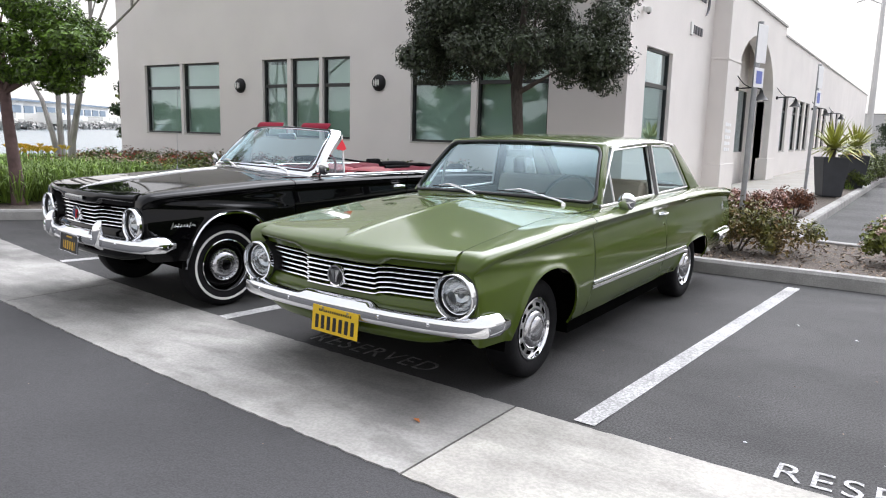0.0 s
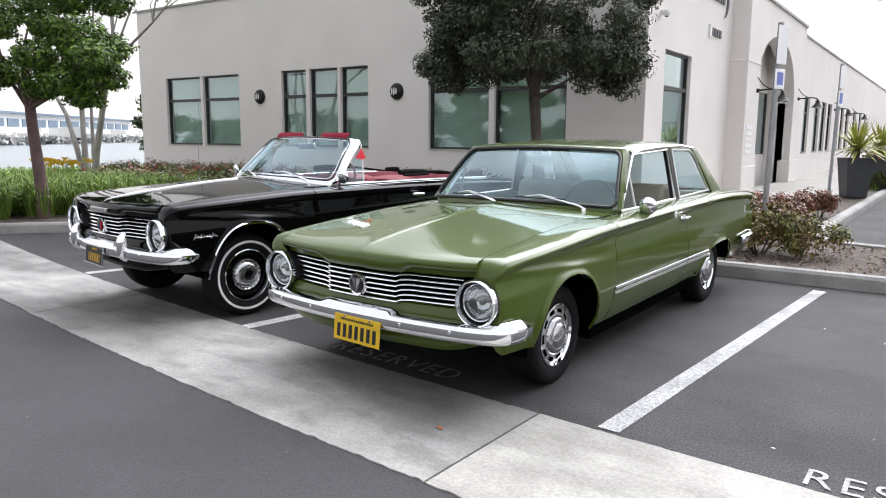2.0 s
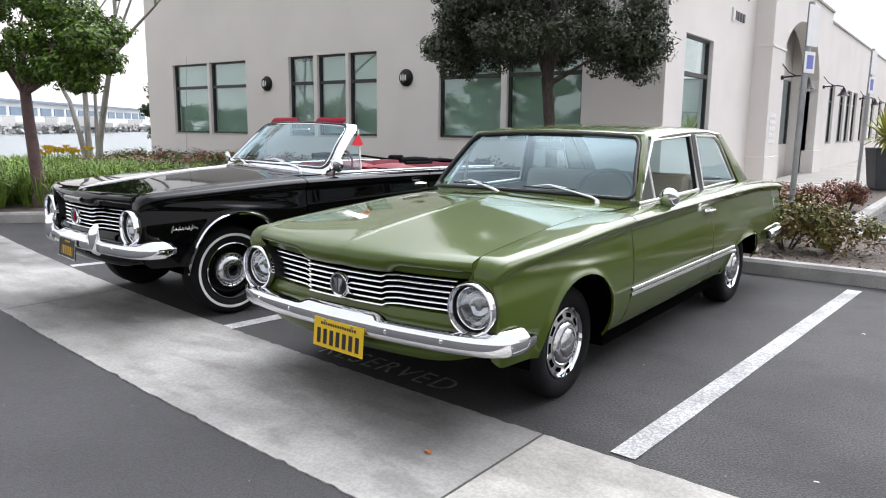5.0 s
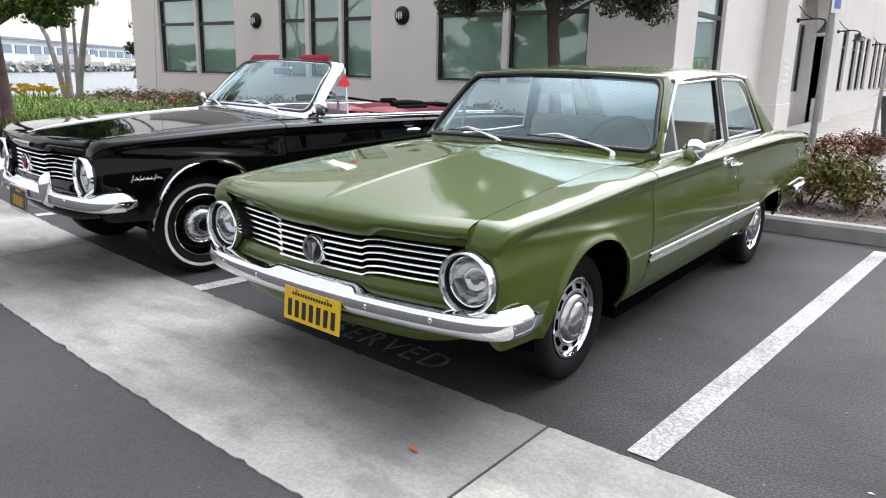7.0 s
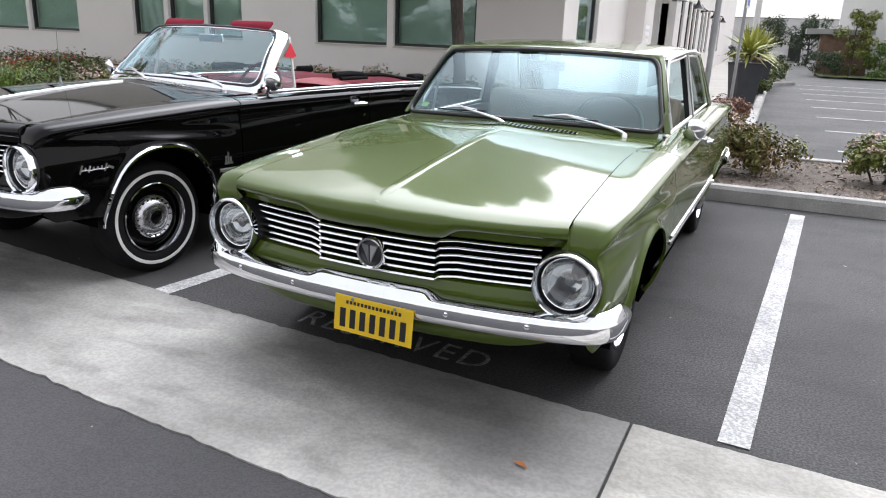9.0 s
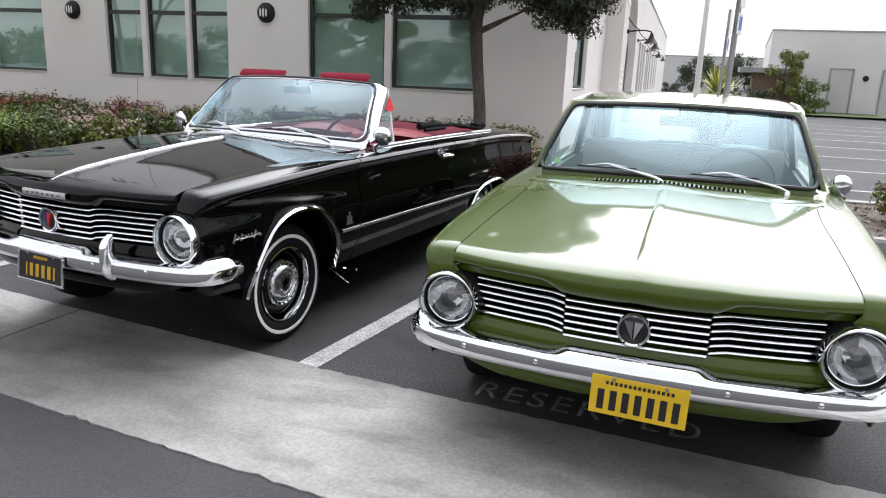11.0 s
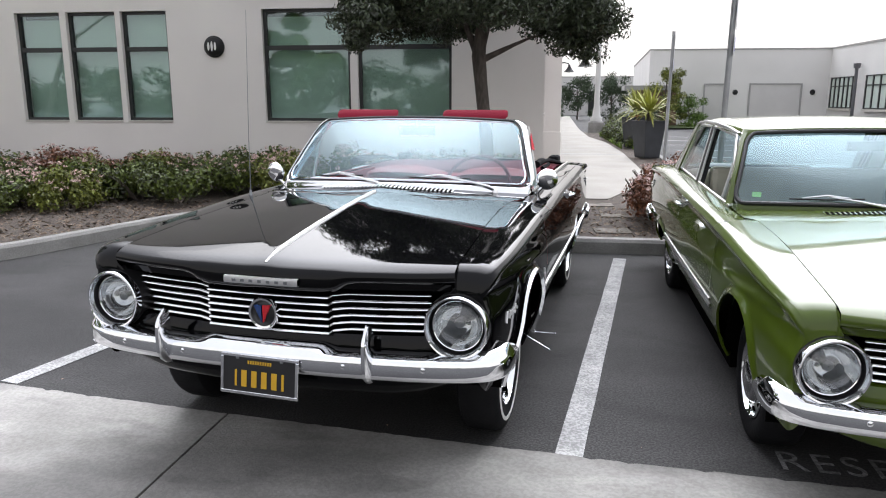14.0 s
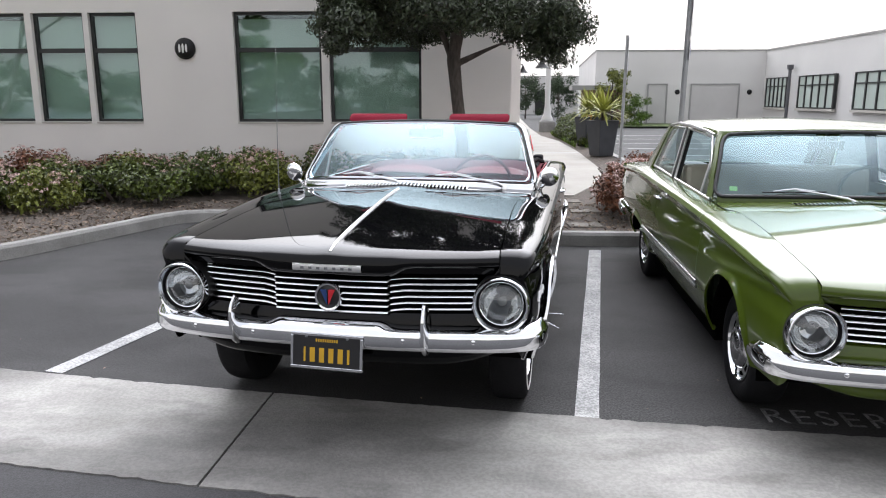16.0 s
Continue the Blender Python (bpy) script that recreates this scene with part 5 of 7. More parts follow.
def build_sedan_top(car, paint, ws, us):
    # roof skin
    ROOF = curve1([(1.93, 1.394), (2.06, 1.409), (2.5, 1.430), (3.0, 1.42), (3.25, 1.40), (3.44, 1.355)])
    bm = bmesh.new()
    rows = []
    for j in range(15):
        t = j / 14
        row = []
        for u in [i / 16 for i in range(-16, 17)]:
            y = (1.93 + 0.08 * u * u) * (1 - t) + (3.46 - 0.10 * u * u) * t
            a = abs(u)
            x = math.copysign((0.640 + 0.028 * min(1, t * 4)) * a, u)
            drop = 0.028 * a ** 2 + (0.048 * (0.4 + 0.6 * min(1, t * 5)) * ((a - 0.86) / 0.14) ** 2 if a > 0.86 else 0)
            row.append((x, y, ROOF(min(y, 3.44)) - drop))
        rows.append(row)
    lip = [(x * 0.985, y + 0.006, z - 0.012) for x, y, z in rows[0]]
    grid(bm, [lip] + rows)
    part("roof", bm, paint, car, smooth=True, solid=0.02)
    for side in (1, -1):
        # A pillar
        bm = bmesh.new()
        rows = []
        for j in range(9):
            p = ws(side, j / 8)
            rows.append([(p.x - side * 0.004, p.y - 0.006, p.z), (p.x + side * 0.020, p.y + 0.006, p.z), (p.x + side * 0.022, p.y + 0.03, p.z - 0.004), (p.x + side * 0.0, p.y + 0.04, p.z - 0.004), (p.x - side * 0.02, p.y + 0.03, p.z)])
        grid(bm, rows)
        part("windshield_pillar", bm, paint, car, smooth=True)

        def sx(y, z):
            return side * (0.742 - 0.21 * (z - 0.96))

        # bright window frames: door opening with vent post, and rear quarter
        frames = (
            ("door_window_frame", [(1.72, 0.975), (2.06, 1.335), (2.72, 1.352), (2.735, 0.978)]),
            ("quarter_window_frame", [(2.83, 0.978), (2.82, 1.350), (3.22, 1.335), (3.30, 1.30), (3.55, 0.985)]),
        )
        for name, pts in frames:
            bm = bmesh.new()
            loop = [(sx(y, z), y, z) for y, z in pts]
            tube(bm, loop + [loop[0]], 0.0095, 6, caps=False)
            if name.startswith("door"):
                tube(bm, [(sx(2.0, 0.975), 1.965, 0.975), (sx(2.0, 1.22), 1.945, 1.215)], 0.008, 6)
            part(name, bm, ALUMINIUM, car, "thin bright window frame", smooth=True)
            if name.startswith("quarter"):
                bm = bmesh.new()
                bm.faces.new([bm.verts.new(p) for p in loop])
                g = part("quarter_glass", bm, SIDEGLASS, car)
                g.visible_shadow = False
        bm = bmesh.new()
        bm.faces.new([bm.verts.new((sx(y, z), y, z)) for y, z in ((1.73, 0.98), (1.94, 1.205), (1.962, 0.98))])
        g = part("vent_glass", bm, SIDEGLASS, car)
        g.visible_shadow = False
        # post between the side windows
        bm = bmesh.new()
        rows = [[(sx(2.78, z) - side * d, y, z) for y, d in ((2.745, -0.004), (2.822, -0.004), (2.822, 0.04), (2.745, 0.04), (2.745, -0.004))] for z in (0.96, 1.15, 1.35)]
        grid(bm, rows)
        part("centre_post", bm, GASKET, car, smooth=False)
        # drip rail and header above the side windows
        bm = bmesh.new()
        tube(bm, [(side * x, y, z) for x, y, z in ((0.652, 2.06, 1.345), (0.664, 2.22, 1.364), (0.670, 2.6, 1.377), (0.670, 3.0, 1.374), (0.668, 3.28, 1.347), (0.670, 3.40, 1.30))], 0.012, 6)
        part("drip_rail", bm, ALUMINIUM, car, smooth=True)
        # sail panel
        bm = bmesh.new()
        rows = []
        for j in range(9):
            t = j / 8
            z = 1.345 + (0.965 - 1.345) * t
            y0 = 3.24 + 0.36 * t ** 0.9
            y1 = 3.42 + 0.50 * t ** 0.95
            x = 0.742 - 0.21 * (z - 0.96) + 0.012
            rows.append([(side * (x - 0.02), y0, z), (side * x, y0 + 0.015, z), (side * (x + 0.004), (y0 + y1) / 2, z), (side * (x - 0.012), y1 - 0.03, z), (side * (x - 0.06), y1 + 0.01, z), (side * (x - 0.11), y1 + 0.02, z)])
        grid(bm, rows)
        part("sail_panel", bm, paint, car, smooth=True)
    # back window with its frame
    def bw(u, v):
        return (u * (0.625 + 0.04 * v), 3.455 + 0.42 * v - 0.07 * u * u * (1 - 0.3 * v), 1.352 - 0.385 * v - 0.02 * u * u)
    bm = bmesh.new()
    grid(bm, [[bw(u * 0.95, j / 5) for u in us] for j in range(6)])
    g = part("back_window", bm, WINDSHIELD, car, smooth=True)
    g.visible_shadow = False
    loop = [bw(u, 0) for u in us] + [bw(1, j / 5) for j in range(1, 5)] + [bw(u, 1) for u in us[::-1]] + [bw(-1, j / 5) for j in range(4, 0, -1)]
    bm = bmesh.new()
    tube(bm, loop + [loop[0]], 0.014, 6, caps=False)
    part("back_window_gasket", bm, GASKET, car, smooth=True)
    bm = bmesh.new()
    box(bm, -0.68, 0.68, 3.62, 3.86, 0.93, 0.945)
    part("parcel_shelf", bm, GREYVINYL, car)
    for x in (-0.42, 0.42):
        bm = bmesh.new()
        moved(bm, turned(bm, [(0.002, 0.062), (0.095, 0.058), (0.128, 0.042), (0.135, 0.0)], 28), pose(x, 3.70, 0.946) @ Matrix.Diagonal((1.25, 0.7, 1, 1)))
        part("rear_speaker", bm, PLATEBLACK, car, "black oval speaker on the parcel shelf", smooth=True)
    bm = bmesh.new()
    box(bm, -0.58, 0.58, 2.14, 3.40, 1.357, 1.362)
    part("headliner", bm, TAN, car)
    bm = bmesh.new()
    moved(bm, box(bm, -0.022, 0.022, -0.001, 0.001, -0.018, 0.018), Matrix.Translation(ws(-0.85, 0.13) + Vector((0, 0.012, 0))) @ pose(0, 0, 0, -50, 0, -12))
    part("sticker", bm, STICKER, car)


def build_soft_top(car):
    """The well behind the rear seat with the folded top's frame, the vent windows, aerial and small fittings."""
    bm = bmesh.new()
    rows = []
    for y, z in ((3.10, 0.86), (3.14, 0.955), (3.22, 0.99), (3.42, 1.0), (3.62, 0.99), (3.76, 0.975), (3.82, 0.945)):
        rows.append([(u * 0.70, y - 0.12 * u * u, z - 0.012 * u * u + 0.008 * math.sin(9 * u + 6 * y)) for u in [i / 20 for i in range(-20, 21)]])
    grid(bm, rows)
    st = part("folded_top", bm, MAROON, car, "maroon lining of the folded soft top", smooth=True)
    for side in (1, -1):
        bm = bmesh.new()
        tube(bm, [(side * 0.655, 2.52, 1.055), (side * 0.655, 2.70, 1.058), (side * 0.655, 2.86, 1.052)], [0.024, 0.027, 0.022], 10)
        tube(bm, [(side * 0.69, 2.55, 1.03), (side * 0.69, 2.88, 1.03)], 0.014, 8)
        tube(bm, [(side * 0.66, 2.80, 1.05), (side * 0.665, 3.1, 1.045), (side * 0.68, 3.4, 1.01), (side * 0.69, 3.62, 0.985)], [0.016, 0.013, 0.011, 0.012], 8)
        part("top_bow", bm, BLACKCLOTH, st, "black top hinge bars", smooth=True)
        bm = bmesh.new()
        v = box(bm, 0.60, 0.685, 3.56, 3.74, 0.975, 1.035)
        moved(bm, v, Matrix.Diagonal((side, 1, 1, 1)))
        part("hinge_block", bm, BLACKCLOTH, st, bevel=0.02)
        # vent window with its pale post, and a small red pennant
        bm = bmesh.new()
        tube(bm, [(side * 0.737, 2.0, 0.965), (side * 0.664, 2.03, 1.325)], 0.009, 8)
        tube(bm, [(side * 0.755, 1.70, 0.985), (side * 0.737, 2.0, 0.975)], 0.009, 6)
        vent = part("vent_frame", bm, WHITEFRAME, car, "pale vent window frame", smooth=True)
        bm = bmesh.new()
        bm.faces.new([bm.verts.new(p) for p in ((side * 0.755, 1.72, 0.985), (side * 0.738, 1.99, 0.985), (side * 0.668, 2.02, 1.30))])
        g = part("vent_glass", bm, WINDSHIELD, vent)
        g.visible_shadow = False
        # emblem script as plain slanted bars, kerb feelers
        for k in range(8):
            bm = bmesh.new()
            y, h = 0.285 + 0.022 * k, (0.046, 0.020, 0.034, 0.018, 0.018, 0.022, 0.040, 0.016)[k]
            z = 0.668
            x = side_x(y, z) * side
            v = box(bm, -0.003, 0.005, -0.0035 if k < 7 else -0.008, 0.0035 if k < 7 else 0.022, -0.5 * h if k < 7 else -0.006, 0.5 * h if k < 7 else 0.006)
            moved(bm, v, pose(x, y, z, -22, 0, 0) @ Matrix.Diagonal((side, 1, 1, 1)))
            part("script_bar", bm, ALUMINIUM, car)
        bm = bmesh.new()
        tube(bm, [(side * (side_x(0.28 + 0.03 * i, 0.662) + 0.002), 0.28 + 0.03 * i, 0.660 + 0.004 * (i % 2)) for i in range(6)], 0.0025, 6)
        part("script_line", bm, ALUMINIUM, car)
        bm = bmesh.new()
        x = side_x(1.22, 0.61)
        for y, z, h in ((1.205, 0.605, 0.05), (1.222, 0.615, 0.07), (1.24, 0.6, 0.045)):
            box(bm, x - 0.004, x + 0.005, y, y + 0.011, z - h / 2, z + h / 2)
        box(bm, x - 0.004, x + 0.005, 1.20, 1.262, 0.578, 0.588)
        moved(bm, bm.verts, Matrix.Diagonal((side, 1, 1, 1)))
        part("side_emblem", bm, ALUMINIUM, car)
        for a, b in (((0.79, 1.18, 0.325), (0.955, 1.20, 0.318)), ((0.79, 1.16, 0.32), (0.935, 1.145, 0.25))):
            bm = bmesh.new()
            tube(bm, [(side * a[0], a[1], a[2]), (side * b[0], b[1], b[2])], [0.0028, 0.0022], 6)
            moved(bm, turned(bm, [(0.001, -0.006), (0.005, 0.0), (0.001, 0.006)], 8), pose(side * b[0], b[1], b[2]))
            part("kerb_feeler", bm, CHROME, car, "thin spring wire kerb feeler")
    bm = bmesh.new()
    pts = [(0.684, 2.02, 1.285), (0.700, 2.055, 1.20), (0.708, 2.01, 1.185), (0.706, 1.93, 1.20)]
    v = [bm.verts.new((x + d, y, z)) for d in (0, 0.004) for x, y, z in pts]
    for q in ((0, 1, 2, 3), (7, 6, 5, 4), (0, 4, 5, 1), (1, 5, 6, 2), (2, 6, 7, 3), (3, 7, 4, 0)):
        bm.faces.new([v[i] for i in q])
    part("pennant", bm, shader("cloth_red", (0.6, 0.015, 0.03), 0.8, vary=0.15), car, "small red cloth pennant")
    bm = bmesh.new()
    tube(bm, [(-0.745, 1.22, 0.935), (-0.745, 1.23, 1.3), (-0.74, 1.26, 1.95)], [0.0028, 0.002, 0.0010], 6)
    moved(bm, turned(bm, [(0.022, 0.0), (0.020, 0.015), (0.009, 0.035), (0.006, 0.06), (0.001, 0.06)], 12), pose(-0.745, 1.22, 0.935))
    part("aerial", bm, STEEL, car, "thin chrome whip aerial", smooth=True)
    # rounded seat tops
    for x0 in (-0.34, 0.34):
        bm = bmesh.new()
        rows = [[(x0 + 0.27 * math.cos(a), y, 0.955 + 0.055 * math.sin(a) * k) for a in (math.pi * i / 12 for i in range(13))] for y, k in ((2.60, 0.3), (2.66, 0.9), (2.78, 1.0), (2.88, 0.5))]
        grid(bm, rows)
        part("seat_top", bm, ORANGERED, car, smooth=True)


GREEN_CAR = build_car("olive green two-door classic sedan with chrome bumper and grille",
                      pose(0.0, 0.115, -0.10, 1.15, 0, -2.0), GREENPAINT, "sedan", 0.287)
BLACK_CAR = build_car("glossy black classic convertible, top down, red interior, whitewall tyres",
                      pose(-2.725, 0.225, 0.0, 0, 0, -7.5), BLACKPAINT, "convertible", 0.32)
# the green car sits low and nose-down: its wheels stand level on the asphalt
for w in [o for o in GREEN_CAR.children if o.name.startswith("wheel") and o.type == "EMPTY"]:
    lift = GREEN_CAR.matrix_basis
    y, side = w.matrix_basis.translation.y, 1 if w.matrix_basis.translation.x > 0 else -1
    w.matrix_basis = lift.inverted() @ pose(0.0, 0.115, 0.0, 0, 0, -2.0) @ pose(side * 0.715, y, 0.287) @ (pose(0, 0, 0, 0, 0, 180) if side < 0 else pose(0, 0, 0))


# ---- plants ----
RNG = np.random.default_rng(7)


def leaf_mesh(name, centres, normals, length, width, material, fold=0.25, droop=0.0):
    """Many small folded leaves: each two quads about a mid-rib, at a centre, facing its normal."""
    n = len(centres)
    nrm = normals / np.maximum(np.linalg.norm(normals, axis=1, keepdims=True), 1e-6)
    ref = RNG.normal(size=(n, 3))
    along = np.cross(nrm, ref)
    along /= np.maximum(np.linalg.norm(along, axis=1, keepdims=True), 1e-6)
    along[:, 2] -= droop
    across = np.cross(nrm, along)
    ln = (length * RNG.uniform(0.65, 1.3, n))[:, None]
    wd = (width * RNG.uniform(0.7, 1.25, n))[:, None]
    a = centres - along * ln * 0.5
    b = centres + along * ln * 0.5
    l = centres + across * wd * 0.5 + nrm * wd * fold
    r = centres - across * wd * 0.5 + nrm * wd * fold
    verts = np.stack([a, l, b, r], 1).reshape(-1, 3)
    me = bpy.data.meshes.new(name)
    base = np.arange(n)[:, None] * 4
    tris = np.concatenate([base + [0, 2, 1], base + [0, 3, 2]], 1).reshape(-1, 3)
    me.vertices.add(len(verts))
    me.vertices.foreach_set("co", verts.ravel())
    me.loops.add(tris.size)
    me.loops.foreach_set("vertex_index", tris.ravel())
    me.polygons.add(len(tris))
    me.polygons.foreach_set("loop_start", np.arange(0, tris.size, 3))
    me.polygons.foreach_set("loop_total", np.full(len(tris), 3))
    me.update(calc_edges=True)
    me.validate()
    me.materials.append(material)
    return me


def puff(centre, radii, n, hollow=0.45, up=0.3):
    """Points and outward normals in an uneven clump."""
    d = RNG.normal(size=(n, 3))
    d /= np.linalg.norm(d, axis=1, keepdims=True)
    rad = hollow + (1 - hollow) * RNG.uniform(0, 1, n) ** 0.5
    bumps = 1 + 0.16 * np.sin(d[:, 0] * 5 + centre[0] * 3) * np.sin(d[:, 1] * 6 + centre[1] * 5) + 0.10 * np.sin(d[:, 2] * 9)
    p = np.array(centre) + d * (rad * bumps)[:, None] * np.array(radii)
    nn = d + RNG.normal(size=(n, 3)) * 0.55 + np.array([0, 0, up])
    return p, nn


def leaf_part(name, clumps, length, width, material, parent, label="", **kw):
    ps, ns = zip(*clumps)
    me = leaf_mesh(name, np.concatenate(ps), np.concatenate(ns), length, width, material, **kw)
    ob = new(name, me)
    ob.parent = parent
    if label:
        tagged(ob, label)
    return ob


def limbs(bm, start, ends, r0, r1=0.012, bend=0.15, seed=1):
    rnd = random.Random(seed)
    for e in ends:
        s, e = Vector(start), Vector(e)
        pts = [s]
        for k in (0.3, 0.6, 0.85):
            pts.append(s.lerp(e, k) + Vector((rnd.uniform(-1, 1), rnd.uniform(-1, 1), rnd.uniform(0, 0.6))) * bend * (e - s).length * 0.5)
        pts.append(e)
        tube(bm, [tuple(p) for p in pts], [r0, r0 * 0.75, r0 * 0.5, r0 * 0.3, r1], 7)


# the dark olive tree beside the convertible
tree = thing("tree", "small evergreen tree with dense dark grey-green crown", "tree", at=pose(-2.36, 6.68, 0.1))
bm = bmesh.new()
tube(bm, [(0.02, 0.0, -0.05), (0.0, 0.0, 0.3), (-0.03, 0.0, 0.9), (-0.10, 0.02, 1.5), (-0.14, 0.03, 1.9), (-0.10, 0.0, 2.3), (-0.05, 0, 2.9), (0, 0, 3.4)], [0.12, 0.09, 0.08, 0.077, 0.086, 0.06, 0.045, 0.03], 12)
limbs(bm, (-0.13, 0.02, 1.84), [(-0.55, 0.1, 3.1), (0.30, -0.15, 3.1), (0.62, -0.1, 2.12)], 0.046, 0.012, 0.10, seed=3)
limbs(bm, (-0.10, 0.0, 2.3), [(-1.2, 0.3, 2.9), (-0.9, -0.7, 2.9), (1.2, 0.3, 2.75), (0.4, 0.9, 2.9), (-0.4, -0.9, 2.9), (0.6, -0.8, 2.8), (-1.5, 0.0, 2.6), (-0.6, 0.9, 2.8)], 0.03, 0.008, seed=4)
part("trunk", bm, BARK, tree, "grey-brown forked trunk", smooth=True)
clumps = []
rnd = random.Random(11)
for k in range(210):
    a = rnd.uniform(0, 2 * math.pi)
    q = rnd.uniform(0, 1) ** 0.45
    z = rnd.uniform(2.1, 4.7)
    spread = 1.72 * max(0.05, 1 - ((z - 2.85) / 2.1) ** 2) ** 0.5
    c = [-0.28 + spread * q * math.cos(a), spread * 0.85 * q * math.sin(a), z]
    # the crown hangs low at its rim and lowest on the path side, and is open round the fork
    rim = math.hypot(c[0] + 0.2, c[1])
    low = 2.42 - 0.14 * rim - 0.10 * max(0.0, c[0])
    if c[2] < low:
        c[2] = low + rnd.uniform(0, 0.25)
    rr = rnd.uniform(0.15, 0.34)
    clumps.append(puff(c, (rr, rr, rr * 0.85), int(720 * (rr / 0.28) ** 2), 0.2))
for k in range(16):
    # drooping sprays on the side of the path
    rr = rnd.uniform(0.14, 0.26)
    clumps.append(puff((rnd.uniform(0.75, 1.4), rnd.uniform(-0.6, 0.5), rnd.uniform(1.98, 2.45)), (rr, rr, rr), int(720 * (rr / 0.28) ** 2), 0.2))
for k in range(12):
    # and on the side of the lot
    rr = rnd.uniform(0.12, 0.22)
    clumps.append(puff((rnd.uniform(-1.85, -1.2), rnd.uniform(-0.6, 0.5), rnd.uniform(2.05, 2.5)), (rr, rr, rr), int(720 * (rr / 0.28) ** 2), 0.2))
leaf_part("crown", clumps, 0.066, 0.024, LEAFDARK, tree)


def shrub(x, y, r, h, leaf, flowers, density=1.0, group="hedge shrubs", label="", size=1.0):
    """A low bush: stems, leaves in clumps, flower heads on top."""
    rnd = random.Random(int((x * 131 + y * 977) * 10))
    ob = thing("shrub", label or "low leafy shrub dotted with pink blossom", "shrub", group, at=pose(x, y, 0.1))
    bm = bmesh.new()
    for k in range(6):
        a = rnd.uniform(0, 6.28)
        tube(bm, [(0.04 * math.cos(a), 0.04 * math.sin(a), -0.02), (0.4 * r * math.cos(a), 0.4 * r * math.sin(a), h * 0.4), (0.8 * r * math.cos(a), 0.8 * r * math.sin(a), h * 0.75)], [0.012, 0.009, 0.004], 5)
    part("branchwork", bm, BARK, ob)
    clumps, fl = [], []
    for k in range(14):
        a, q = rnd.uniform(0, 6.28), rnd.uniform(0.1, 0.95) ** 0.6
        z = h * (0.28 + 0.57 * rnd.uniform(0.2, 1) * (1 - 0.5 * q * q))
        c = (r * 0.72 * q * math.cos(a), r * 0.72 * q * math.sin(a), z)
        rr = r * rnd.uniform(0.22, 0.44)
        clumps.append(puff(c, (rr, rr, min(rr, h * 0.32)), int(190 * density), 0.25))
        fl.append((c, rr))
    leaf_part("foliage", clumps, 0.074 * size, 0.040 * size, leaf, ob)
    if flowers is not None:
        pts = []
        for (cx, cy, cz), rr in fl:
            for k in range(int(6 * density)):
                a, b = rnd.uniform(0, 6.28), rnd.uniform(0.1, 1.35)
                c = (cx + rr * math.cos(a) * math.sin(b) * 1.02, cy + rr * math.sin(a) * math.sin(b) * 1.02, cz + min(rr, h * 0.32) * math.cos(b) * 1.05)
                pts.append(puff(c, (0.032, 0.032, 0.02), 10, 0.2, 0.8))
        leaf_part("blossom", pts, 0.026, 0.021, flowers, ob, "small pink blossom")
    return ob


rnd = random.Random(5)
spots = []
for i in range(24):
    spots.append((-15.2 + 0.56 * i + rnd.uniform(-0.1, 0.1), 8.35 + rnd.uniform(-0.12, 0.12)))
for i in range(17):
    spots.append((-14.8 + 0.58 * i + rnd.uniform(-0.1, 0.1), 7.62 + rnd.uniform(-0.12, 0.12)))
for i in range(13):
    spots.append((-14.0 + 0.62 * i + rnd.uniform(-0.1, 0.1), 6.9 + rnd.uniform(-0.12, 0.12)))
for i in range(10):
    spots.append((-13.6 + 0.64 * i + rnd.uniform(-0.1, 0.1), 6.15 + rnd.uniform(-0.12, 0.12)))
for i in range(8):
    spots.append((-13.2 + 0.68 * i + rnd.uniform(-0.1, 0.1), 5.4 + rnd.uniform(-0.12, 0.12)))
for k, (x, y) in enumerate(spots):
    kind = rnd.random()
    leaf = LEAFMID if kind < 0.6 else (LEAFRED if kind < (0.70 if x > -6.0 else 0.84) else LEAFYELLOW)
    near = x > -9.5
    shrub(x, y, rnd.uniform(0.50, 0.64), rnd.uniform(0.52, 0.70), leaf, REDPETAL if rnd.random() < 0.06 else (PINK if rnd.random() < (0.95 if x > -6.0 else 0.4) else None), 1.0 if near else 0.5, size=0.85)

# shrubs behind the sedan and along the path
for x, y, r, h, leaf, fl in ((0.50, 6.1, 0.50, 0.74, LEAFOLIVE, PINK), (0.85, 5.85, 0.52, 0.66, LEAFOLIVE, None), (1.3, 5.95, 0.5, 0.52, LEAFOLIVE, None), (0.15, 6.0, 0.42, 0.60, LEAFYELLOW, PINK),
                             (-0.42, 5.75, 0.42, 0.55, LEAFRED, PINK), (-0.40, 6.45, 0.42, 0.62, LEAFRED, PINK), (-0.2, 7.2, 0.45, 0.66, LEAFRED, PINK), (0.35, 7.0, 0.45, 0.62, LEAFMID, PINK),
                             (0.72, 7.9, 0.4, 0.6, LEAFRED, PINK), (0.25, 8.3, 0.42, 0.62, LEAFRED, PINK), (0.62, 9.2, 0.42, 0.62, LEAFRED, PINK), (0.80, 10.6, 0.36, 0.55, LEAFRED, None),
                             (2.4, 6.05, 0.42, 0.55, LEAFYELLOW, PINK), (2.75, 5.85, 0.4, 0.52, LEAFMID, None), (3.6, 6.1, 0.45, 0.55, LEAFMID, PINK), (-1.55, 6.9, 0.40, 0.5, LEAFMID, PINK), (-1.6, 5.7, 0.34, 0.42, LEAFMID, None)):
    shrub(x, y, r, h, leaf, fl, 0.75, "path shrubs", "bronze and green shrub with pale pink blossom", 0.72)

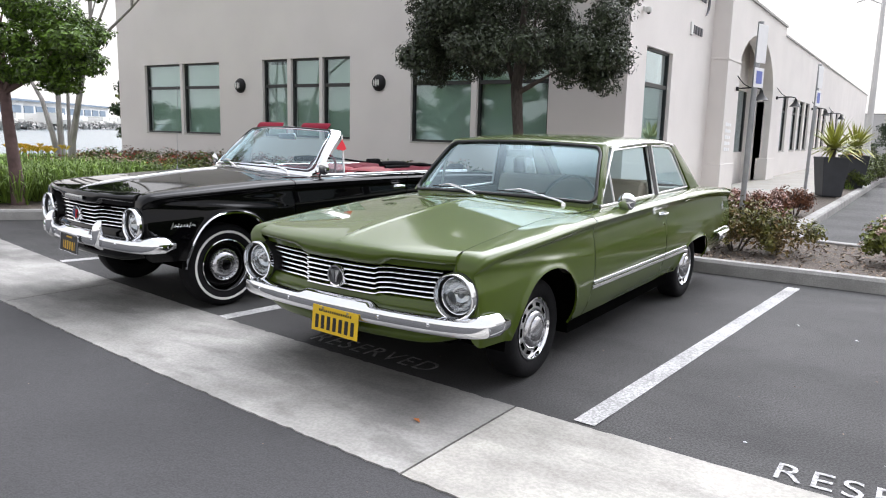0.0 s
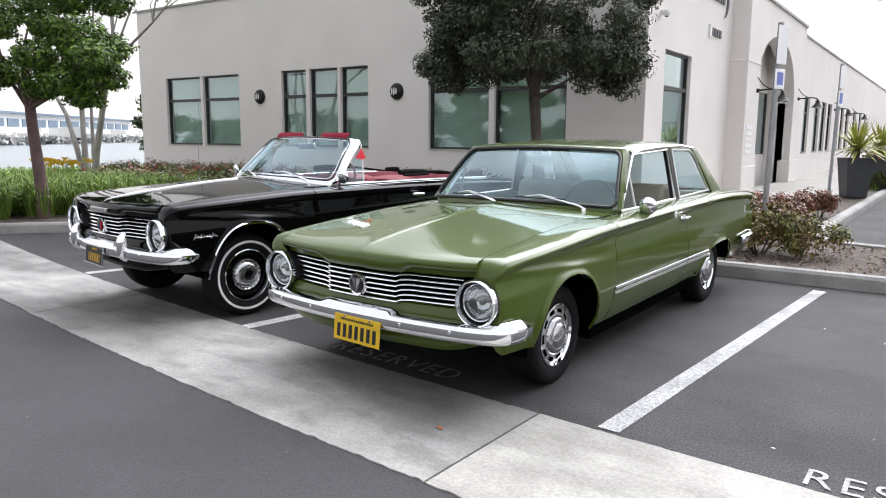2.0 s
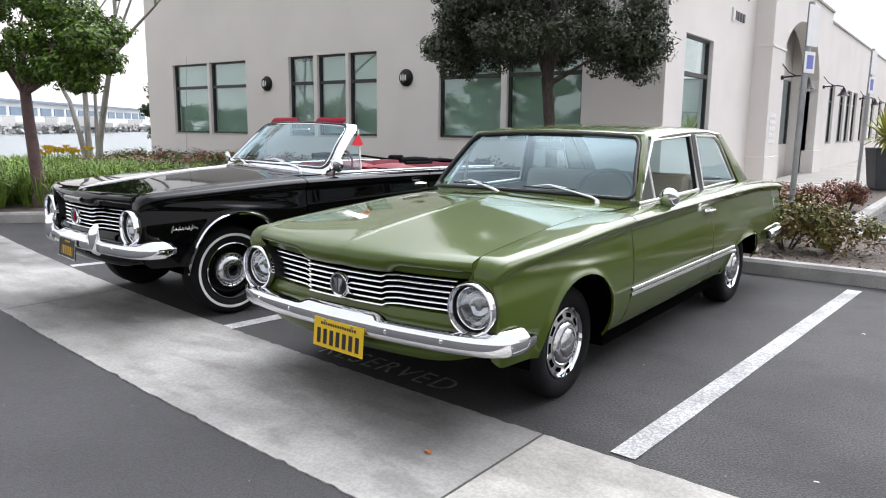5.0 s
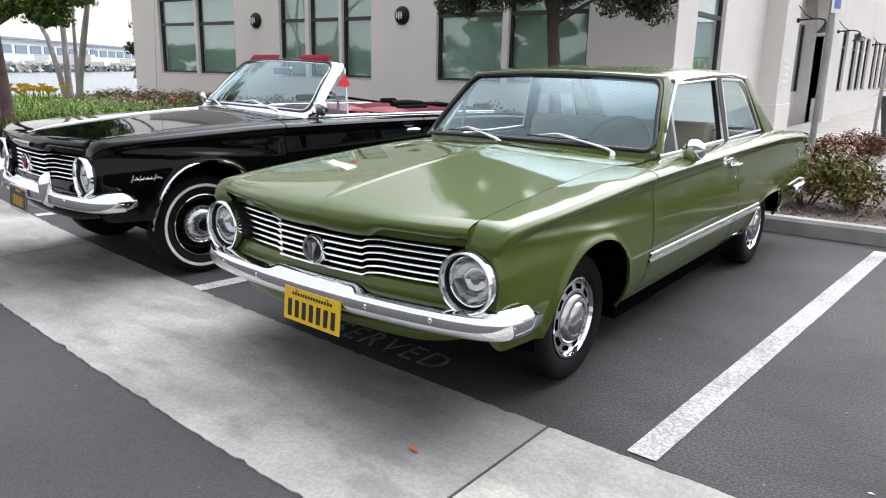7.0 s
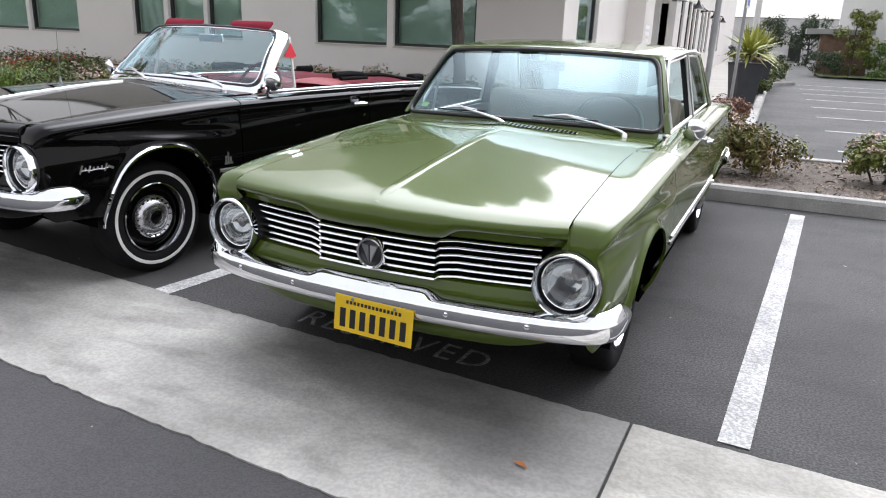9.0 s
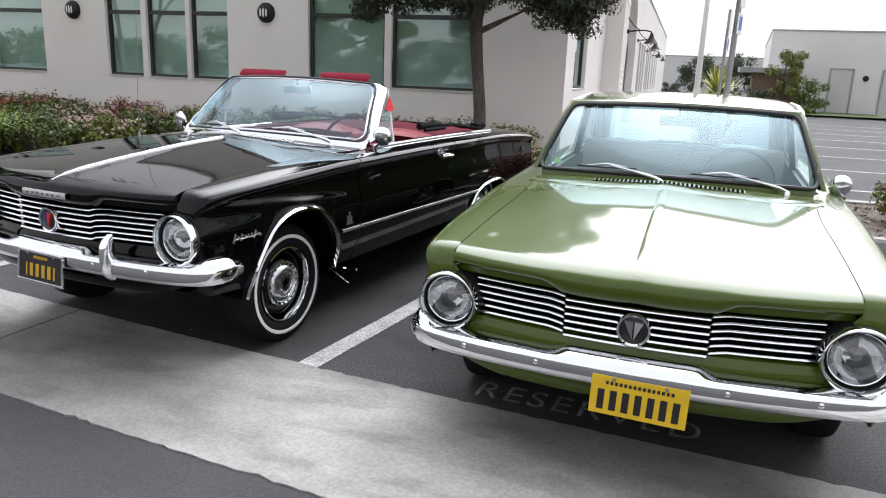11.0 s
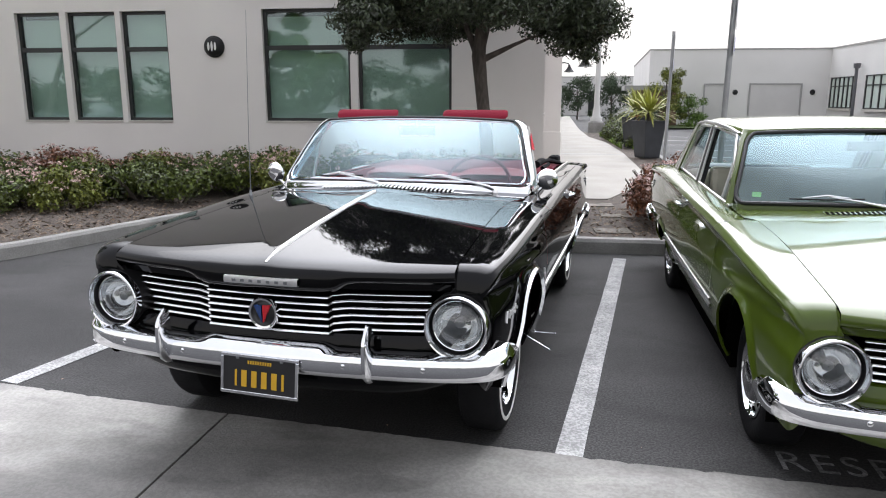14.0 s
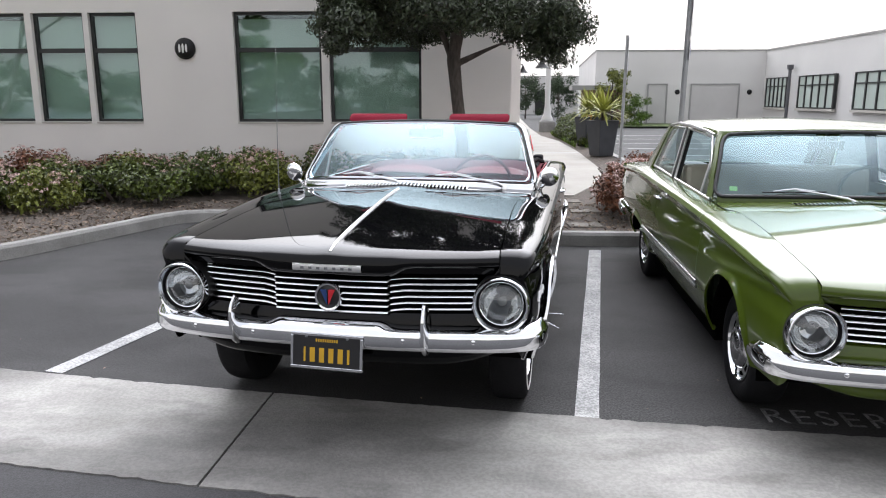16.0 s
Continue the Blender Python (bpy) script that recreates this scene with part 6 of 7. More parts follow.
# long grass and yellow day lilies by the kerb
def blades(name, n, region, length, material, label, lean=0.85):
    x0, x1, y0, y1 = region
    p = np.stack([RNG.uniform(x0, x1, n), RNG.uniform(y0, y1, n), np.full(n, 0.1)], 1)
    tuft = np.round(p[:, :2] / 0.46) * 0.46
    p[:, :2] = tuft + (p[:, :2] - tuft) * 0.38
    d = RNG.normal(size=(n, 2))
    d /= np.linalg.norm(d, axis=1, keepdims=True)
    ln = length * RNG.uniform(0.45, 1.25, n)
    w = 0.008
    side = np.stack([-d[:, 1], d[:, 0], np.zeros(n)], 1) * w
    dirs = np.concatenate([d, np.zeros((n, 1))], 1)
    up = np.array([0, 0, 1.0])
    lean = lean * RNG.uniform(0.3, 1.5, n)
    mid = p + up * (ln * 0.72)[:, None] + dirs * (ln * 0.32 * lean)[:, None]
    tip = p + up * (ln * (0.95 - 0.28 * lean))[:, None] + dirs * (ln * 0.85 * lean)[:, None]
    verts = np.stack([p - side, p + side, mid + side, mid - side, tip], 1).reshape(-1, 3)
    b = np.arange(n)[:, None] * 5
    tri = np.concatenate([b + [0, 1, 2], b + [0, 2, 3], b + [3, 2, 4]], 1).reshape(-1, 3)
    me = bpy.data.meshes.new(name)
    me.from_pydata(verts.tolist(), [], tri.tolist())
    me.materials.append(material)
    return tagged(new(name, me), label, "grass", kind="stuff")


blades("long_grass", 10000, (-11.6, -8.75, 2.6, 5.6), 0.62, GRASS, "long arching green grass beside the kerb")
blades("long_grass", 8000, (-16.0, -11.0, 2.2, 6.4), 0.6, GRASS, "long arching green grass near the water")
blades("long_grass", 4500, (-10.0, -9.1, 1.3, 2.7), 0.5, GRASS, "long green grass at the kerb")
rnd = random.Random(21)
for k in range(26):
    x, y = rnd.uniform(-11.5, -10.3), rnd.uniform(3.8, 4.4)
    lily = thing("day_lily", "yellow day lily above long grass", "flower", "day lilies", at=pose(x, y, 0.1))
    h = rnd.uniform(0.66, 0.80)
    bm = bmesh.new()
    tube(bm, [(0, 0, 0), (0.03, 0, h * 0.6), (0.02, 0.02, h)], 0.006, 5)
    part("stalk", bm, GRASS, lily)
    bm = bmesh.new()
    for j in range(6):
        a = j * math.pi / 3
        c, s = math.cos(a), math.sin(a)
        vs = [bm.verts.new(v) for v in ((0.02, 0.02, h), (0.02 + 0.04 * c - 0.02 * s, 0.02 + 0.04 * s + 0.02 * c, h + 0.07), (0.02 + 0.085 * c, 0.02 + 0.085 * s, h + 0.09), (0.02 + 0.04 * c + 0.02 * s, 0.02 + 0.04 * s - 0.02 * c, h + 0.07))]
        bm.faces.new(vs)
    part("flower_head", bm, YELLOWPETAL, lily)

# the bushy tree at the kerb and the pale many-stemmed tree by the water
tree = thing("tree", "young tree with rounded bright green foliage pads", "tree", at=pose(-8.9, 2.75, 0.08))
bm = bmesh.new()
tube(bm, [(0.08, 0, -0.05), (0.03, 0, 0.6), (-0.08, 0.0, 1.3), (-0.18, 0.02, 1.9), (-0.2, 0.0, 2.6)], [0.11, 0.09, 0.08, 0.075, 0.05], 10)
limbs(bm, (-0.15, 0.0, 1.7), [(-0.9, -0.1, 2.6), (0.6, 0.2, 2.35), (-0.2, 0.7, 2.7), (0.2, -0.6, 2.9), (-0.7, 0.4, 3.1), (0.9, 0.5, 2.6), (1.75, 0.0, 2.3)], 0.045, seed=9)
part("trunk", bm, BARKRED, tree, "dark reddish trunk", smooth=True)
clumps = []
rnd = random.Random(31)
pads = []
while len(pads) < 30:
    a, q, z = rnd.uniform(0, 6.28), rnd.uniform(0.05, 1) ** 0.5, rnd.uniform(1.95, 4.3)
    w = 0.95 if z < 2.3 else 1.25
    c = Vector((w * q * math.cos(a), w * q * math.sin(a), z))
    if all((c - p).length > 0.5 for p in pads):
        pads.append(c)
pads += [Vector(v) for v in ((1.35, 0.1, 2.45), (1.75, 0.0, 2.35), (1.65, 0.2, 2.12), (2.0, -0.1, 2.35), (1.2, -0.1, 2.05), (1.1, 0.2, 2.75), (1.25, 0.1, 1.86))]
for c in pads:
    rr = rnd.uniform(0.27, 0.38)
    clumps.append(puff(tuple(c), (rr, rr, rr * 0.66), 1150, 0.5, 0.7))
leaf_part("crown", clumps, 0.075, 0.036, LEAFGREEN, tree)

tree = thing("tree", "slender many-stemmed pale-barked tree with sparse leaves", "tree", at=pose(-12.9, 5.75, 0.08))
bm = bmesh.new()
STEMS = [
    ([(-0.05, 0, -0.05), (-0.14, 0, 0.9), (-0.24, 0.05, 2.1), (-0.40, 0.1, 3.4), (-0.55, 0.1, 4.9)], 0.078),
    ([(-0.12, 0, -0.05), (-0.36, -0.05, 1.0), (-0.62, -0.1, 1.75), (-1.06, -0.15, 2.3), (-1.9, -0.2, 4.3)], 0.070),
    ([(-0.16, 0.2, -0.05), (-0.34, 0.3, 0.9), (-0.38, 0.35, 2.1), (-0.2, 0.4, 3.6), (0.0, 0.4, 5.0)], 0.050),
    ([(0.12, 0, -0.05), (0.32, 0, 0.9), (0.68, 0, 1.85), (0.92, 0, 2.42), (1.12, 0.05, 3.3), (1.3, 0.1, 5.0)], 0.080),
    ([(0.86, 0, 2.3), (1.25, 0, 2.72), (1.92, 0, 3.12), (2.62, 0, 3.45), (3.3, 0.1, 3.95)], 0.042),
    ([(0.98, 0, 2.7), (1.35, 0.1, 3.3), (1.75, 0.2, 4.0), (2.2, 0.3, 5.0)], 0.032),
]
tips = []
for k, (way, r0) in enumerate(STEMS):
    n = len(way) - 1
    tube(bm, way, [r0 * (1 - 0.8 * (i / n) ** 1.2) for i in range(n + 1)], 8)
    e = Vector(way[-1])
    twigs = [e + Vector((0.5, 0.3, 0.1)), e + Vector((-0.5, -0.2, 0.0)), e + Vector((0.1, -0.3, 0.5))]
    limbs(bm, Vector(way[-2]), twigs, 0.018, 0.005, seed=k)
    tips += [e] + twigs
part("trunk", bm, BARKPALE, tree, "pale slender stems", smooth=True)
clumps = []
rnd = random.Random(41)
for k in range(80):
    e = rnd.choice(tips) + Vector((rnd.uniform(-0.6, 0.6), rnd.uniform(-0.5, 0.5), rnd.uniform(-0.25, 0.6)))
    rr = rnd.uniform(0.16, 0.36)
    clumps.append(puff(tuple(e), (rr, rr, rr * 0.5), 75, 0.1))
leaf_part("crown", clumps, 0.075, 0.03, LEAFYELLOW, tree)


def far_tree(x, y, h, r, leaf, seed, label, n=24, trunk=None):
    rnd = random.Random(seed)
    ob = thing("tree", label, "tree", at=pose(x, y, 0.0))
    bm = bmesh.new()
    tube(bm, [(0, 0, -0.05), (0.04, 0, h * 0.3), (-0.03, 0.03, h * 0.6), (0, 0, h * 0.85)], [0.05 * h / 2.5, 0.04 * h / 2.5, 0.03 * h / 2.5, 0.01], 7)
    limbs(bm, (0, 0, h * 0.4), [(r * 0.7 * math.cos(a), r * 0.7 * math.sin(a), h * 0.75) for a in (0.4, 1.7, 2.9, 4.1, 5.4)], 0.02 * h / 2.5, seed=seed)
    part("trunk", bm, trunk or BARK, ob)
    cl = []
    for k in range(n):
        a, q = rnd.uniform(0, 6.28), rnd.uniform(0, 1) ** 0.5
        z = h * rnd.uniform(0.10, 0.95)
        rr = r * rnd.uniform(0.25, 0.42)
        cl.append(puff((r * 0.75 * q * math.cos(a), r * 0.75 * q * math.sin(a), z), (rr, rr, rr * 0.7), 170, 0.3))
    leaf_part("crown", cl, 0.15 * (h / 3) ** 0.5, 0.08 * (h / 3) ** 0.5, leaf, ob)
    return ob


far_tree(4.8, 38.4, 3.2, 1.15, LEAFYELLOW, 1, "small light green tree against a brick porch", 15)
far_tree(0.9, 55, 3.3, 1.5, LEAFFAR, 2, "dark round tree at the end of the path", 24)
far_tree(3.6, 57, 3.4, 1.7, LEAFFAR, 3, "dark round tree near the far building", 24)
far_tree(-0.9, 52, 1.2, 0.8, LEAFFAR, 4, "round clipped bush beside the path", 14)
far_tree(6.0, 38.2, 1.6, 1.1, LEAFGREEN, 5, "rounded green bush beside a brick porch", 16)
far_tree(3.7, 38.0, 1.2, 0.9, LEAFFAR, 6, "low green bush in front of a porch", 14)
far_tree(-17.6, 10.8, 3.0, 0.9, LEAFFAR, 7, "dark shrub at the corner of the building", 18)
far_tree(-20.5, 13.2, 4.6, 1.5, LEAFYELLOW, 8, "sparse leafless-looking tree near the water", 6, BARKPALE)
# the belt of trees across the drive lane, which the windows mirror
rnd = random.Random(90)
clumps = []
for k in range(520):
    x = -135 + 195 * k / 520 + rnd.uniform(-0.8, 0.8)
    high = 4.7 + 0.7 * math.sin(x * 0.21) + 0.5 * math.sin(x * 0.57 + 1.0)
    z = high * rnd.uniform(0.05, 0.85)
    rr = rnd.uniform(0.9, 1.5)
    clumps.append(puff((x, -58 + rnd.uniform(-3, 3), z), (rr * 1.3, rr, rr * 0.8), 110, 0.3))
ps, ns = zip(*clumps)
tagged(new("far_woods", leaf_mesh("far_woods", np.concatenate(ps), np.concatenate(ns), 0.5, 0.32, LEAFFAR)), "belt of green trees across the drive lane", "woods", kind="stuff")
for x, y, r, h in ((1.0, 21.6, 0.5, 0.6), (0.75, 22.4, 0.5, 0.5), (1.05, 23.0, 0.6, 0.75), (0.7, 23.6, 0.5, 0.6), (1.0, 24.3, 0.6, 0.85), (1.2, 25.2, 0.55, 0.8), (1.3, 26.3, 0.6, 0.85), (1.4, 27.6, 0.7, 0.9), (0.85, 20.2, 0.5, 0.55), (1.0, 19.2, 0.45, 0.5), (1.25, 23.8, 0.6, 0.8)):
    shrub(x, y, r, h, LEAFMID, None, 1.0, "far path shrubs", "low yellow-green shrub beside the path")
blades("far_grass", 2500, (0.6, 1.15, 19, 27), 0.2, GRASS, "thin grass along the path bed")
bm = bmesh.new()
flat(bm, [(3.4, 36.2), (9.5, 36.2), (9.5, 40.9), (3.4, 40.9)], 0.1)
setting("lawn_far", bm, LAWN, "green planted strip before the far building", "lawn")
bm = bmesh.new()
box(bm, 9.5, 13.8, 37.0, 40.95, 0.0, 0.1)
setting("pavement_far", bm, PATHWAY, "pale concrete apron before roller doors", "pavement")

# ---- fixtures, poles and pots ----
for x in (-6.93, -11.105):
    lamp = thing("wall_lamp", "round black bulkhead lamp with three slots", "wall lamp", "wall lamps", at=pose(x, FY, 2.31))
    bm = bmesh.new()
    turned(bm, [(0.002, -0.105), (0.09, -0.10), (0.135, -0.075), (0.155, -0.03), (0.155, 0.0)], 32, "y")
    part("housing", bm, BLACKMETAL, lamp, smooth=True)
    for dx in (-0.055, 0.0, 0.055):
        bm = bmesh.new()
        hgt = 0.066 if dx else 0.078
        rows = [[(dx + 0.019 * math.cos(a) * k, -0.110, hgt * math.sin(a) * k) for a in (2 * math.pi * i / 16 for i in range(17))] for k in (1.0, 0.5, 0.02)]
        grid(bm, rows)
        part("diffuser", bm, WHITEPLASTIC, lamp)
    bm = bmesh.new()
    turned(bm, [(0.155, -0.03), (0.168, -0.028), (0.168, 0.0)], 32, "y")
    part("backplate", bm, BLACKMETAL, lamp, smooth=True)


def gooseneck(y, z, x):
    ob = thing("gooseneck_lamp", "black gooseneck wall lamp with bell shade", "wall lamp", "gooseneck lamps", at=pose(x, y, z))
    bm = bmesh.new()
    tube(bm, [(0, 0, 0.0), (0.2, 0, 0.02), (0.4, 0, 0.03), (0.53, 0, 0.0), (0.55, 0, -0.06)], 0.018, 8)
    tube(bm, [(0.0, 0, 0.30), (0.14, 0, 0.12), (0.3, 0, 0.025)], 0.012, 6)
    part("arm", bm, BLACKMETAL, ob, smooth=True)
    bm = bmesh.new()
    turned(bm, [(0.05, 0.0), (0.045, 0.05), (0.0, 0.052)], 16, "x")
    part("wall_plate", bm, BLACKMETAL, ob)
    bm = bmesh.new()
    moved(bm, turned(bm, [(0.03, 0.02), (0.05, -0.06), (0.09, -0.12), (0.16, -0.20), (0.175, -0.21), (0.15, -0.2), (0.03, -0.08)], 24), pose(0.55, 0, -0.05))
    part("shade", bm, BLACKMETAL, ob, smooth=True)
    bm = bmesh.new()
    moved(bm, turned(bm, [(0.002, -0.24), (0.05, -0.22), (0.06, -0.17), (0.04, -0.12)], 16), pose(0.55, 0, -0.05))
    part("bulb", bm, WHITEPLASTIC, ob, smooth=True)


gooseneck(15.3, 2.50, front + 0.16)
gooseneck(21.5, 2.60, front)
for y in (31.2, 37.2):
    gooseneck(y, 2.62, CX)
dome = thing("security_camera", "white dome security camera on the stucco wall", "camera dome", at=pose(CX, 9.62, 3.47) @ Matrix.Scale(0.6, 4))
bm = bmesh.new()
box(bm, 0, 0.06, -0.05, 0.05, -0.03, 0.10)
tube(bm, [(0.03, 0, 0.05), (0.14, 0, 0.06)], 0.03, 10)
part("bracket", bm, WHITEPLASTIC, dome, bevel=0.01)
bm = bmesh.new()
moved(bm, turned(bm, [(0.002, -0.10), (0.06, -0.085), (0.095, -0.03), (0.10, 0.03), (0.085, 0.07), (0.002, 0.085)], 24), pose(0.15, 0, 0.0))
part("housing", bm, WHITEPLASTIC, dome, smooth=True)
bm = bmesh.new()
moved(bm, turned(bm, [(0.002, -0.118), (0.04, -0.108), (0.062, -0.088)], 20), pose(0.16, 0, 0.0))
part("lens_dome", bm, BLACKMETAL, dome, smooth=True)

sign = thing("wall_sign", "dark metal company sign with curved mark, unreadable", "sign", at=pose(CX, 12.9, 3.5))
for k, w in enumerate((0.14, 0.09, 0.09, 0.09, 0.09)):
    bm = bmesh.new()
    y = -0.42 + 0.19 * k
    box(bm, 0, 0.035, y, y + w, -0.04 if k else -0.09, 0.12 if k else 0.16)
    part("letter_bar", bm, WHITEPLASTIC if k == 0 else LETTERGREY, sign, bevel=0.004)
for k in range(6):
    bm = bmesh.new()
    y = -0.48 + 0.19 * k
    box(bm, 0, 0.03, y, y + 0.12, 0.66, 0.82)
    part("letter_bar", bm, LETTERGREY, sign, bevel=0.004)
bm = bmesh.new()
tube(bm, [(0.02, 0.55 + 0.28 * math.cos(a), 0.74 + 0.34 * math.sin(a)) for a in (-1.5 + 2.6 * i / 14 for i in range(15))], [0.004 + 0.026 * math.sin(math.pi * i / 14) for i in range(15)], 8)
part("swoosh", bm, LETTERGREY, sign, smooth=True)

board = thing("directory_sign", "white directory lettering rows on the stucco pier", "sign", at=pose(front + 0.16, 14.78, 1.36))
for k in range(5):
    for j in range(3):
        bm = bmesh.new()
        z = 0.27 - 0.14 * k
        y = -0.26 + 0.18 * j
        box(bm, 0, 0.012, y, y + 0.15, z, z + (0.085 if j == 0 else 0.07))
        part("text_bar", bm, SIGNWHITE, board)


def sign_pole(x, y, h, plates, lean=(0.0, 0.0), r=0.03):
    ob = thing("sign_post", "grey galvanised post with small parking signs", "sign post", "sign posts", at=pose(x, y, 0.1))
    bm = bmesh.new()
    tube(bm, [(0, 0, -0.05), (lean[0] * 0.5, lean[1] * 0.5, h / 2), (lean[0], lean[1], h)], r, 10)
    part("post", bm, GALV, ob, smooth=True)
    for z0, z1, w, mat_, turn in plates:
        bm = bmesh.new()
        t = (z0 + z1) / 2 / h
        moved(bm, box(bm, -w / 2, w / 2, -0.004, 0.004, z0, z1), pose(lean[0] * t, lean[1] * t, 0) @ pose(0, 0, 0, 0, 0, turn) @ pose(0, -r - 0.006, 0))
        plate = part("plate", bm, mat_, ob, "small white sign plate", bevel=0.006)
        if z1 < 2.21 and w < 0.27:
            bm = bmesh.new()
            moved(bm, box(bm, -w * 0.3, w * 0.3, -0.007, -0.0045, z0 + 0.05, z1 - 0.04), pose(lean[0] * t, lean[1] * t, 0) @ pose(0, 0, 0, 0, 0, turn) @ pose(0, -r - 0.006, 0))
            part("symbol", bm, SIGNBLUE, plate, "blue parking symbol")
    return ob


sign_pole(0.56, 7.5, 2.76, [(2.24, 2.72, 0.26, SIGNWHITE, 75), (1.93, 2.18, 0.26, SIGNWHITE, 75)], (0.04, -0.02), 0.036)
sign_pole(0.68, 12.5, 2.66, [(2.22, 2.62, 0.26, SIGNWHITE, 80), (1.90, 2.18, 0.26, SIGNWHITE, 80)], (0.04, 0.0), 0.03)


ORANGEPETAL = shader("petal_orange", (0.55, 0.24, 0.03), 0.7, island=0.5)


def planter(x, y, kind):
    ob = thing("planter", "tall dark grey tapered pot with a plant", "planter", "planters", at=pose(x, y, 0.13, 0, 0, 28))
    bm = bmesh.new()
    prof = [(0.20, 0.0), (0.21, 0.03), (0.285, 0.82), (0.295, 0.87), (0.27, 0.87), (0.25, 0.76)]
    rings = [[bm.verts.new((sx * r, sy * r, z)) for sx, sy in ((-1, -1), (1, -1), (1, 1), (-1, 1))] for r, z in prof]
    for a, b in zip(rings, rings[1:]):
        for k in range(4):
            bm.faces.new((a[k], a[(k + 1) % 4], b[(k + 1) % 4], b[k]))
    part("pot", bm, POT, ob, bevel=0.015)
    bm = bmesh.new()
    box(bm, -0.235, 0.235, -0.235, 0.235, 0.70, 0.76)
    part("soil", bm, MULCH, ob)
    rnd = random.Random(int(x * 100))
    if kind == "flowers":
        cl = [puff((rnd.uniform(-0.2, 0.2), rnd.uniform(-0.2, 0.2), 0.84), (0.12, 0.12, 0.08), 120, 0.3) for k in range(7)]
        leaf_part("blossom", cl, 0.05, 0.035, ORANGEPETAL, ob, "low orange flowers")
    if kind in ("spiky", "flowers"):
        bm = bmesh.new()
        tube(bm, [(0, 0, 0.7), (0.02, 0, 1.1)], [0.05, 0.06], 8)
        part("stem", bm, BARK, ob)
        for k in range(110):
            a, e = rnd.uniform(0, 6.28), rnd.uniform(-0.25, 1.4)
            ln = rnd.uniform(0.6, 0.85)
            bm = bmesh.new()
            d = Vector((math.cos(a) * math.cos(e), math.sin(a) * math.cos(e), math.sin(e)))
            s = Vector((-math.sin(a), math.cos(a), 0)) * 0.026
            o = Vector((0.02, 0, 1.05))
            mid = o + d * ln * 0.55
            tip = o + d * ln + Vector((0, 0, -0.12 * math.cos(e)))
            vs = [bm.verts.new(p) for p in (o - s, o + s, mid + s * 1.2, mid - s * 1.2, tip)]
            bm.faces.new((vs[0], vs[1], vs[2], vs[3]))
            bm.faces.new((vs[3], vs[2], vs[4]))
            part("leaf", bm, SPIKE, ob)
    else:
        cl = [puff((rnd.uniform(-0.2, 0.2), rnd.uniform(-0.2, 0.2), 0.9), (0.2, 0.2, 0.12), 160, 0.3) for k in range(5)]
        leaf_part("foliage", cl, 0.06, 0.03, LEAFRED, ob)
    return ob


planter(0.78, 15.6, "spiky")
planter(0.93, 19.3, "flowers")

post = thing("street_lamp", "pale tapered lamp post on a concrete pedestal", "street lamp", at=pose(0.55, 29.6, 0.1))
bm = bmesh.new()
prof = [(0.46, 0.0), (0.46, 0.42), (0.40, 0.48), (0.30, 0.50)]
rings = [[bm.verts.new((r * math.cos(a), r * math.sin(a), z)) for a in (math.pi / 4 + k * math.pi / 2 for k in range(4))] for r, z in prof]
for a, b in zip(rings, rings[1:]):
    for k in range(4):
        bm.faces.new((a[k], a[(k + 1) % 4], b[(k + 1) % 4], b[k]))
bm.faces.new(rings[-1])
part("pedestal", bm, KERB, post)
bm = bmesh.new()
turned(bm, [(0.24, 0.5), (0.24, 0.62), (0.17, 0.72), (0.15, 0.95), (0.12, 1.1), (0.105, 3.0), (0.08, 6.2), (0.06, 6.6), (0.0, 6.62)], 20)
part("post", bm, STUCCO_FAR, post, smooth=True)
bm = bmesh.new()
tube(bm, [(0, 0, 6.3), (0.5, 0, 6.55), (0.9, 0, 6.45)], 0.03, 8)
tube(bm, [(0, 0, 6.3), (-0.5, 0, 6.55), (-0.9, 0, 6.45)], 0.03, 8)
part("arm", bm, STUCCO_FAR, post, smooth=True)

# ---- buildings across the rear lot ----
def box_building(name, label, walls, mat_, top):
    ob = thing(name, label, "building")
    for a, b in walls:
        a, b = Vector((*a, 0)), Vector((*b, 0))
        d = (b - a).normalized()
        nn = Vector((-d.y, d.x, 0)) * 0.25
        bm = bmesh.new()
        vs = [bm.verts.new(p) for p in (a, b, b + nn, a + nn)]
        f = bm.faces.new(vs)
        e = bmesh.ops.extrude_face_region(bm, geom=[f])
        for v in e["geom"]:
            if isinstance(v, bmesh.types.BMVert):
                v.co.z = top
        part("wall", bm, mat_, ob)
        bm = bmesh.new()
        vs = [bm.verts.new(p + Vector((0, 0, top))) for p in (a - nn * 0.15, b - nn * 0.15, b + nn * 1.1, a + nn * 1.1)]
        f = bm.faces.new(vs)
        e = bmesh.ops.extrude_face_region(bm, geom=[f])
        for v in e["geom"]:
            if isinstance(v, bmesh.types.BMVert):
                v.co.z = top + 0.08
        part("coping", bm, COPING, ob)
    return ob


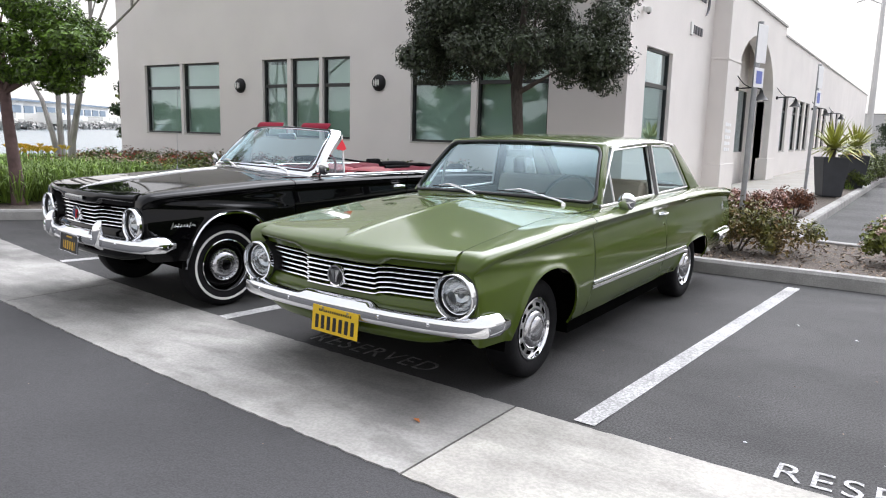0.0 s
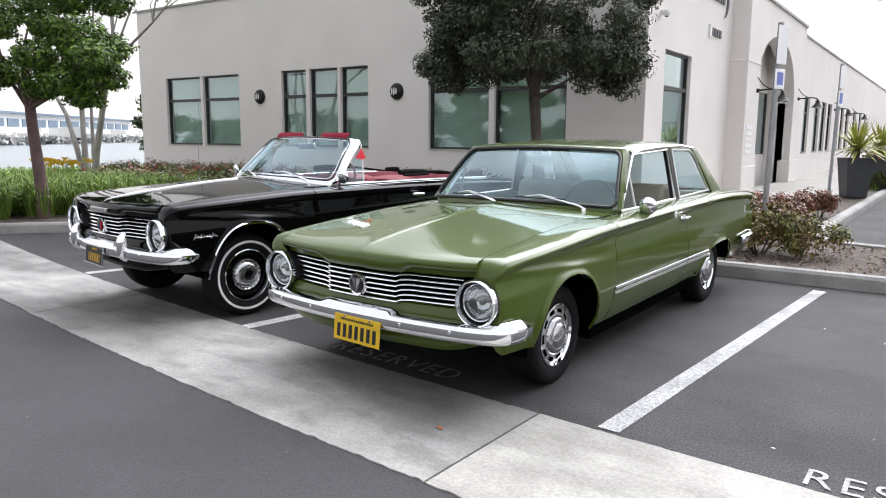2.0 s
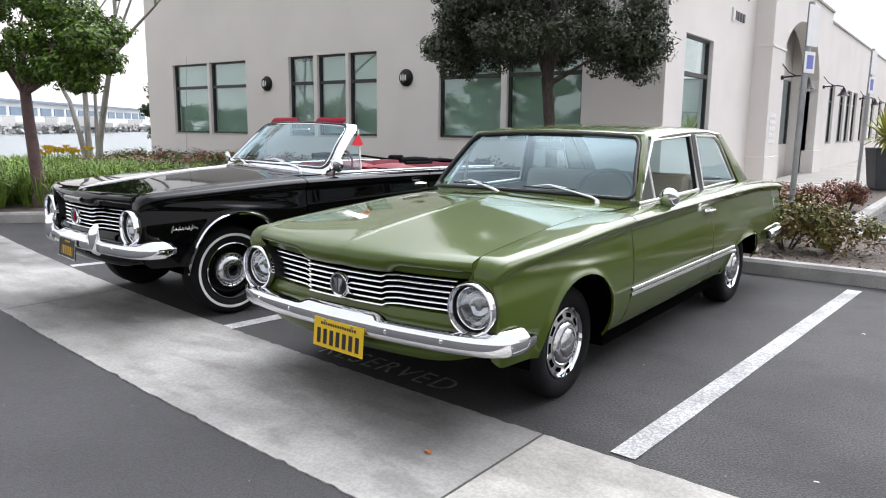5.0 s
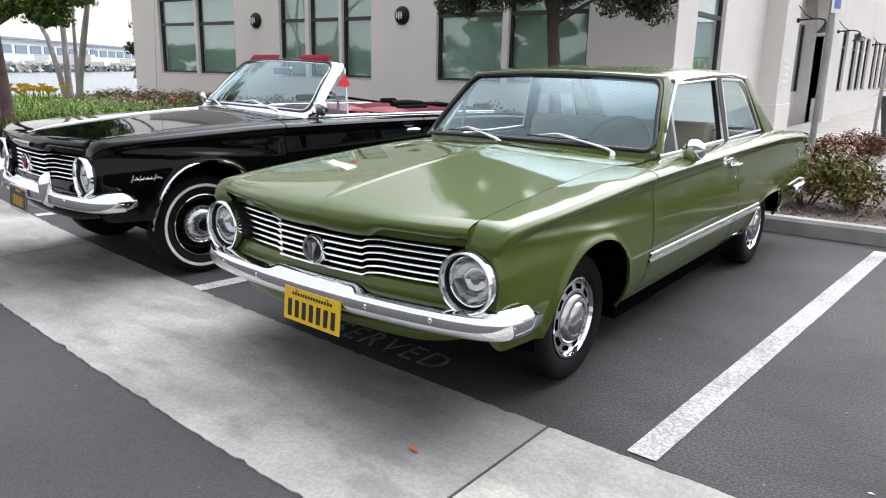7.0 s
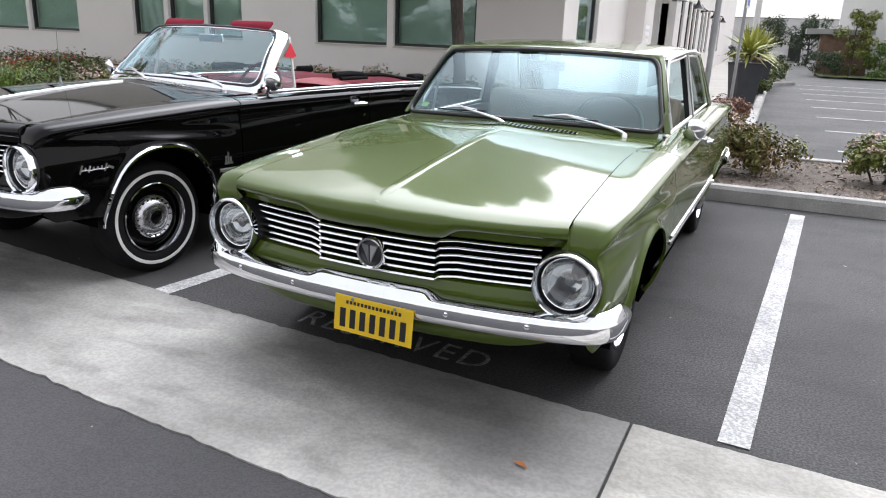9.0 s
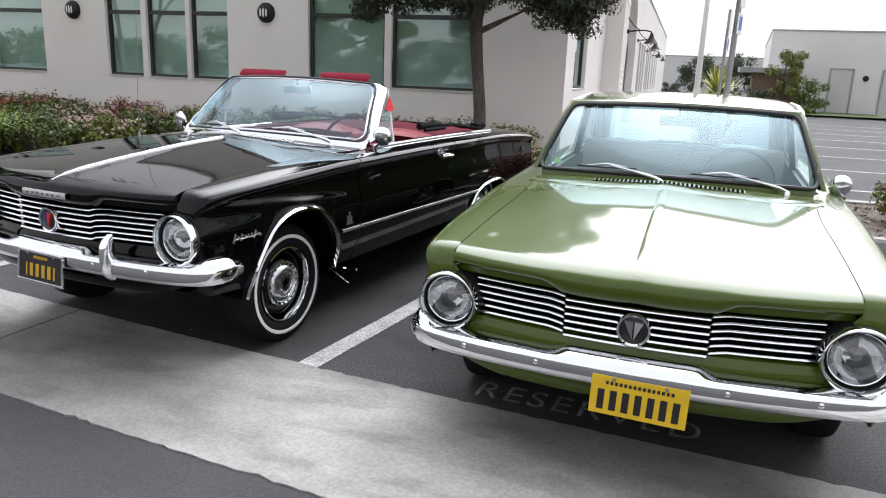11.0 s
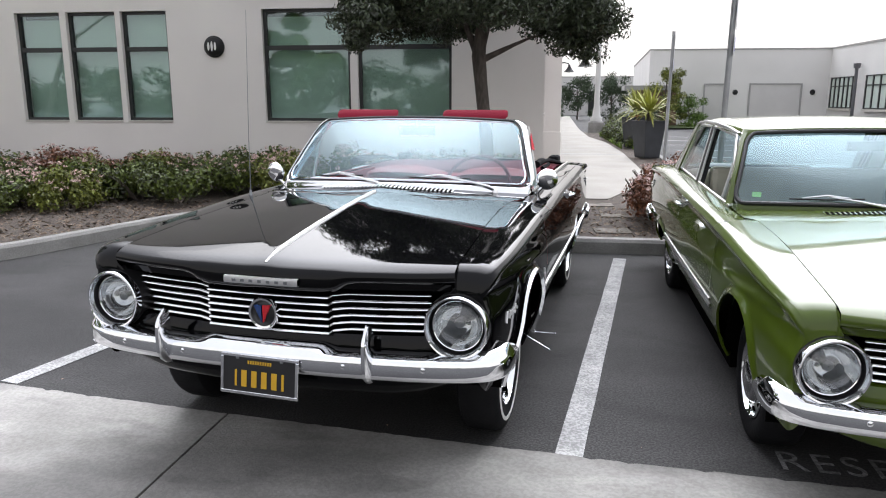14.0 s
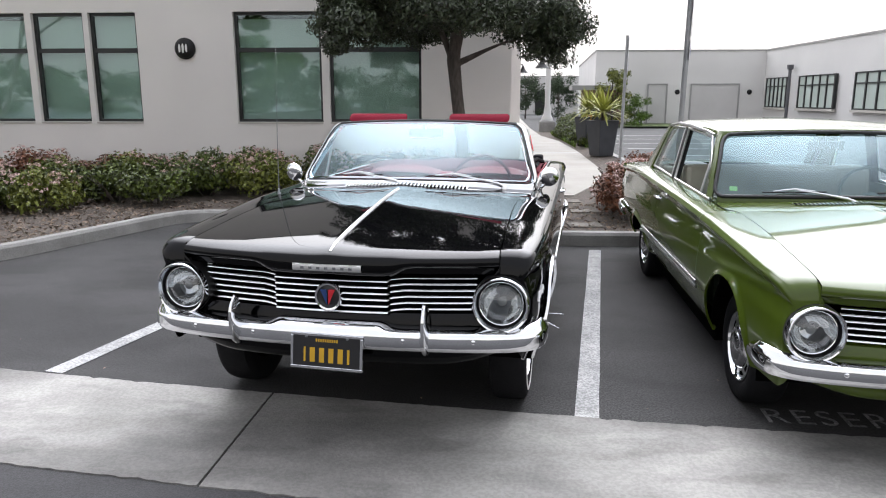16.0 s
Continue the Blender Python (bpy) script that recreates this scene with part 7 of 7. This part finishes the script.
ware = box_building("warehouse", "pale grey stucco warehouse with roller doors", [((5.8, 62), (4.2, 41)), ((4.2, 41.0), (13.85, 41.0)), ((13.85, 41.0), (14.35, 8.0))], STUCCO_FAR, 4.2)
bm = bmesh.new()
flat(bm, [(4.3, 41.1), (13.8, 41.1), (30, 20), (30, 62), (5.9, 62)], 4.05)
part("roof", bm, COPING, ware)
for x0, x1, z1 in ((9.75, 12.4, 2.3), (7.3, 8.3, 2.3)):
    bm = bmesh.new()
    box(bm, x0, x1, 40.97, 40.99, 0.1, z1)
    dr = part("roller_door", bm, DOORFAR, ware)
    for k in range(9):
        z = 0.1 + (z1 - 0.1) * k / 9
        bm = bmesh.new()
        box(bm, x0 + 0.01, x1 - 0.01, 40.955, 40.969, z + 0.006, z + (z1 - 0.1) / 9)
        part("slat", bm, DOORFAR, dr)
    bm = bmesh.new()
    for a, b, c, d in ((x0 - 0.08, x0, 0.0, z1 + 0.08), (x1, x1 + 0.08, 0.0, z1 + 0.08), (x0, x1, z1, z1 + 0.08)):
        box(bm, a, b, 40.92, 40.995, c, d)
    part("door_frame", bm, COPING, dr)
for x in (8.95, 13.05):
    bm = bmesh.new()
    moved(bm, turned(bm, [(0.002, -0.1), (0.12, -0.08), (0.15, 0.0)], 20, "y"), pose(x, 41.0, 1.9))
    part("bulkhead_lamp", bm, BLACKMETAL, ware, smooth=True)
for y0, y1, n in ((37.6, 40.4, 5), (32.3, 36.2, 5), (25.8, 30.6, 5), (19.0, 24.0, 5)):
    win = new("window")
    win.parent = ware
    xw = 13.85 + 0.5 * (41 - (y0 + y1) / 2) / 33 - 0.02
    bm = bmesh.new()
    for k in range(n + 1):
        y = y0 + (y1 - y0) * k / n
        box(bm, xw - 0.12, xw + 0.02, y - 0.05, y + 0.05, 1.05, 2.65)
    for z in (1.05, 2.15, 2.60):
        box(bm, xw - 0.11, xw + 0.01, y0, y1, z, z + 0.06)
    part("window_frame", bm, FRAME, win)
    for k in range(n):
        a, b = y0 + (y1 - y0) * k / n + 0.05, y0 + (y1 - y0) * (k + 1) / n - 0.05
        bm = bmesh.new()
        box(bm, xw - 0.07, xw - 0.06, a, b, 1.11, 2.6)
        part("pane", bm, BLIND, win)
    bm = bmesh.new()
    box(bm, xw - 0.16, xw, y0 - 0.1, y1 + 0.1, 0.93, 1.04)
    part("window_sill", bm, MULLION, win)
bm = bmesh.new()
tube(bm, [(13.65, 37.0, 0.0), (13.65, 37.0, 3.0), (13.65, 37.0, 3.02), (13.65, 37.0, 3.25)], [0.08, 0.08, 0.15, 0.17], 10)
part("downpipe", bm, LETTERGREY, ware, smooth=True)
porch = thing("brick_porch", "low brown brick porch wall with flat canopy", "porch")
bm = bmesh.new()
box(bm, 3.4, 5.6, 39.6, 40.9, 0.0, 2.0)
part("brick_wall", bm, BRICK, porch)
bm = bmesh.new()
box(bm, 2.7, 5.7, 39.3, 40.92, 2.0, 2.25)
part("canopy", bm, COPING, porch)
end = box_building("far_building", "low pale building at the end of the path", [((-4, 70), (8, 70))], STUCCO_FAR, 3.6)
bm = bmesh.new()
box(bm, 2.6, 3.6, 69.9, 69.99, 0.1, 2.3)
part("door", bm, FRAME, end)
bm = bmesh.new()
box(bm, 3.75, 4.3, 69.9, 69.98, 1.2, 2.1)
part("window", bm, SIGNWHITE, end)

# ---- the water and its far shore ----
bm = bmesh.new()
flat(bm, [(-26, -300), (-26, 9.5), (-24, 40), (-20, 420), (-420, 420), (-420, -300)], 0.02)
setting("water", bm, WATER, "calm pale harbour water", "water")
p = np.stack([RNG.uniform(-235, -90, 1500), RNG.uniform(30, 190, 1500), RNG.uniform(0.0, 1.0, 1500)], 1)
line = -150 - 0.9 * (p[:, 1] - 100)
p[:, 0] = line + RNG.normal(size=1500) * 2.0
me = leaf_mesh("shore_rocks", p, RNG.normal(size=(1500, 3)) + np.array([0, 0, 0.8]), 0.8, 0.7, ROCK, fold=0.4)
tagged(new("shore_rocks", me), "rocky far shore of the harbour", "rocks", kind="stuff")
bm = bmesh.new()
vs = [bm.verts.new((x, y, z)) for x, y, z in ((-96, 40, 1.0), (-240, 200, 1.0), (-420, 200, 1.0), (-420, 40, 1.0))]
bm.faces.new(vs)
setting("far_shore", bm, ROCK, "low far bank across the water", "ground")
hall = thing("far_hall", "long low white waterfront building with blue window bands", "building")
d = Vector((-0.67, 0.742, 0))
nn = Vector((-0.742, -0.67, 0))
o = Vector((-135, 70, 0))


def hall_box(name, s0, s1, t0, t1, z0, z1, m, parent):
    bm = bmesh.new()
    v = box(bm, s0, s1, t0, t1, z0, z1)
    basis = Matrix((( d.x, nn.x, 0, o.x), (d.y, nn.y, 0, o.y), (0, 0, 1, 0), (0, 0, 0, 1)))
    moved(bm, v, basis)
    return part(name, bm, m, parent)


body = hall_box("wall", -40, 140, 30, 50, 0.5, 6.4, FARWHITE, hall)
hall_box("roof", -41, 141, 29, 51, 6.4, 6.9, FARBLUE, hall)
for k in range(22):
    hall_box("window", -38 + 8 * k, -32 + 8 * k, 29.8, 30, 3.3, 5.2, FARBLUE, hall)
hall_box("annex", -75, -42, 25, 45, 0.5, 7.6, FARBLUE, hall)
RNGB = random.Random(77)
boat = thing("moored_boat", "white moored boat with a small cabin", "boat", "moored boats", at=pose(-112, 58, 0.6, 0, 0, 40))
bm = bmesh.new()
rows = [[(x, y * (1 - (abs(x) / 5.2) ** 3), z) for y in (-1.2, -0.8, 0, 0.8, 1.2)] for x, z in ((-5, 1.0), (-4, 0.3), (0, 0.1), (4, 0.3), (5, 1.2))]
grid(bm, rows)
box(bm, -4.0, 4.0, -1.0, 1.0, 0.3, 1.0)
part("hull", bm, WHITEPLASTIC, boat)
bm = bmesh.new()
box(bm, -1.5, 2.0, -0.8, 0.8, 1.0, 2.0)
part("cabin", bm, WHITEPLASTIC, boat)
for k in range(14):
    s = RNGB.uniform(-30, 120)
    q = o + d * s + nn * RNGB.uniform(2, 12)
    copy_thing(boat, pose(q.x, q.y, 0.6, 0, 0, RNGB.uniform(0, 180)))

# ---- small things on the ground ----
leaf = tagged(new("fallen_leaf", leaf_mesh("fallen_leaf", np.array([[0.0, 0.0, 0.0]]), np.array([[0.1, 0.0, 1.0]]), 0.075, 0.05, shader("dry_leaf", (0.36, 0.12, 0.03), 0.8, vary=0.3))), "dry orange-brown leaf on the concrete", "leaf")
leaf.matrix_basis = pose(0.68, -0.10, 0.016, 0, 0, 35) @ Matrix.Scale(0.75, 4)
rnd = random.Random(3)
n = 5200
xy = np.stack([RNG.uniform(-9.5, 4.5, n), RNG.uniform(4.95, 7.2, n), np.full(n, 0.122)], 1)
keep = (xy[:, 0] > -5.6) | (xy[:, 1] > 6.2)
keep &= ~((xy[:, 0] > -5.7) & (xy[:, 0] < -1.5) & (xy[:, 1] < 6.3))
xy2 = np.stack([RNG.uniform(-8.5, -6.2, 1500), RNG.uniform(3.6, 6.4, 1500), np.full(1500, 0.122)], 1)
xy2 = xy2[(xy2[:, 1] - 3.75) * 0.47 + -6.95 > xy2[:, 0] - 0.0]
pts = np.concatenate([xy[keep], xy2])
me = leaf_mesh("bark_chips", pts, RNG.normal(size=(len(pts), 3)) * 0.35 + np.array([0, 0, 1.0]), 0.06, 0.026, CHIP)
tagged(new("bark_chips", me), "scattered pale bark chips on the bed", "bark chips", kind="stuff")
p = np.stack([RNG.uniform(-9, 5, 160), RNG.uniform(-2.2, 4.6, 160), np.full(160, 0.008)], 1)
me = leaf_mesh("litter", p, RNG.normal(size=(160, 3)) * 0.3 + np.array([0, 0, 1.0]), 0.014, 0.01, CHIP)
tagged(new("litter", me), "tiny leaf crumbs and grit on the asphalt", "litter", kind="stuff")
p = np.array([[2.62, 1.95, 0.007], [2.72, 1.84, 0.007], [2.02, 0.62, 0.007], [2.58, 0.72, 0.007], [2.9, 2.5, 0.007], [3.2, 1.3, 0.007], [1.9, 3.1, 0.007], [-1.9, 0.9, 0.007], [2.3, 2.9, 0.007]])
me = leaf_mesh("paper_scraps", p, RNG.normal(size=(9, 3)) * 0.2 + np.array([0, 0, 1.0]), 0.03, 0.009, SIGNWHITE)
tagged(new("paper_scraps", me), "tiny white paper scraps on the asphalt stall", "litter", kind="stuff")
